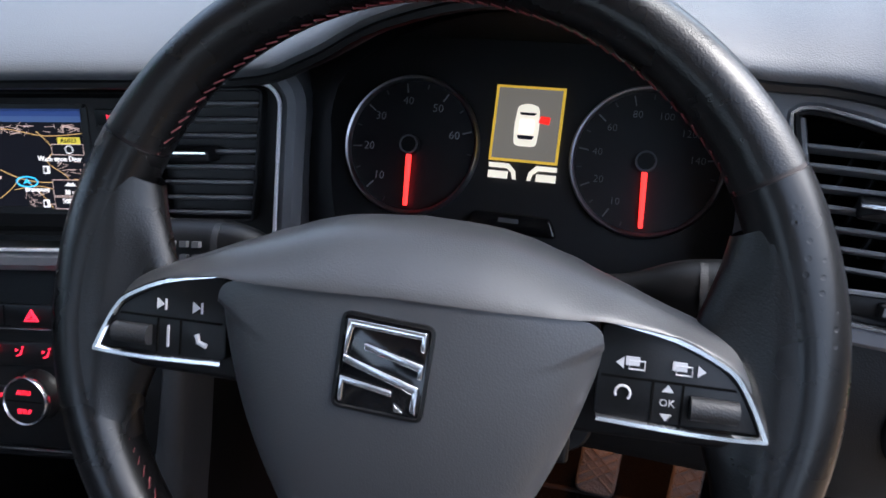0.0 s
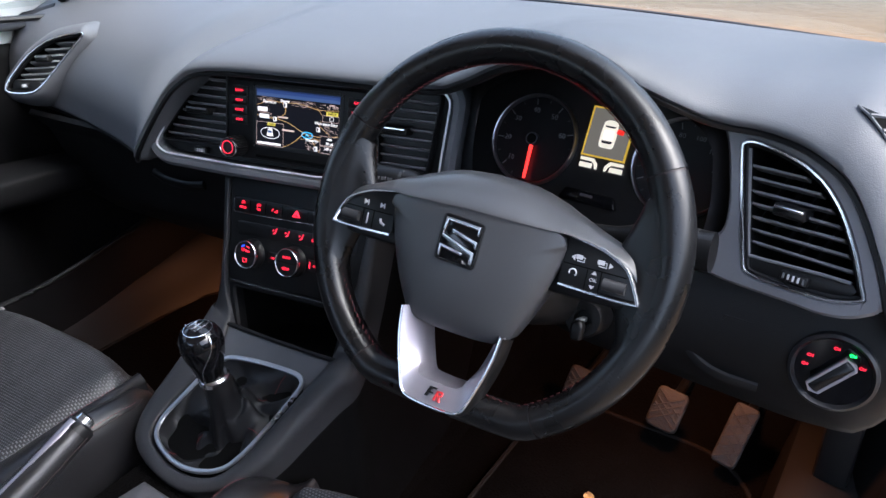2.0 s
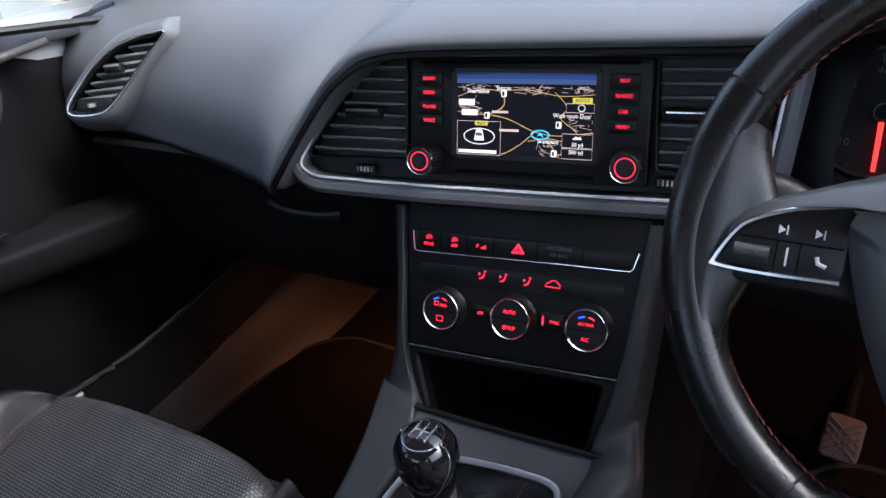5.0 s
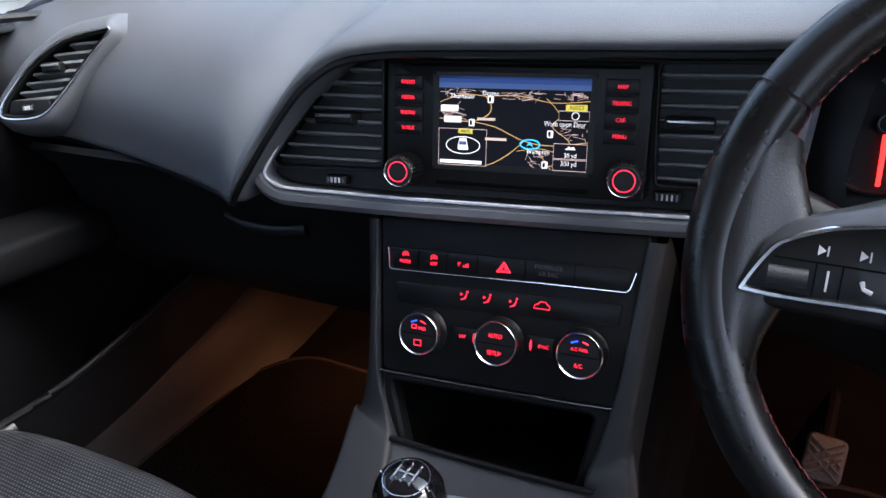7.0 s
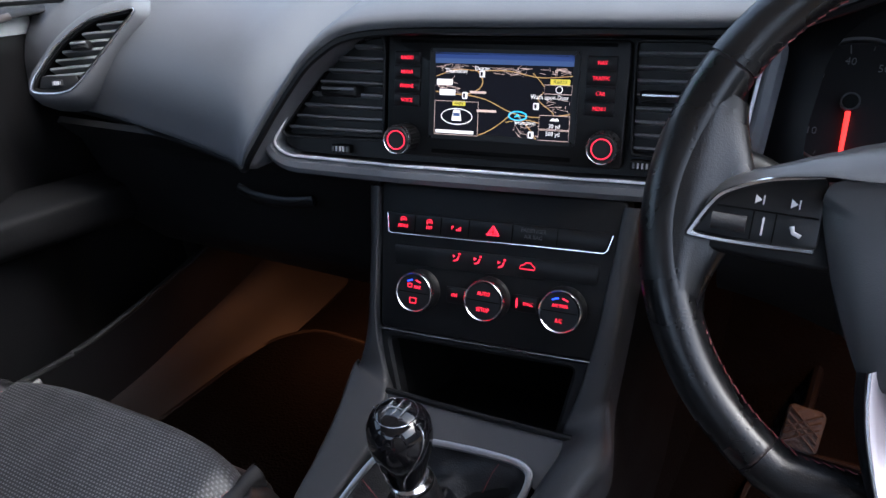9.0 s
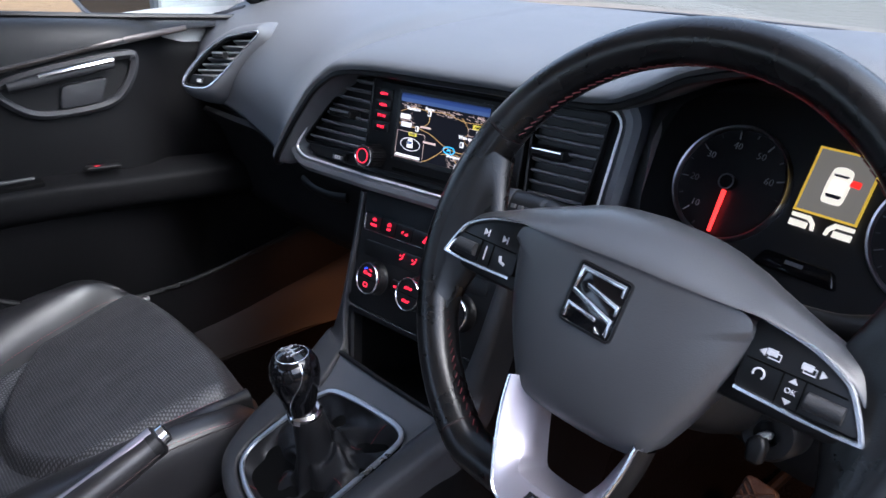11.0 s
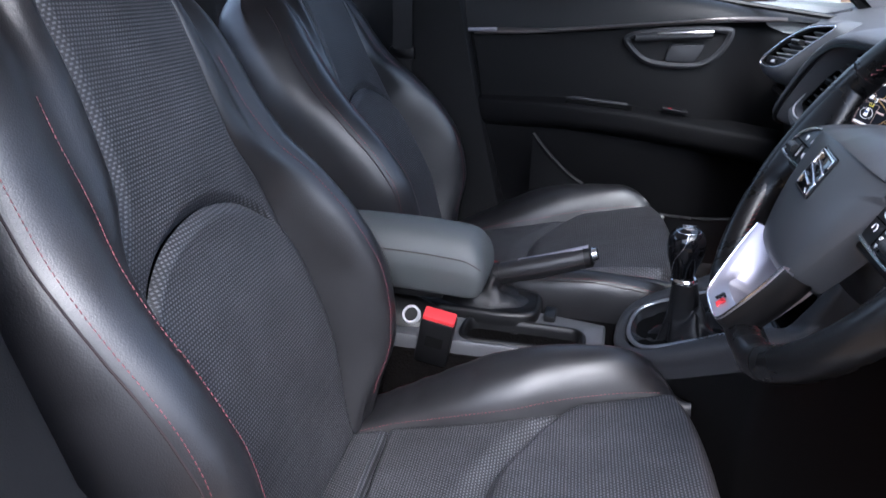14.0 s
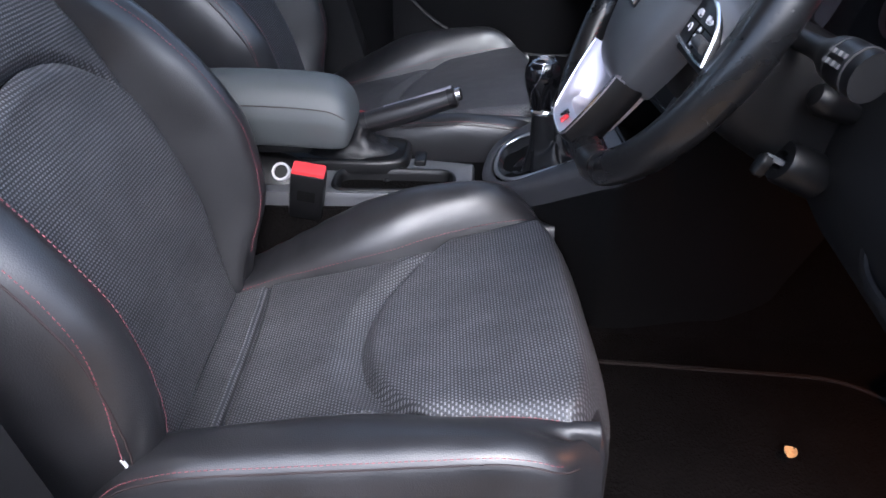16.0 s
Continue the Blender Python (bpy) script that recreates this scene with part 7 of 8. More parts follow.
        rows = [smooth(r, False, 4) for r in rows]
        part("backrest_bolster", loft(rows, closed=False), HIDE, root, "black leather side bolster", m=BR, sharp=75)
        inner_row = [r[13] for r in rows[4:40]]
        outer_row = []
        for i, r in enumerate(rows[7:40]):
            k = 20 + 1.9 * (1 - ease(0, 13, i))
            outer_row.append(r[int(k)].lerp(r[int(k) + 1], k - int(k)))
        for row in (inner_row, outer_row):
            part("stitching", dashes([q + Vector((s * 0.0003, 0.0009, 0)) for q in row], 0.0005), RED_THREAD, root, "row of red stitches", m=BR)
        if s > 0:
            q = outer_row[0]
            part("tag", box(-0.0018, 0.0018, -0.001, 0.001, -0.007, 0.005, 0.0004, seg=1), PALE_PRINT, root, "small white tag", m=BR @ pose(q.x, q.y + 0.001, q.z))
        part("piping", tube([r[21] + Vector((s * 0.0004, 0.0003, 0)) for r in rows[3:44]], 0.0012, n=5), DARK_THREAD, root, "dark seam", m=BR)
    cap = []
    for i in range(13):
        u = -1 + i / 6
        cap.append([Vector((u * 0.10, y * (1 - 0.10 * abs(u)), H + rise - 0.014 + 0.022 * math.sin(math.pi * q) * (1 - 0.35 * u * u) - 0.012 * u * u)) for q, y in ((0.0, 0.022), (0.15, 0.015), (0.35, -0.005), (0.55, -0.03), (0.8, -0.052), (1.0, -0.06))])
    part("backrest_top", loft([smooth(r, False, 3) for r in cap], closed=False), HIDE, root, "leather top of the backrest", m=BR, sharp=75)
    # headrest on two chromed posts, upright over the leaning backrest
    foot = BR @ Vector((0, 0.0, 0.652 + rise))
    UP = pose(*foot, 4, 0, 0)
    for s in (-1, 1):
        part("headrest_sleeve", lathe([(0.007, -0.012), (0.018, -0.008), (0.019, 0.004), (0.011, 0.010)], 20, axis="z", at=(s * 0.072, 0, 0)), BLACK, root, "black sleeve", m=UP)
        part("headrest_post", tube([(s * 0.072, 0, -0.01), (s * 0.072, 0, 0.09)], 0.006, n=12), CHROME, root, "chromed post", m=UP)
    rows = []
    cushion = ((0.036, 0.080, 0.070, 0.000), (0.041, 0.108, 0.092, -0.022), (0.060, 0.120, 0.098, -0.034), (0.10, 0.125, 0.102, -0.040), (0.15, 0.120, 0.095, -0.040), (0.195, 0.110, 0.086, -0.036), (0.222, 0.094, 0.062, -0.026), (0.238, 0.068, 0.038, -0.008), (0.243, 0.03, 0.022, 0.006))
    for z, w, yf, yb in cushion:
        ring = []
        for j in range(40):
            a = 2 * math.pi * j / 40
            c, q = math.cos(a), math.sin(a)
            ring.append((w * math.copysign(abs(c) ** 0.5, c), (yf + yb) / 2 + (yf - yb) / 2 * math.copysign(abs(q) ** 0.6, q), z))
        rows.append(ring)
    hr = part("headrest", loft([[Vector(q) for q in r] for r in rows]), HIDE, root, "black leather headrest", m=UP, sharp=70)
    for s in (-1, 1):
        seam = [(s * (w * 0.80), yf - 0.004, z) for z, w, yf, yb in cushion[1:8]]
        part("headrest_seam", tube(smooth([Vector(q) for q in seam], False, 4), 0.0014, n=5), DARK_THREAD, hr)
    part("back_shell", loft([[(x * outer_half(h) * 0.95, -0.107 + 0.02 * abs(x), h) for x in (-0.92, -0.5, 0, 0.5, 0.92)] + [(x * outer_half(h) * 0.93, -0.065, h) for x in (0.9, -0.9)] for h in (0.0, 0.2, 0.4, 0.55, 0.63)]), HARD, root, "dark backrest shell", m=BR)
    for s in (-1, 1):
        part("hinge_cover", prism([Vector(q) for q in rounded([(-0.68, 0.37), (-0.50, 0.37), (-0.50, 0.43), (-0.56, 0.50), (-0.60, 0.60), (-0.68, 0.62)], 0.03)], -0.012, 0.012, 0.006), HARD, root, "dark hinge cover", m=pose(s * 0.268, 0, 0, 0, 0, 90))
    return root


front_seat("front_seat", RIGHT @ pose(0.330, -0.005, -0.012, 0, 0, 5), "black leather sports seat with woven cloth middle and red stitching", 18, 0.0, 0.024)
front_seat("front_seat", LEFT @ pose(-0.410, -0.065, 0.008, 0, 0, 3.5), "black leather sports seat with cloth middle beside the passenger door", 24.9, 0.035)


within(CONSOLE)


def buckle(name, at, turn, label):
    root = thing(name, pose(*at, *turn), label, "seat belt buckle", "seat belt buckles")
    part("case", box(-0.015, 0.015, -0.027, 0.027, -0.09, 0.0, 0.005), BLACK, root, "black plastic case")
    part("release", box(-0.012, 0.012, -0.0255, 0.0255, -0.006, 0.006, 0.003), RED_PLASTIC, root, "red release button")
    part("slot", box(0.0115, 0.0156, -0.014, 0.014, -0.05, -0.03), DEEP, root)
    part("stalk", box(-0.006, 0.006, -0.015, 0.015, -0.20, -0.08, 0.003), BLACK, root)


buckle("belt_buckle", (0.112, -0.405, 0.603), (-12, 14, 0), "black belt buckle with a red button beside the driver's seat")
buckle("belt_buckle", (-0.087, -0.374, 0.614), (-12, -10, 0), "black belt buckle with a red button beside the passenger seat")


within(DOOR_SIDE)


def seat_belt():
    root = thing("seat_belt", pose(-0.67, -0.66, 1.24), "black seat belt running down from its pillar guide", "seat belt")
    guide = [Vector(q) for q in smooth([Vector(q) for q in ((-0.045, -0.012), (-0.03, -0.016), (-0.005, -0.01), (0.015, 0.008), (0.024, 0.032), (0.034, 0.034), (0.036, 0.018), (0.030, -0.018), (0.01, -0.022), (-0.03, -0.026))], True, 4)]
    part("guide", prism(guide, -0.014, 0.012, 0.004), BLACK, root, "curved black guide", m=pose(0.012, 0, 0, 0, 0, 90))
    part("webbing", sheet(lambda s, t: (0.012 + 0.012 * math.sin(math.pi * t) - 0.006, -0.024 + 0.048 * s + 0.014 * t * (1 - t) * 3 - 0.004 * t, -0.02 - 0.40 * t), 4, 20, 0.0015), BELT, root, "woven webbing")
    part("tongue", box(0.002, 0.016, -0.03, 0.034, -0.345, -0.315, 0.004), BLACK, root, "black plastic tongue")
    part("webbing_lower", sheet(lambda s, t: (0.006, -0.024 + 0.048 * s - 0.01 * t, -0.42 - 0.4 * t), 4, 8, 0.0015), BELT, root)


seat_belt()


# ---------------------------------------------------------------- passenger door
DOOR_PAD = material("door_pad_vinyl", (0.011, 0.0115, 0.0125), 0.5, grain=0.35, grain_size=0.0011, spec=0.3)
DOOR_PLASTIC = material("door_panel_plastic", (0.004, 0.004, 0.0045), 0.5, grain=0.3, grain_size=0.0011, spec=0.15)


def passenger_door():
    root = thing("passenger_door", pose(-0.70, -0.06, 0.75), "closed passenger door with a dark moulded panel and armrest", "car door")
    o = Vector((-0.70, -0.06, 0.75))
    def sill(y):
        return 1.097 - 0.0939 * (y + 0.54) - 0.025 * ease(-0.15, 0.35, y)
    def panel(s, t):
        y = -0.525 + 1.05 * s - 0.03 * t * (1 - s)
        top = sill(y)
        z = top + (0.40 - top) * t
        x = -0.725 + 0.03 * ease(0.0, 0.10, t) + 0.008 * ease(0.1, 0.35, t) - 0.02 * ease(0.52, 0.8, t) - 0.10 * ease(0.04, 0.2, y)
        return Vector((x, y, z)) - o
    part("panel", sheet(panel, 30, 40, -0.03), DOOR_PLASTIC, root, "dark hard plastic panel")
    def top_pad(s, t):
        y = -0.525 + 0.90 * s
        low = table([(-0.53, 0.958), (-0.2, 0.972), (0.1, 0.992), (0.36, 0.985)], y)
        a = math.pi * 0.5 * t
        top = sill(y)
        x = -0.735 + 0.05 * math.sin(a) ** 0.7 - 0.08 * ease(0.06, 0.22, y)
        z = top - (top - low) * (1 - math.cos(a)) ** 0.9
        return Vector((x, y, z)) - o
    part("top_pad", sheet(top_pad, 24, 16, -0.01), DOOR_PAD, root, "soft grey upper pad")
    line = smooth([(-0.687, -0.485, 0.964), (-0.683, -0.30, 0.968), (-0.683, -0.1, 0.983), (-0.692, 0.08, 0.996), (-0.74, 0.20, 0.995)], False, 6)
    part("accent_strip", tube([Vector(q) - o for q in line], 0.0075, n=10, flat=0.6, radii=[0.009 - 0.004 * i / (len(line) - 1) for i in range(len(line))]), ACCENT, root, "grey metallic accent strip")
    part("accent_end", box(0.0, 0.006, -0.035, 0.035, -0.004, 0.004, 0.002), SILVER, root, m=pose(0.016, -0.405, 0.217, 2, 0, 0))
    # handle cup
    cup = smooth([Vector(q) for q in ((-0.112, 0.016), (-0.085, 0.034), (0.0, 0.044), (0.100, 0.046), (0.120, 0.036), (0.108, 0.0), (0.075, -0.034), (0.03, -0.044), (-0.045, -0.040), (-0.085, -0.020))], True, 5)
    hm = pose(0.016, 0.03, 0.185, 0, 0, 90)
    h = part("handle_cup", frame_ring(cup, inset(cup, 0.013), -0.010, 0.02, 0.006), SATIN_DARK, root, "recessed handle surround", m=hm)
    part("cup_back", prism(inset(cup, 0.011), 0.006, 0.016), HARD, h)
    hb = smooth([(-0.085, -0.010, 0.020), (-0.03, -0.016, 0.025), (0.03, -0.018, 0.029), (0.075, -0.014, 0.031)], False, 6)
    part("release_handle", tube(hb, 0.008, n=10, flat=0.9), SATIN_DARK, h, "dark release handle")
    part("handle_trim", tube([q + Vector((0, -0.006, 0.006)) for q in hb[5:]], 0.004, n=8), CHROME, h, "chrome trim")
    part("lock_cover", prism(rounded([Vector(q) for q in ((-0.02, -0.03), (0.045, -0.03), (0.065, 0.01), (-0.01, 0.008))], 0.01), -0.004, 0.006, 0.003), SATIN_DARK, h)
    # armrest with pull pocket and window switch
    rows = []
    for y, z, w in ((-0.50, 0.808, 0.004), (-0.40, 0.808, 0.030), (-0.25, 0.808, 0.050), (-0.10, 0.795, 0.055), (0.05, 0.772, 0.050), (0.20, 0.748, 0.038), (0.33, 0.73, 0.018)):
        x = -0.69
        ring = [(x - 0.035, y, z + 0.012), (x - 0.005, y, z + 0.009), (x + w * 0.5, y, z + 0.004), (x + w * 0.92, y, z - 0.002), (x + w, y, z - 0.016), (x + w * 0.9, y, z - 0.045), (x + w * 0.4, y, z - 0.062), (x - 0.02, y, z - 0.07)]
        rows.append([Vector(q) - o for q in ring])
    arm = part("door_armrest", loft([smooth(r, False, 3) for r in rows], closed=False), PAD_DARK, root, "dark padded door armrest", sharp=60)
    part("pull_pocket", box(-0.012, 0.018, -0.075, 0.075, -0.004, 0.0085, 0.003), DEEP, arm, m=pose(0.032, -0.125, 0.052, -4, 0, 0))
    part("pull_lip", tube([(0.018, -0.20, 0.064), (0.024, -0.18, 0.068), (0.026, -0.06, 0.057)], 0.004), SATIN_DARK, arm)
    part("window_switch", box(-0.010, 0.010, -0.028, 0.028, 0, 0.006, 0.002), BLACK, arm, "window switch", m=pose(0.032, 0.045, 0.048, -8, 0, 0))
    part("switch_light", box(-0.002, 0.002, -0.004, 0.004, 0.005, 0.007), RED_GLOW, arm, m=pose(0.034, 0.035, 0.0485, -8, 0, 0))
    # bottle pocket with its sweeping edge
    edge = smooth([(-0.645, -0.33, 0.735), (-0.64, -0.29, 0.69), (-0.635, -0.22, 0.63), (-0.632, -0.12, 0.585), (-0.63, 0.02, 0.56), (-0.636, 0.20, 0.57), (-0.66, 0.42, 0.60), (-0.70, 0.60, 0.66)], False, 6)
    part("pocket_edge", tube([Vector(q) - o for q in edge], 0.005, n=8), HARD, root, "curved pocket edge")
    rows = [[Vector(q) - o, Vector((q[0] - 0.002, q[1] - 0.01, 0.42)) - o] for q in edge]
    part("pocket_wall", loft(rows, closed=False), BLACK, root)
    seam = smooth([(-0.684, -0.49, 0.955), (-0.682, -0.475, 0.88), (-0.68, -0.465, 0.81)], False, 4)
    part("panel_seam", tube([Vector(q) - o for q in seam], 0.0022, n=5), DEEP, root)
    part("weather_strip", tube([Vector((-0.742, y, sill(y) + 0.004)) - o for y in (-0.53, -0.3, -0.1, 0.1, 0.36)], 0.006), BLACK, root, "black window rubber")
    # window frame and pane
    frame_line = smooth([(-0.735, -0.555, 1.10), (-0.715, -0.585, 1.22), (-0.70, -0.61, 1.34), (-0.69, -0.60, 1.395), (-0.69, -0.45, 1.405), (-0.70, -0.27, 1.37), (-0.71, -0.10, 1.305), (-0.725, 0.10, 1.20), (-0.74, 0.26, 1.095), (-0.745, 0.36, 1.015)], False, 5)
    part("window_frame", tube([Vector(q) - o for q in frame_line], 0.012, n=8), BLACK, root, "black window frame")
    pane = bmesh.new()
    pane.faces.new([pane.verts.new(Vector(q) - o + Vector((-0.012, 0, 0))) for q in frame_line])
    ob = part("window_pane", pane, GLASS, root, "clear side window")
    ob.visible_shadow = False
    part("door_skin", sheet(lambda s, t: Vector((-0.80 - 0.02 * math.sin(math.pi * t), -0.56 + 1.2 * s, 1.03 - 0.75 * t)) - o, 6, 8, 0.004), WHITE_PAINT, root, "white outer skin")
    return root


ACCENT = material("accent_strip_metal", (0.12, 0.105, 0.10), 0.35, metal=0.7, vary=0.1)
PAD_DARK = material("dark_armrest_vinyl", (0.005, 0.005, 0.0055), 0.6, grain=0.4, grain_size=0.0013, spec=0.1)
passenger_door()


def rear_door():
    root = thing("rear_door", pose(-0.72, -1.1, 0.75), "closed rear door behind the passenger seat, dark inside", "car door")
    o = Vector((-0.72, -1.1, 0.75))
    def sill(y):
        return table([(-1.5, 1.20), (-1.1, 1.162), (-0.74, 1.12)], y)
    part("panel", sheet(lambda s, t: Vector((-0.735 + 0.04 * ease(0, 0.12, t), -1.5 + 0.78 * s, sill(-1.5 + 0.78 * s) * (1 - t) + 0.36 * t)) - o, 12, 16, -0.03), HARD, root, "dark panel")
    part("top_pad", sheet(lambda s, t: Vector((-0.745 + 0.05 * math.sin(math.pi * 0.5 * t) ** 0.7, -1.5 + 0.76 * s, sill(-1.5 + 0.76 * s) - 0.09 * (1 - math.cos(math.pi * 0.5 * t)))) - o, 12, 8, -0.01), DOOR_PAD, root, "soft grey upper pad")
    line = [Vector(q) - o for q in ((-0.755, -1.48, 1.20), (-0.755, -1.1, 1.166), (-0.755, -0.76, 1.126))]
    part("weather_strip", tube(line, 0.006), BLACK, root, "black window rubber")
    fl = [Vector(q) - o for q in smooth([(-0.745, -0.765, 1.13), (-0.72, -0.77, 1.28), (-0.69, -0.78, 1.40), (-0.69, -1.1, 1.40), (-0.70, -1.38, 1.35), (-0.74, -1.5, 1.21)], False, 5)]
    part("window_frame", tube(fl, 0.012), BLACK, root, "black window frame")
    pane = bmesh.new()
    pane.faces.new([pane.verts.new(q + Vector((-0.012, 0, 0))) for q in fl])
    ob = part("window_pane", pane, GLASS, root, "clear rear side window")
    ob.visible_shadow = False


rear_door()


# ---------------------------------------------------------------- mirrors and heart
within(LEFT @ pose(0.0, -0.03, -0.021))


DARK_MIRROR = material("tinted_mirror_glass", (0.10, 0.11, 0.13), 0.04, metal=1.0, vary=0.02)


def wing_mirror():
    root = thing("wing_mirror", pose(-0.95, 0.20, 1.055, 0, 0, 22) @ Matrix.Diagonal((1.25, 1.2, 1.2, 1)), "white wing mirror outside the passenger window", "wing mirror")
    rows = []
    for y, k in ((-0.075, 0.93), (-0.07, 1.0), (-0.03, 1.02), (0.03, 0.97), (0.07, 0.8), (0.095, 0.5), (0.105, 0.2)):
        ring = []
        for q in smooth([Vector(p) for p in ((-0.122, 0.042), (-0.065, 0.062), (0.035, 0.069), (0.096, 0.058), (0.103, -0.005), (0.076, -0.060), (0.0, -0.060), (-0.088, -0.024))], True, 4):
            ring.append((q.x * k, y, q.y * k))
        rows.append(ring)
    part("housing", loft(rows), WHITE_PAINT, root, "white painted housing")
    o = [Vector(p) for p in smooth([Vector(p) for p in ((-0.108, 0.036), (-0.06, 0.052), (0.030, 0.060), (0.086, 0.050), (0.093, 0.0), (0.070, -0.050), (0.0, -0.050), (-0.075, -0.018))], True, 4)]
    part("mirror_rim", frame_ring(inset(o, -0.007), inset(o, 0.003), -0.083, -0.07, 0.003), SATIN, root, "grey rim")
    part("mirror_face", prism(o, -0.079, -0.07), DARK_MIRROR, root, "silvered mirror glass")
    part("foot", tube(smooth([(0.08, -0.02, -0.05), (0.13, 0.0, -0.065), (0.19, 0.02, -0.055)], False, 4), 0.03, n=12, flat=0.5), BLACK, root, "black foot")


wing_mirror()


within(LEFT @ pose(0, -0.011, -0.02))


def rear_view_mirror():
    root = thing("rear_view_mirror", pose(0.07, 0.035, 1.292, -8, 0, 16), "black rear-view mirror on the windscreen", "rear-view mirror")
    o = [Vector(q) for q in rounded([(-0.115, -0.034), (0.115, -0.034), (0.122, 0.03), (-0.122, 0.03)], 0.016)]
    part("housing", prism(o, 0.0, 0.028, 0.003), BLACK, root, "black housing")
    part("mirror_face", prism(inset(o, 0.004), -0.001, 0.004), MIRROR, root, "mirror glass")
    part("stem", tube([(0, 0.02, 0.01), (0, 0.06, 0.05), (0, 0.085, 0.085)], 0.012), BLACK, root)


rear_view_mirror()


def heart():
    root = thing("air_freshener", pose(0.005, 0.066, 1.146, 0, -32, 62) @ Matrix.Diagonal((0.88, 0.88, 0.88, 1)), "green heart-shaped card air freshener hanging from the mirror", "air freshener")
    pts = []
    for i in range(48):
        a = 2 * math.pi * i / 48
        x = 16 * math.sin(a) ** 3
        y = 13 * math.cos(a) - 5 * math.cos(2 * a) - 2 * math.cos(3 * a) - math.cos(4 * a)
        pts.append(Vector((x * 0.0034, y * 0.0032)))
    part("card", prism(pts, -0.0012, 0.0012), GREEN_CARD, root, "green heart card")
    part("print", frame_ring([Vector((0.016 * math.cos(a), 0.012 + 0.016 * math.sin(a))) for a in [2 * math.pi * i / 20 for i in range(20)]],
                             [Vector((0.009 * math.cos(a), 0.012 + 0.009 * math.sin(a))) for a in [2 * math.pi * i / 20 for i in range(20)]], -0.0017, -0.001, 0.0001), GREEN_DARK, root)
    for k, (u, v, w) in enumerate(((0.0, -0.012, 0.016), (-0.004, -0.020, 0.011), (0.002, -0.029, 0.006), (-0.022, 0.012, 0.006), (0.024, 0.016, 0.006))):
        part("print_bar", box(u - w, u + w, -0.0017, -0.001, v - 0.0018, v + 0.0018), GREEN_DARK, root)
    part("cord", tube([(0, 0, 0.016), (-0.04, 0, 0.08), (-0.07, 0.0, 0.12)], 0.0007, n=5), GREEN_CARD, root, "thin cord")


heart()


# ---------------------------------------------------------------- the yard outside
within(YARD)


def ground_z(x, y):
    rise = 0.078 * max(0.0, -x - 1.5)
    return min(rise, 3.0) * (1 - 0.65 * ease(3.0, 9.0, y))


def yard_material():
    m = bpy.data.materials.new("sandy_yard")
    m.use_nodes = True
    n, l = m.node_tree.nodes, m.node_tree.links
    b = n["Principled BSDF"]
    b.inputs["Roughness"].default_value = 0.95
    co = n.new("ShaderNodeTexCoord")
    big, fine = n.new("ShaderNodeTexNoise"), n.new("ShaderNodeTexNoise")
    big.inputs["Scale"].default_value, big.inputs["Detail"].default_value = 0.5, 6
    fine.inputs["Scale"].default_value, fine.inputs["Detail"].default_value = 9, 8
    l.new(co.outputs["Object"], big.inputs["Vector"])
    l.new(co.outputs["Object"], fine.inputs["Vector"])
    r = n.new("ShaderNodeValToRGB")
    r.color_ramp.elements[0].position, r.color_ramp.elements[0].color = 0.3, (0.165, 0.098, 0.045, 1)
    r.color_ramp.elements[1].position, r.color_ramp.elements[1].color = 0.65, (0.235, 0.148, 0.072, 1)
    mix = n.new("ShaderNodeMix")
    mix.data_type, mix.blend_type = "RGBA", "MULTIPLY"
    mix.inputs["Factor"].default_value = 0.35
    l.new(big.outputs[0], r.inputs[0])
    l.new(r.outputs[0], mix.inputs["A"])
    l.new(fine.outputs[0], mix.inputs["B"])
    # bare asphalt ahead of the car, sand to its side
    sep, mr, mix2 = n.new("ShaderNodeSeparateXYZ"), n.new("ShaderNodeMapRange"), n.new("ShaderNodeMix")
    l.new(co.outputs["Object"], sep.inputs[0])
    mr.inputs["From Min"].default_value, mr.inputs["From Max"].default_value = 4.5, 6.5
    l.new(sep.outputs["Y"], mr.inputs["Value"])
    mix2.data_type = "RGBA"
    l.new(mr.outputs[0], mix2.inputs["Factor"])
    l.new(mix.outputs["Result"], mix2.inputs["A"])
    mix2.inputs["B"].default_value = (0.10, 0.098, 0.085, 1)
    l.new(mix2.outputs["Result"], b.inputs["Base Color"])
    bump = n.new("ShaderNodeBump")
    bump.inputs["Strength"].default_value, bump.inputs["Distance"].default_value = 0.6, 0.03
    l.new(fine.outputs[0], bump.inputs["Height"])
    l.new(bump.outputs[0], b.inputs["Normal"])
    return m


def ground():
    def spread(s):
        u = 2 * s - 1
        return math.copysign(abs(u) ** 3 * 400 + abs(u) * 12, u)
    part("ground", sheet(lambda s, t: (spread(s), spread(t), ground_z(spread(s), spread(t))), 90, 90), yard_material(), label="pale sandy yard with patches of grit", category="ground", kind="structure")


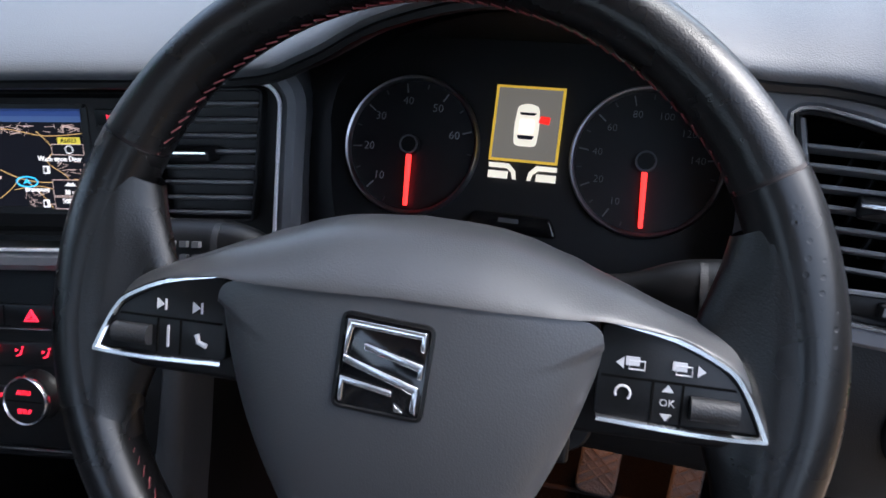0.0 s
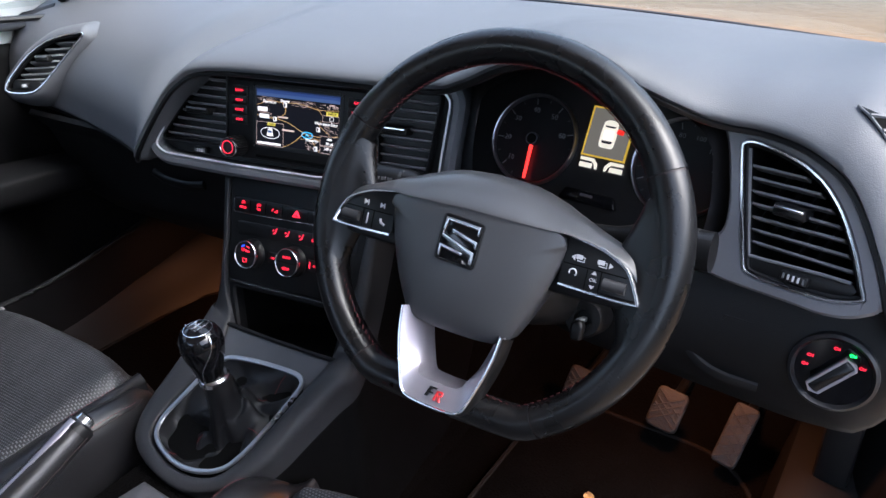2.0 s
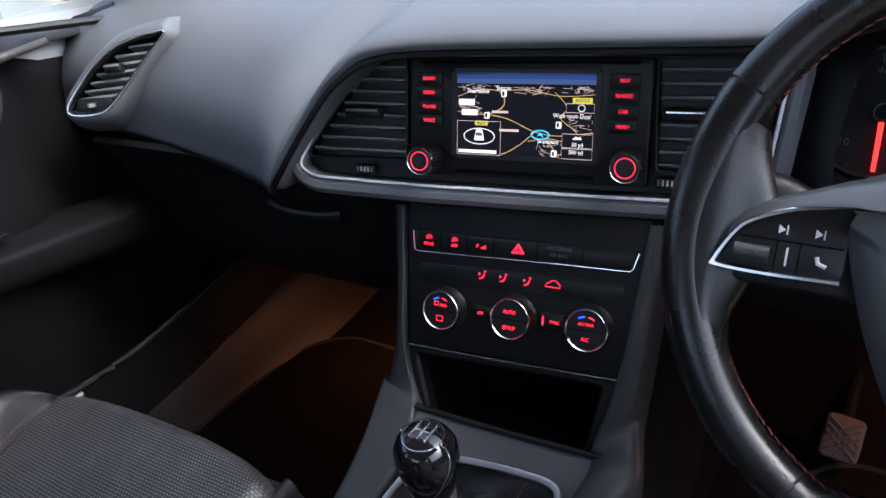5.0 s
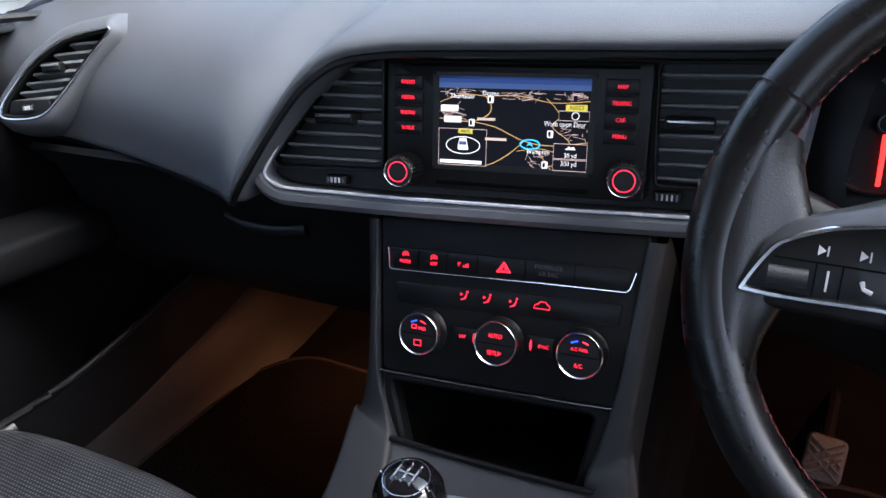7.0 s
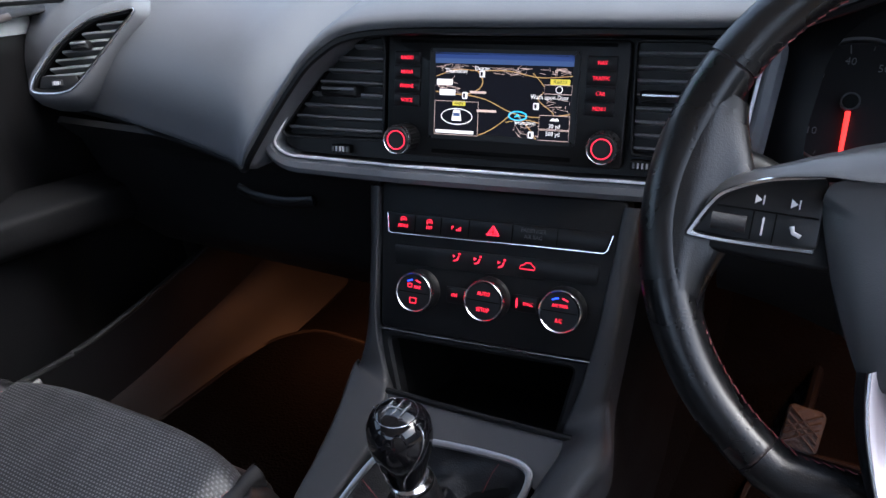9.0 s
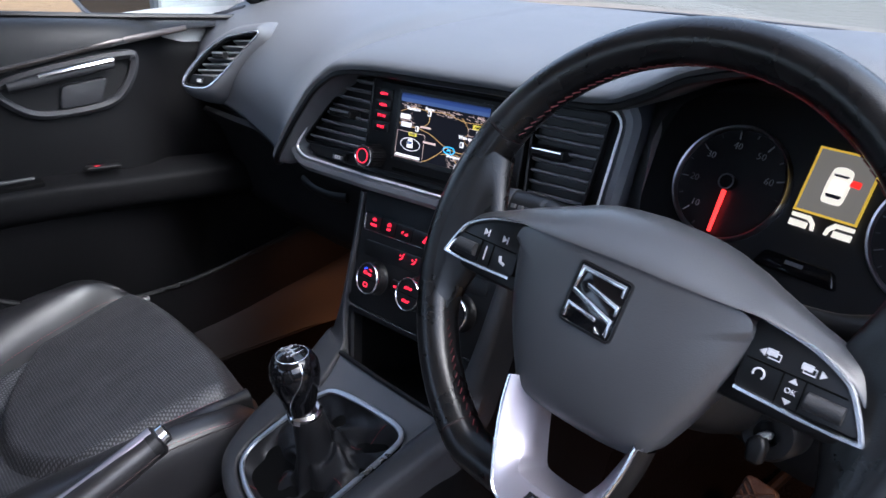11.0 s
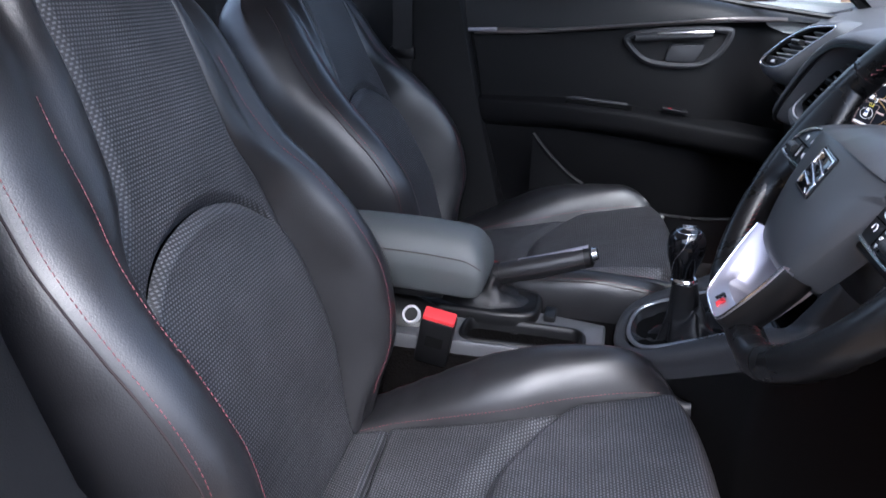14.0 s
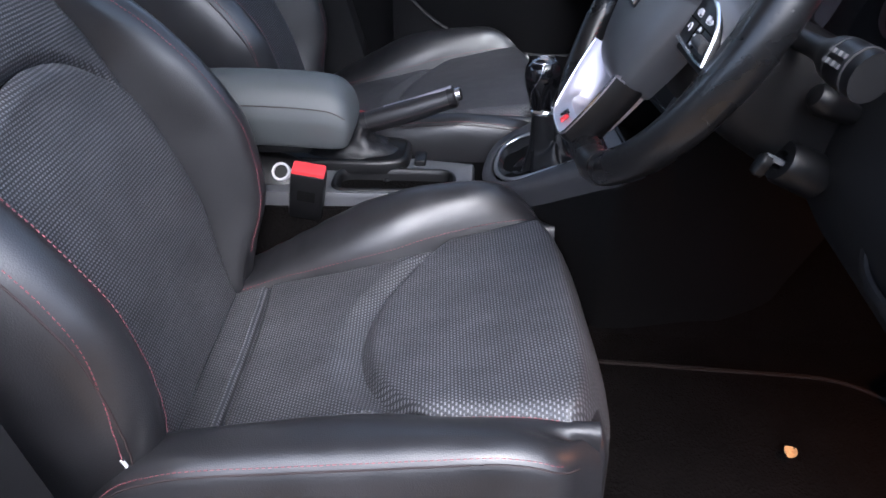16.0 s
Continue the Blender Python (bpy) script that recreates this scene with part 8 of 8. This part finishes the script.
ground()
TEAL = material("pale_green_cabin_panel", (0.19, 0.33, 0.32), 0.5, vary=0.04, vary_size=1.5)
CABIN_FRAME = material("cabin_frame", (0.30, 0.36, 0.36), 0.5, vary=0.1, vary_size=0.5)
DARK_WIN = material("dark_window", (0.02, 0.03, 0.035), 0.08)
BROWN = material("brown_cabin_steel", (0.11, 0.09, 0.07), 0.55, vary=0.2, vary_size=0.9)
BROWN_DARK = material("brown_trim", (0.05, 0.045, 0.04), 0.6, vary=0.2, vary_size=0.5)
SHED = material("blue_grey_sheeting", (0.10, 0.125, 0.15), 0.5, vary=0.15, vary_size=0.7)
SHED_DARK = material("dark_sheeting", (0.06, 0.07, 0.08), 0.6, vary=0.2, vary_size=0.7)
FENCE = material("pale_fence_sheeting", (0.34, 0.30, 0.24), 0.6, vary=0.15, vary_size=0.6)
BUSH = material("bush_leaves", (0.16, 0.17, 0.04), 0.7, vary=0.5, vary_size=0.1)
GRASS = material("grass_blades", (0.13, 0.16, 0.05), 0.8, vary=0.4, vary_size=0.1)


def cabin(name, m, length, height, depth, wall, trim, label, door_at, door_w, win):
    """A portable site cabin: base point at the corner of its front face."""
    root = thing(name, m, label, "site cabin")
    part("body", box(0, length, 0, depth, 0.12, height, 0.02), wall, root)
    part("roof", box(-0.05, length + 0.05, -0.05, depth + 0.05, height, height + 0.08, 0.02), trim, root, "flat roof")
    part("skirt", box(0.05, length - 0.05, 0.05, depth - 0.05, -0.5, 0.12), BROWN_DARK, root, "dark skirt")
    for x in (0.0, length):
        part("corner_post", box(x - 0.06, x + 0.06, -0.04, 0.06, 0.0, height, 0.01), trim, root)
    d = part("door", box(door_at, door_at + door_w, -0.03, 0.02, 0.16, 2.15, 0.01), wall, root, "panelled door")
    for x0, x1, z0, z1 in ((door_at - 0.05, door_at, 0.14, 2.2), (door_at + door_w, door_at + door_w + 0.05, 0.14, 2.2), (door_at - 0.05, door_at + door_w + 0.05, 2.15, 2.2)):
        part("door_frame", box(x0, x1, -0.05, 0.02, z0, z1, 0.008), trim, d)
    part("door_handle", box(door_at + door_w - 0.14, door_at + door_w - 0.05, -0.07, -0.03, 1.02, 1.06, 0.01), CHROME, d)
    for x0, x1, z0, z1 in win:
        w = part("window", box(x0, x1, -0.03, 0.01, z0, z1, 0.005), DARK_WIN, root, "dark window")
        for a, b, c, e in ((x0 - 0.05, x1 + 0.05, z1, z1 + 0.05), (x0 - 0.05, x1 + 0.05, z0 - 0.05, z0), (x0 - 0.05, x0, z0, z1), (x1, x1 + 0.05, z0, z1)):
            part("window_frame", box(a, b, -0.05, 0.01, c, e, 0.008), trim, w)
    return root


def sheeting(name, m, length, height, mat, label, category, pitch=0.2, kind=""):
    """Box-profile steel sheeting along a line."""
    rows = []
    n = int(length / pitch)
    for i in range(n):
        for a, d in ((0.0, 0.0), (0.35, 0.0), (0.5, -0.035), (0.85, -0.035)):
            x = (i + a) * pitch
            rows.append([(x, d, 0), (x, d, height), (x, d + 0.01, height), (x, d + 0.01, 0)])
    return part(name, loft(rows), mat, m=m, label=label, category=category, sharp=20, kind=kind)


def clump(name, at, size, mat, count, label, category, seed, leaf=0.05):
    rnd = random.Random(seed)
    bm = bmesh.new()
    for _ in range(count):
        a, r, h = rnd.uniform(0, 6.28), rnd.random() ** 0.6, rnd.random()
        c = Vector((math.cos(a) * r * size[0] * (1.1 - h * 0.6), math.sin(a) * r * size[1] * (1.1 - h * 0.6), h * size[2]))
        d1 = Vector((rnd.uniform(-1, 1), rnd.uniform(-1, 1), rnd.uniform(-0.3, 1))).normalized() * leaf * rnd.uniform(0.6, 1.6)
        d2 = d1.cross(Vector((rnd.uniform(-1, 1), rnd.uniform(-1, 1), rnd.uniform(-1, 1)))).normalized() * leaf * 0.4
        bm.faces.new([bm.verts.new(c + q) for q in (-d1, d2, d1, -d2)])
    return part(name, bm, mat, m=pose(*at), label=label, category=category)


def along(a, b):
    """A frame at a whose x axis runs level towards b."""
    d = Vector(b) - Vector(a)
    return pose(a[0], a[1], a[2], 0, 0, math.degrees(math.atan2(d.y, d.x)))


cabin("site_cabin", along((-11.1, -9.6, 0.78), (-12.35, -4.62, 0.85)), 5.13, 2.75, 2.4, TEAL, CABIN_FRAME, "pale green site cabin with a dark window", 1.05, 0.95,
      [(1.3, 1.9, 1.32, 1.85), (3.9, 4.6, 1.6, 2.1)])
cabin("site_cabin", along((-11.4, -4.32, 0.80), (-16.8, -1.0, 1.12)), 6.3, 2.7, 2.4, BROWN, BROWN_DARK, "brown steel site cabin with a narrow door", 3.05, 0.75, [(4.55, 4.75, 1.1, 2.1), (1.2, 1.9, 1.1, 1.9)])
sheeting("fence_sheeting", along((-17.6, -1.5, 1.1), (-17.2, 2.2, 1.1)), 3.8, 2.6, FENCE, "pale corrugated steel fence", "fence")
part("fence_rail", box(0, 3.8, -0.08, -0.04, 1.35, 1.43, 0.01), SHED, m=along((-17.6, -1.5, 1.1), (-17.2, 2.2, 1.1)), label="grey steel rail on the fence", category="rail")
sheeting("shed_wall", along((-12.1, 0.35, 0.3), (-11.2, 9.0, 0.2)), 8.6, 4.2, SHED_DARK, "dark blue-grey corrugated shed wall", "shed wall", 0.25)
sheeting("shed_wall", along((-11.2, 9.0, 0.0), (-9.5, 16.0, 0.0)), 7.2, 4.4, SHED, "blue-grey corrugated shed wall", "shed wall", 0.25)
sheeting("shed_wall", along((-11.0, 10.6, 0.0), (9.0, 17.5, 0.0)), 21, 4.0, SHED, "blue-grey corrugated building side", "shed wall", 0.25)
# Added wall, never in view: keeps low sky light out of the open door.
sheeting("sky_block_wall", along((4.2, -9.0, 0.0), (4.2, 7.0, 0.0)), 16, 2.0, SHED_DARK, "unseen dark corrugated wall, added to block low sky light", "wall", 0.25, "structure")
part("shed_door", box(0, 0.75, -0.06, 0.06, 0, 4.0, 0.02), SHED, m=along((-10.8, 0.08, 0.62), (-11.9, 0.35, 0.7)), label="blue-grey steel shed door leaf", category="door")
part("shed_post", box(-0.04, 0.04, -0.04, 0.04, 0, 3.6, 0.01), SHED_DARK, m=pose(-10.66, -0.06, 0.68), label="thin grey steel post beside the shed", category="post")


def pail(name, at, r, h, mat, label, tilt=0):
    root = thing(name, pose(*at, 0, tilt, 0), label, "bucket", "yard buckets")
    part("tub", lathe([(r * 0.8, 0.0), (r, h), (r * 1.06, h), (r * 1.06, h - 0.03), (r * 1.0, h - 0.03)], 24, axis="z"), mat, root)
    part("filling", lathe([(0.01, h - 0.02), (r * 0.97, h - 0.02), (r * 0.97, h - 0.05)], 24, axis="z"), DEEP, root)
    part("bail", tube([(r * math.cos(a), 0, h - 0.02 - 0.6 * r * math.sin(a)) for a in [math.pi * i / 10 for i in range(11)]], 0.006), SATIN, root, "wire bail")


PAIL_BLUE = material("pale_blue_plastic", (0.36, 0.48, 0.62), 0.5, vary=0.1)
STRONG_BLUE = material("blue_plastic", (0.02, 0.12, 0.55), 0.45, vary=0.1)
STRONG_GREEN = material("green_plastic", (0.05, 0.45, 0.08), 0.5, vary=0.1)
HI_VIS = material("lime_cloth", (0.5, 0.7, 0.03), 0.8, vary=0.2)
SACK = material("tan_sack", (0.55, 0.4, 0.18), 0.9, vary=0.3, vary_size=0.1)
PALE = material("pale_plastic", (0.6, 0.62, 0.63), 0.5)
pail("bucket", (-10.65, -0.52, 0.71), 0.15, 0.31, PAIL_BLUE, "pale blue plastic bucket on the sand")
pail("bucket", (-10.8, 0.86, 0.73), 0.20, 0.36, BLACK, "black plastic bucket by the shed")
pail("bucket", (-10.45, -0.74, 0.69), 0.14, 0.10, BLACK, "low black plastic tub on the sand")
part("mop", tube([(-10.85, 0.82, 0.95), (-11.25, 0.55, 2.1)], 0.03, n=8), PALE, label="pale mop handle leaning in a bucket", category="mop")


def sack(at, size, mat, label, seed):
    rnd = random.Random(seed)
    bm = bmesh.new()
    bmesh.ops.create_icosphere(bm, subdivisions=3, radius=1)
    for v in bm.verts:
        k = 1 + 0.18 * noise.noise(v.co * 1.7 + Vector((seed, 0, 0)))
        v.co = Vector((v.co.x * size[0] * k, v.co.y * size[1] * k, max(v.co.z, -0.6) * size[2] * k + size[2] * 0.6))
    part("sack", bm, mat, m=pose(*at), label=label, category="sack", group="yard sacks")


sack((-10.9, 1.25, 0.72), (0.2, 0.22, 0.2), SACK, "tan lumpy sack by the shed", 1)
sack((-10.7, 1.42, 0.72), (0.16, 0.2, 0.12), material("yellow_sack", (0.6, 0.42, 0.05), 0.8, vary=0.2), "yellow flattened sack by the shed", 2)


def can(at, r, h, mat, cap, label):
    root = thing("canister", pose(*at), label, "canister", "yard canisters")
    part("body", lathe([(r * 0.92, 0), (r, 0.03), (r, h * 0.72), (r * 0.55, h * 0.86), (r * 0.4, h * 0.88)], 20, axis="z"), mat, root)
    part("cap", lathe([(r * 0.42, h * 0.86), (r * 0.45, h), (r * 0.1, h * 1.01)], 20, axis="z"), cap, root)


can((-10.75, 1.62, 0.72), 0.12, 0.6, PALE, STRONG_GREEN, "pale canister with a green top")
can((-10.9, 1.63, 0.72), 0.10, 0.75, STRONG_GREEN, STRONG_GREEN, "bright green canister by the shed")


def drum(at, r, h, mat, label):
    root = thing("drum", pose(*at), label, "drum", "plastic drums")
    part("body", lathe([(r * 0.94, 0), (r, 0.05), (r, h * 0.3), (r * 1.03, h * 0.33), (r, h * 0.36), (r, h * 0.64), (r * 1.03, h * 0.67), (r, h * 0.7), (r, h * 0.92), (r * 0.9, h), (r * 0.2, h)], 32, axis="z"), mat, root)
    for s in (-1, 1):
        part("bung", lathe([(0.04, h), (0.045, h + 0.02), (0.005, h + 0.02)], 14, axis="z", at=(s * r * 0.55, 0, 0)), BLACK, root)


drum((-10.95, 1.98, 0.74), 0.22, 0.42, STRONG_BLUE, "blue plastic drum by the shed")
drum((-7.4, 6.95, 0.23), 0.2, 0.52, STRONG_BLUE, "blue plastic drum standing in the yard")
drum((-7.9, 6.85, 0.26), 0.16, 0.6, PALE, "pale plastic drum standing in the yard")
part("shed_shelf", box(-0.25, 0.25, -0.6, 0.6, 0, 0.06, 0.01), SHED_DARK, m=pose(-11.6, 1.35, 1.62), label="dark shelf on the shed wall", category="shelf")
sack((-11.6, 1.12, 1.67), (0.15, 0.3, 0.12), HI_VIS, "lime work vest folded on the shelf", 3)
sack((-11.6, 1.12, 1.85), (0.14, 0.16, 0.16), STRONG_BLUE, "blue bundle on the shelf", 4)
sack((-11.6, 1.55, 1.92), (0.12, 0.14, 0.14), HI_VIS, "lime bundle on the shelf", 5)
for k, (x, y, w, h) in enumerate(((-11.5, 2.4, 0.5, 0.5), (-11.4, 3.2, 0.6, 0.35), (-11.2, 4.3, 0.5, 0.6))):
    part("crate", box(-w / 2, w / 2, -w / 2, w / 2, 0, h, 0.02), (SHED_DARK, BROWN_DARK, SHED)[k], m=pose(x, y, ground_z(x, y) + 0.0, 0, 0, 15 * k), label="dark stacked crate beside the shed", category="crate", group="yard crates")
clump("bush", (-15.9, -1.2, 1.12), (0.7, 0.5, 0.6), BUSH, 900, "low yellow-green weeds beside the cabin", "bush", 11)
clump("bush", (-16.6, 0.1, 1.15), (0.3, 0.4, 0.5), BUSH, 350, "small green weeds along the fence", "bush", 12)
tagged(clump("grass", (-12.4, -4.2, 0.84), (0.9, 0.5, 0.12), GRASS, 1500, "rough grass at the cabin corner", "grass", 13, 0.05), kind="stuff")


def parked_car():
    """A silver estate car; its nose points along +x, base point between the wheels."""
    a, b = Vector((-7.43, 8.96, 0.14)), Vector((-4.75, 8.08, 0.10))
    d = (b - a).normalized()
    m = (a + b) / 2 + Vector((-d.y, d.x, 0)) * 0.85
    root = thing("parked_car", pose(m.x, m.y, 0.10, 0, 0, math.degrees(math.atan2(d.y, d.x))), "silver estate car parked across the yard", "car")
    paint = material("silver_car_paint", (0.40, 0.43, 0.46), 0.25, metal=0.5, coat=0.5, vary=0.03)
    low = [(-2.2, 0.45), (-2.25, 0.75), (-2.1, 1.0), (-1.2, 1.02), (0.6, 1.0), (1.4, 0.92), (2.05, 0.78), (2.2, 0.55), (2.15, 0.3), (-2.1, 0.28)]
    rows = []
    for y, k, dz in ((-0.86, 0.97, 0.0), (-0.89, 1.0, 0.0), (-0.88, 1.0, 0.0), (0.88, 1.0, 0.0), (0.86, 0.97, 0.0)):
        rows.append([(q.x * k, y, q.y) for q in smooth([Vector(p) for p in low], True, 3)])
    part("body", loft(rows), paint, root, "silver painted body")
    cab = [(-2.05, 1.0), (-1.85, 1.38), (-1.5, 1.47), (0.1, 1.45), (0.65, 1.25), (1.15, 0.98)]
    rows = []
    for y, k in ((-0.82, 0.0), (-0.68, 1.0), (0.68, 1.0), (0.82, 0.0)):
        rows.append([(x, y * 1.0, 0.98 + (z - 0.98) * (0.02 + 0.98 * k)) for x, z in cab] + [(1.15, y, 0.95), (-2.05, y, 0.95)])
    part("cabin", loft(rows), paint, root)
    for s in (-1, 1):
        for x0, x1, x2, x3 in ((-1.75, -0.95, -0.95, -1.6), (-0.88, -0.05, -0.05, -0.88), (0.03, 0.95, 0.45, 0.03)):
            bm = bmesh.new()
            bm.faces.new([bm.verts.new(q) for q in ((x0, s * 0.815, 1.04), (x1, s * 0.815, 1.04), (x2, s * 0.715, 1.36), (x3, s * 0.715, 1.36))])
            bmesh.ops.solidify(bm, geom=list(bm.faces), thickness=0.01)
            part("side_window", bm, DARK_WIN, root, "dark side window")
        part("sill_strip", box(-1.3, 1.3, s * 0.9 - 0.012, s * 0.9 + 0.012, 0.27, 0.42, 0.01), BLACK, root)
        for x in (-1.41, 1.41):
            w = part("wheel", lathe([(0.2, -0.1), (0.3, -0.11), (0.32, -0.06), (0.32, 0.06), (0.3, 0.11), (0.2, 0.1)], 36, at=(x, s * 0.82, 0.32)), RUBBER_BLACK, root, "black tyre")
            part("rim", lathe([(0.02, -0.112), (0.06, -0.112), (0.19, -0.09), (0.215, -0.105), (0.215, 0.1)], 36, at=(x, s * 0.82, 0.32)), SILVER, w, "silver rim")
            for k in range(5):
                part("spoke_gap", box(-0.035, 0.035, -0.108 if s < 0 else 0.09, -0.09 if s < 0 else 0.108, 0.07, 0.17, 0.01), DEEP, w, m=pose(x, s * 0.82, 0.32, 0, 36 + 72 * k, 0))
            part("arch", tube([(x + 0.37 * math.cos(q), s * 0.885, 0.32 + 0.37 * math.sin(q)) for q in [math.pi * i / 14 for i in range(15)]], 0.025), BLACK, root)
        part("door_handle", box(-0.75, -0.6, s * 0.9 - 0.02, s * 0.9 + 0.02, 0.86, 0.89, 0.008), paint, root)
        part("headlamp", box(1.95, 2.12, s * 0.72 - 0.14, s * 0.72 + 0.14, 0.62, 0.76, 0.03), PALE, root, "clear headlamp")


parked_car()
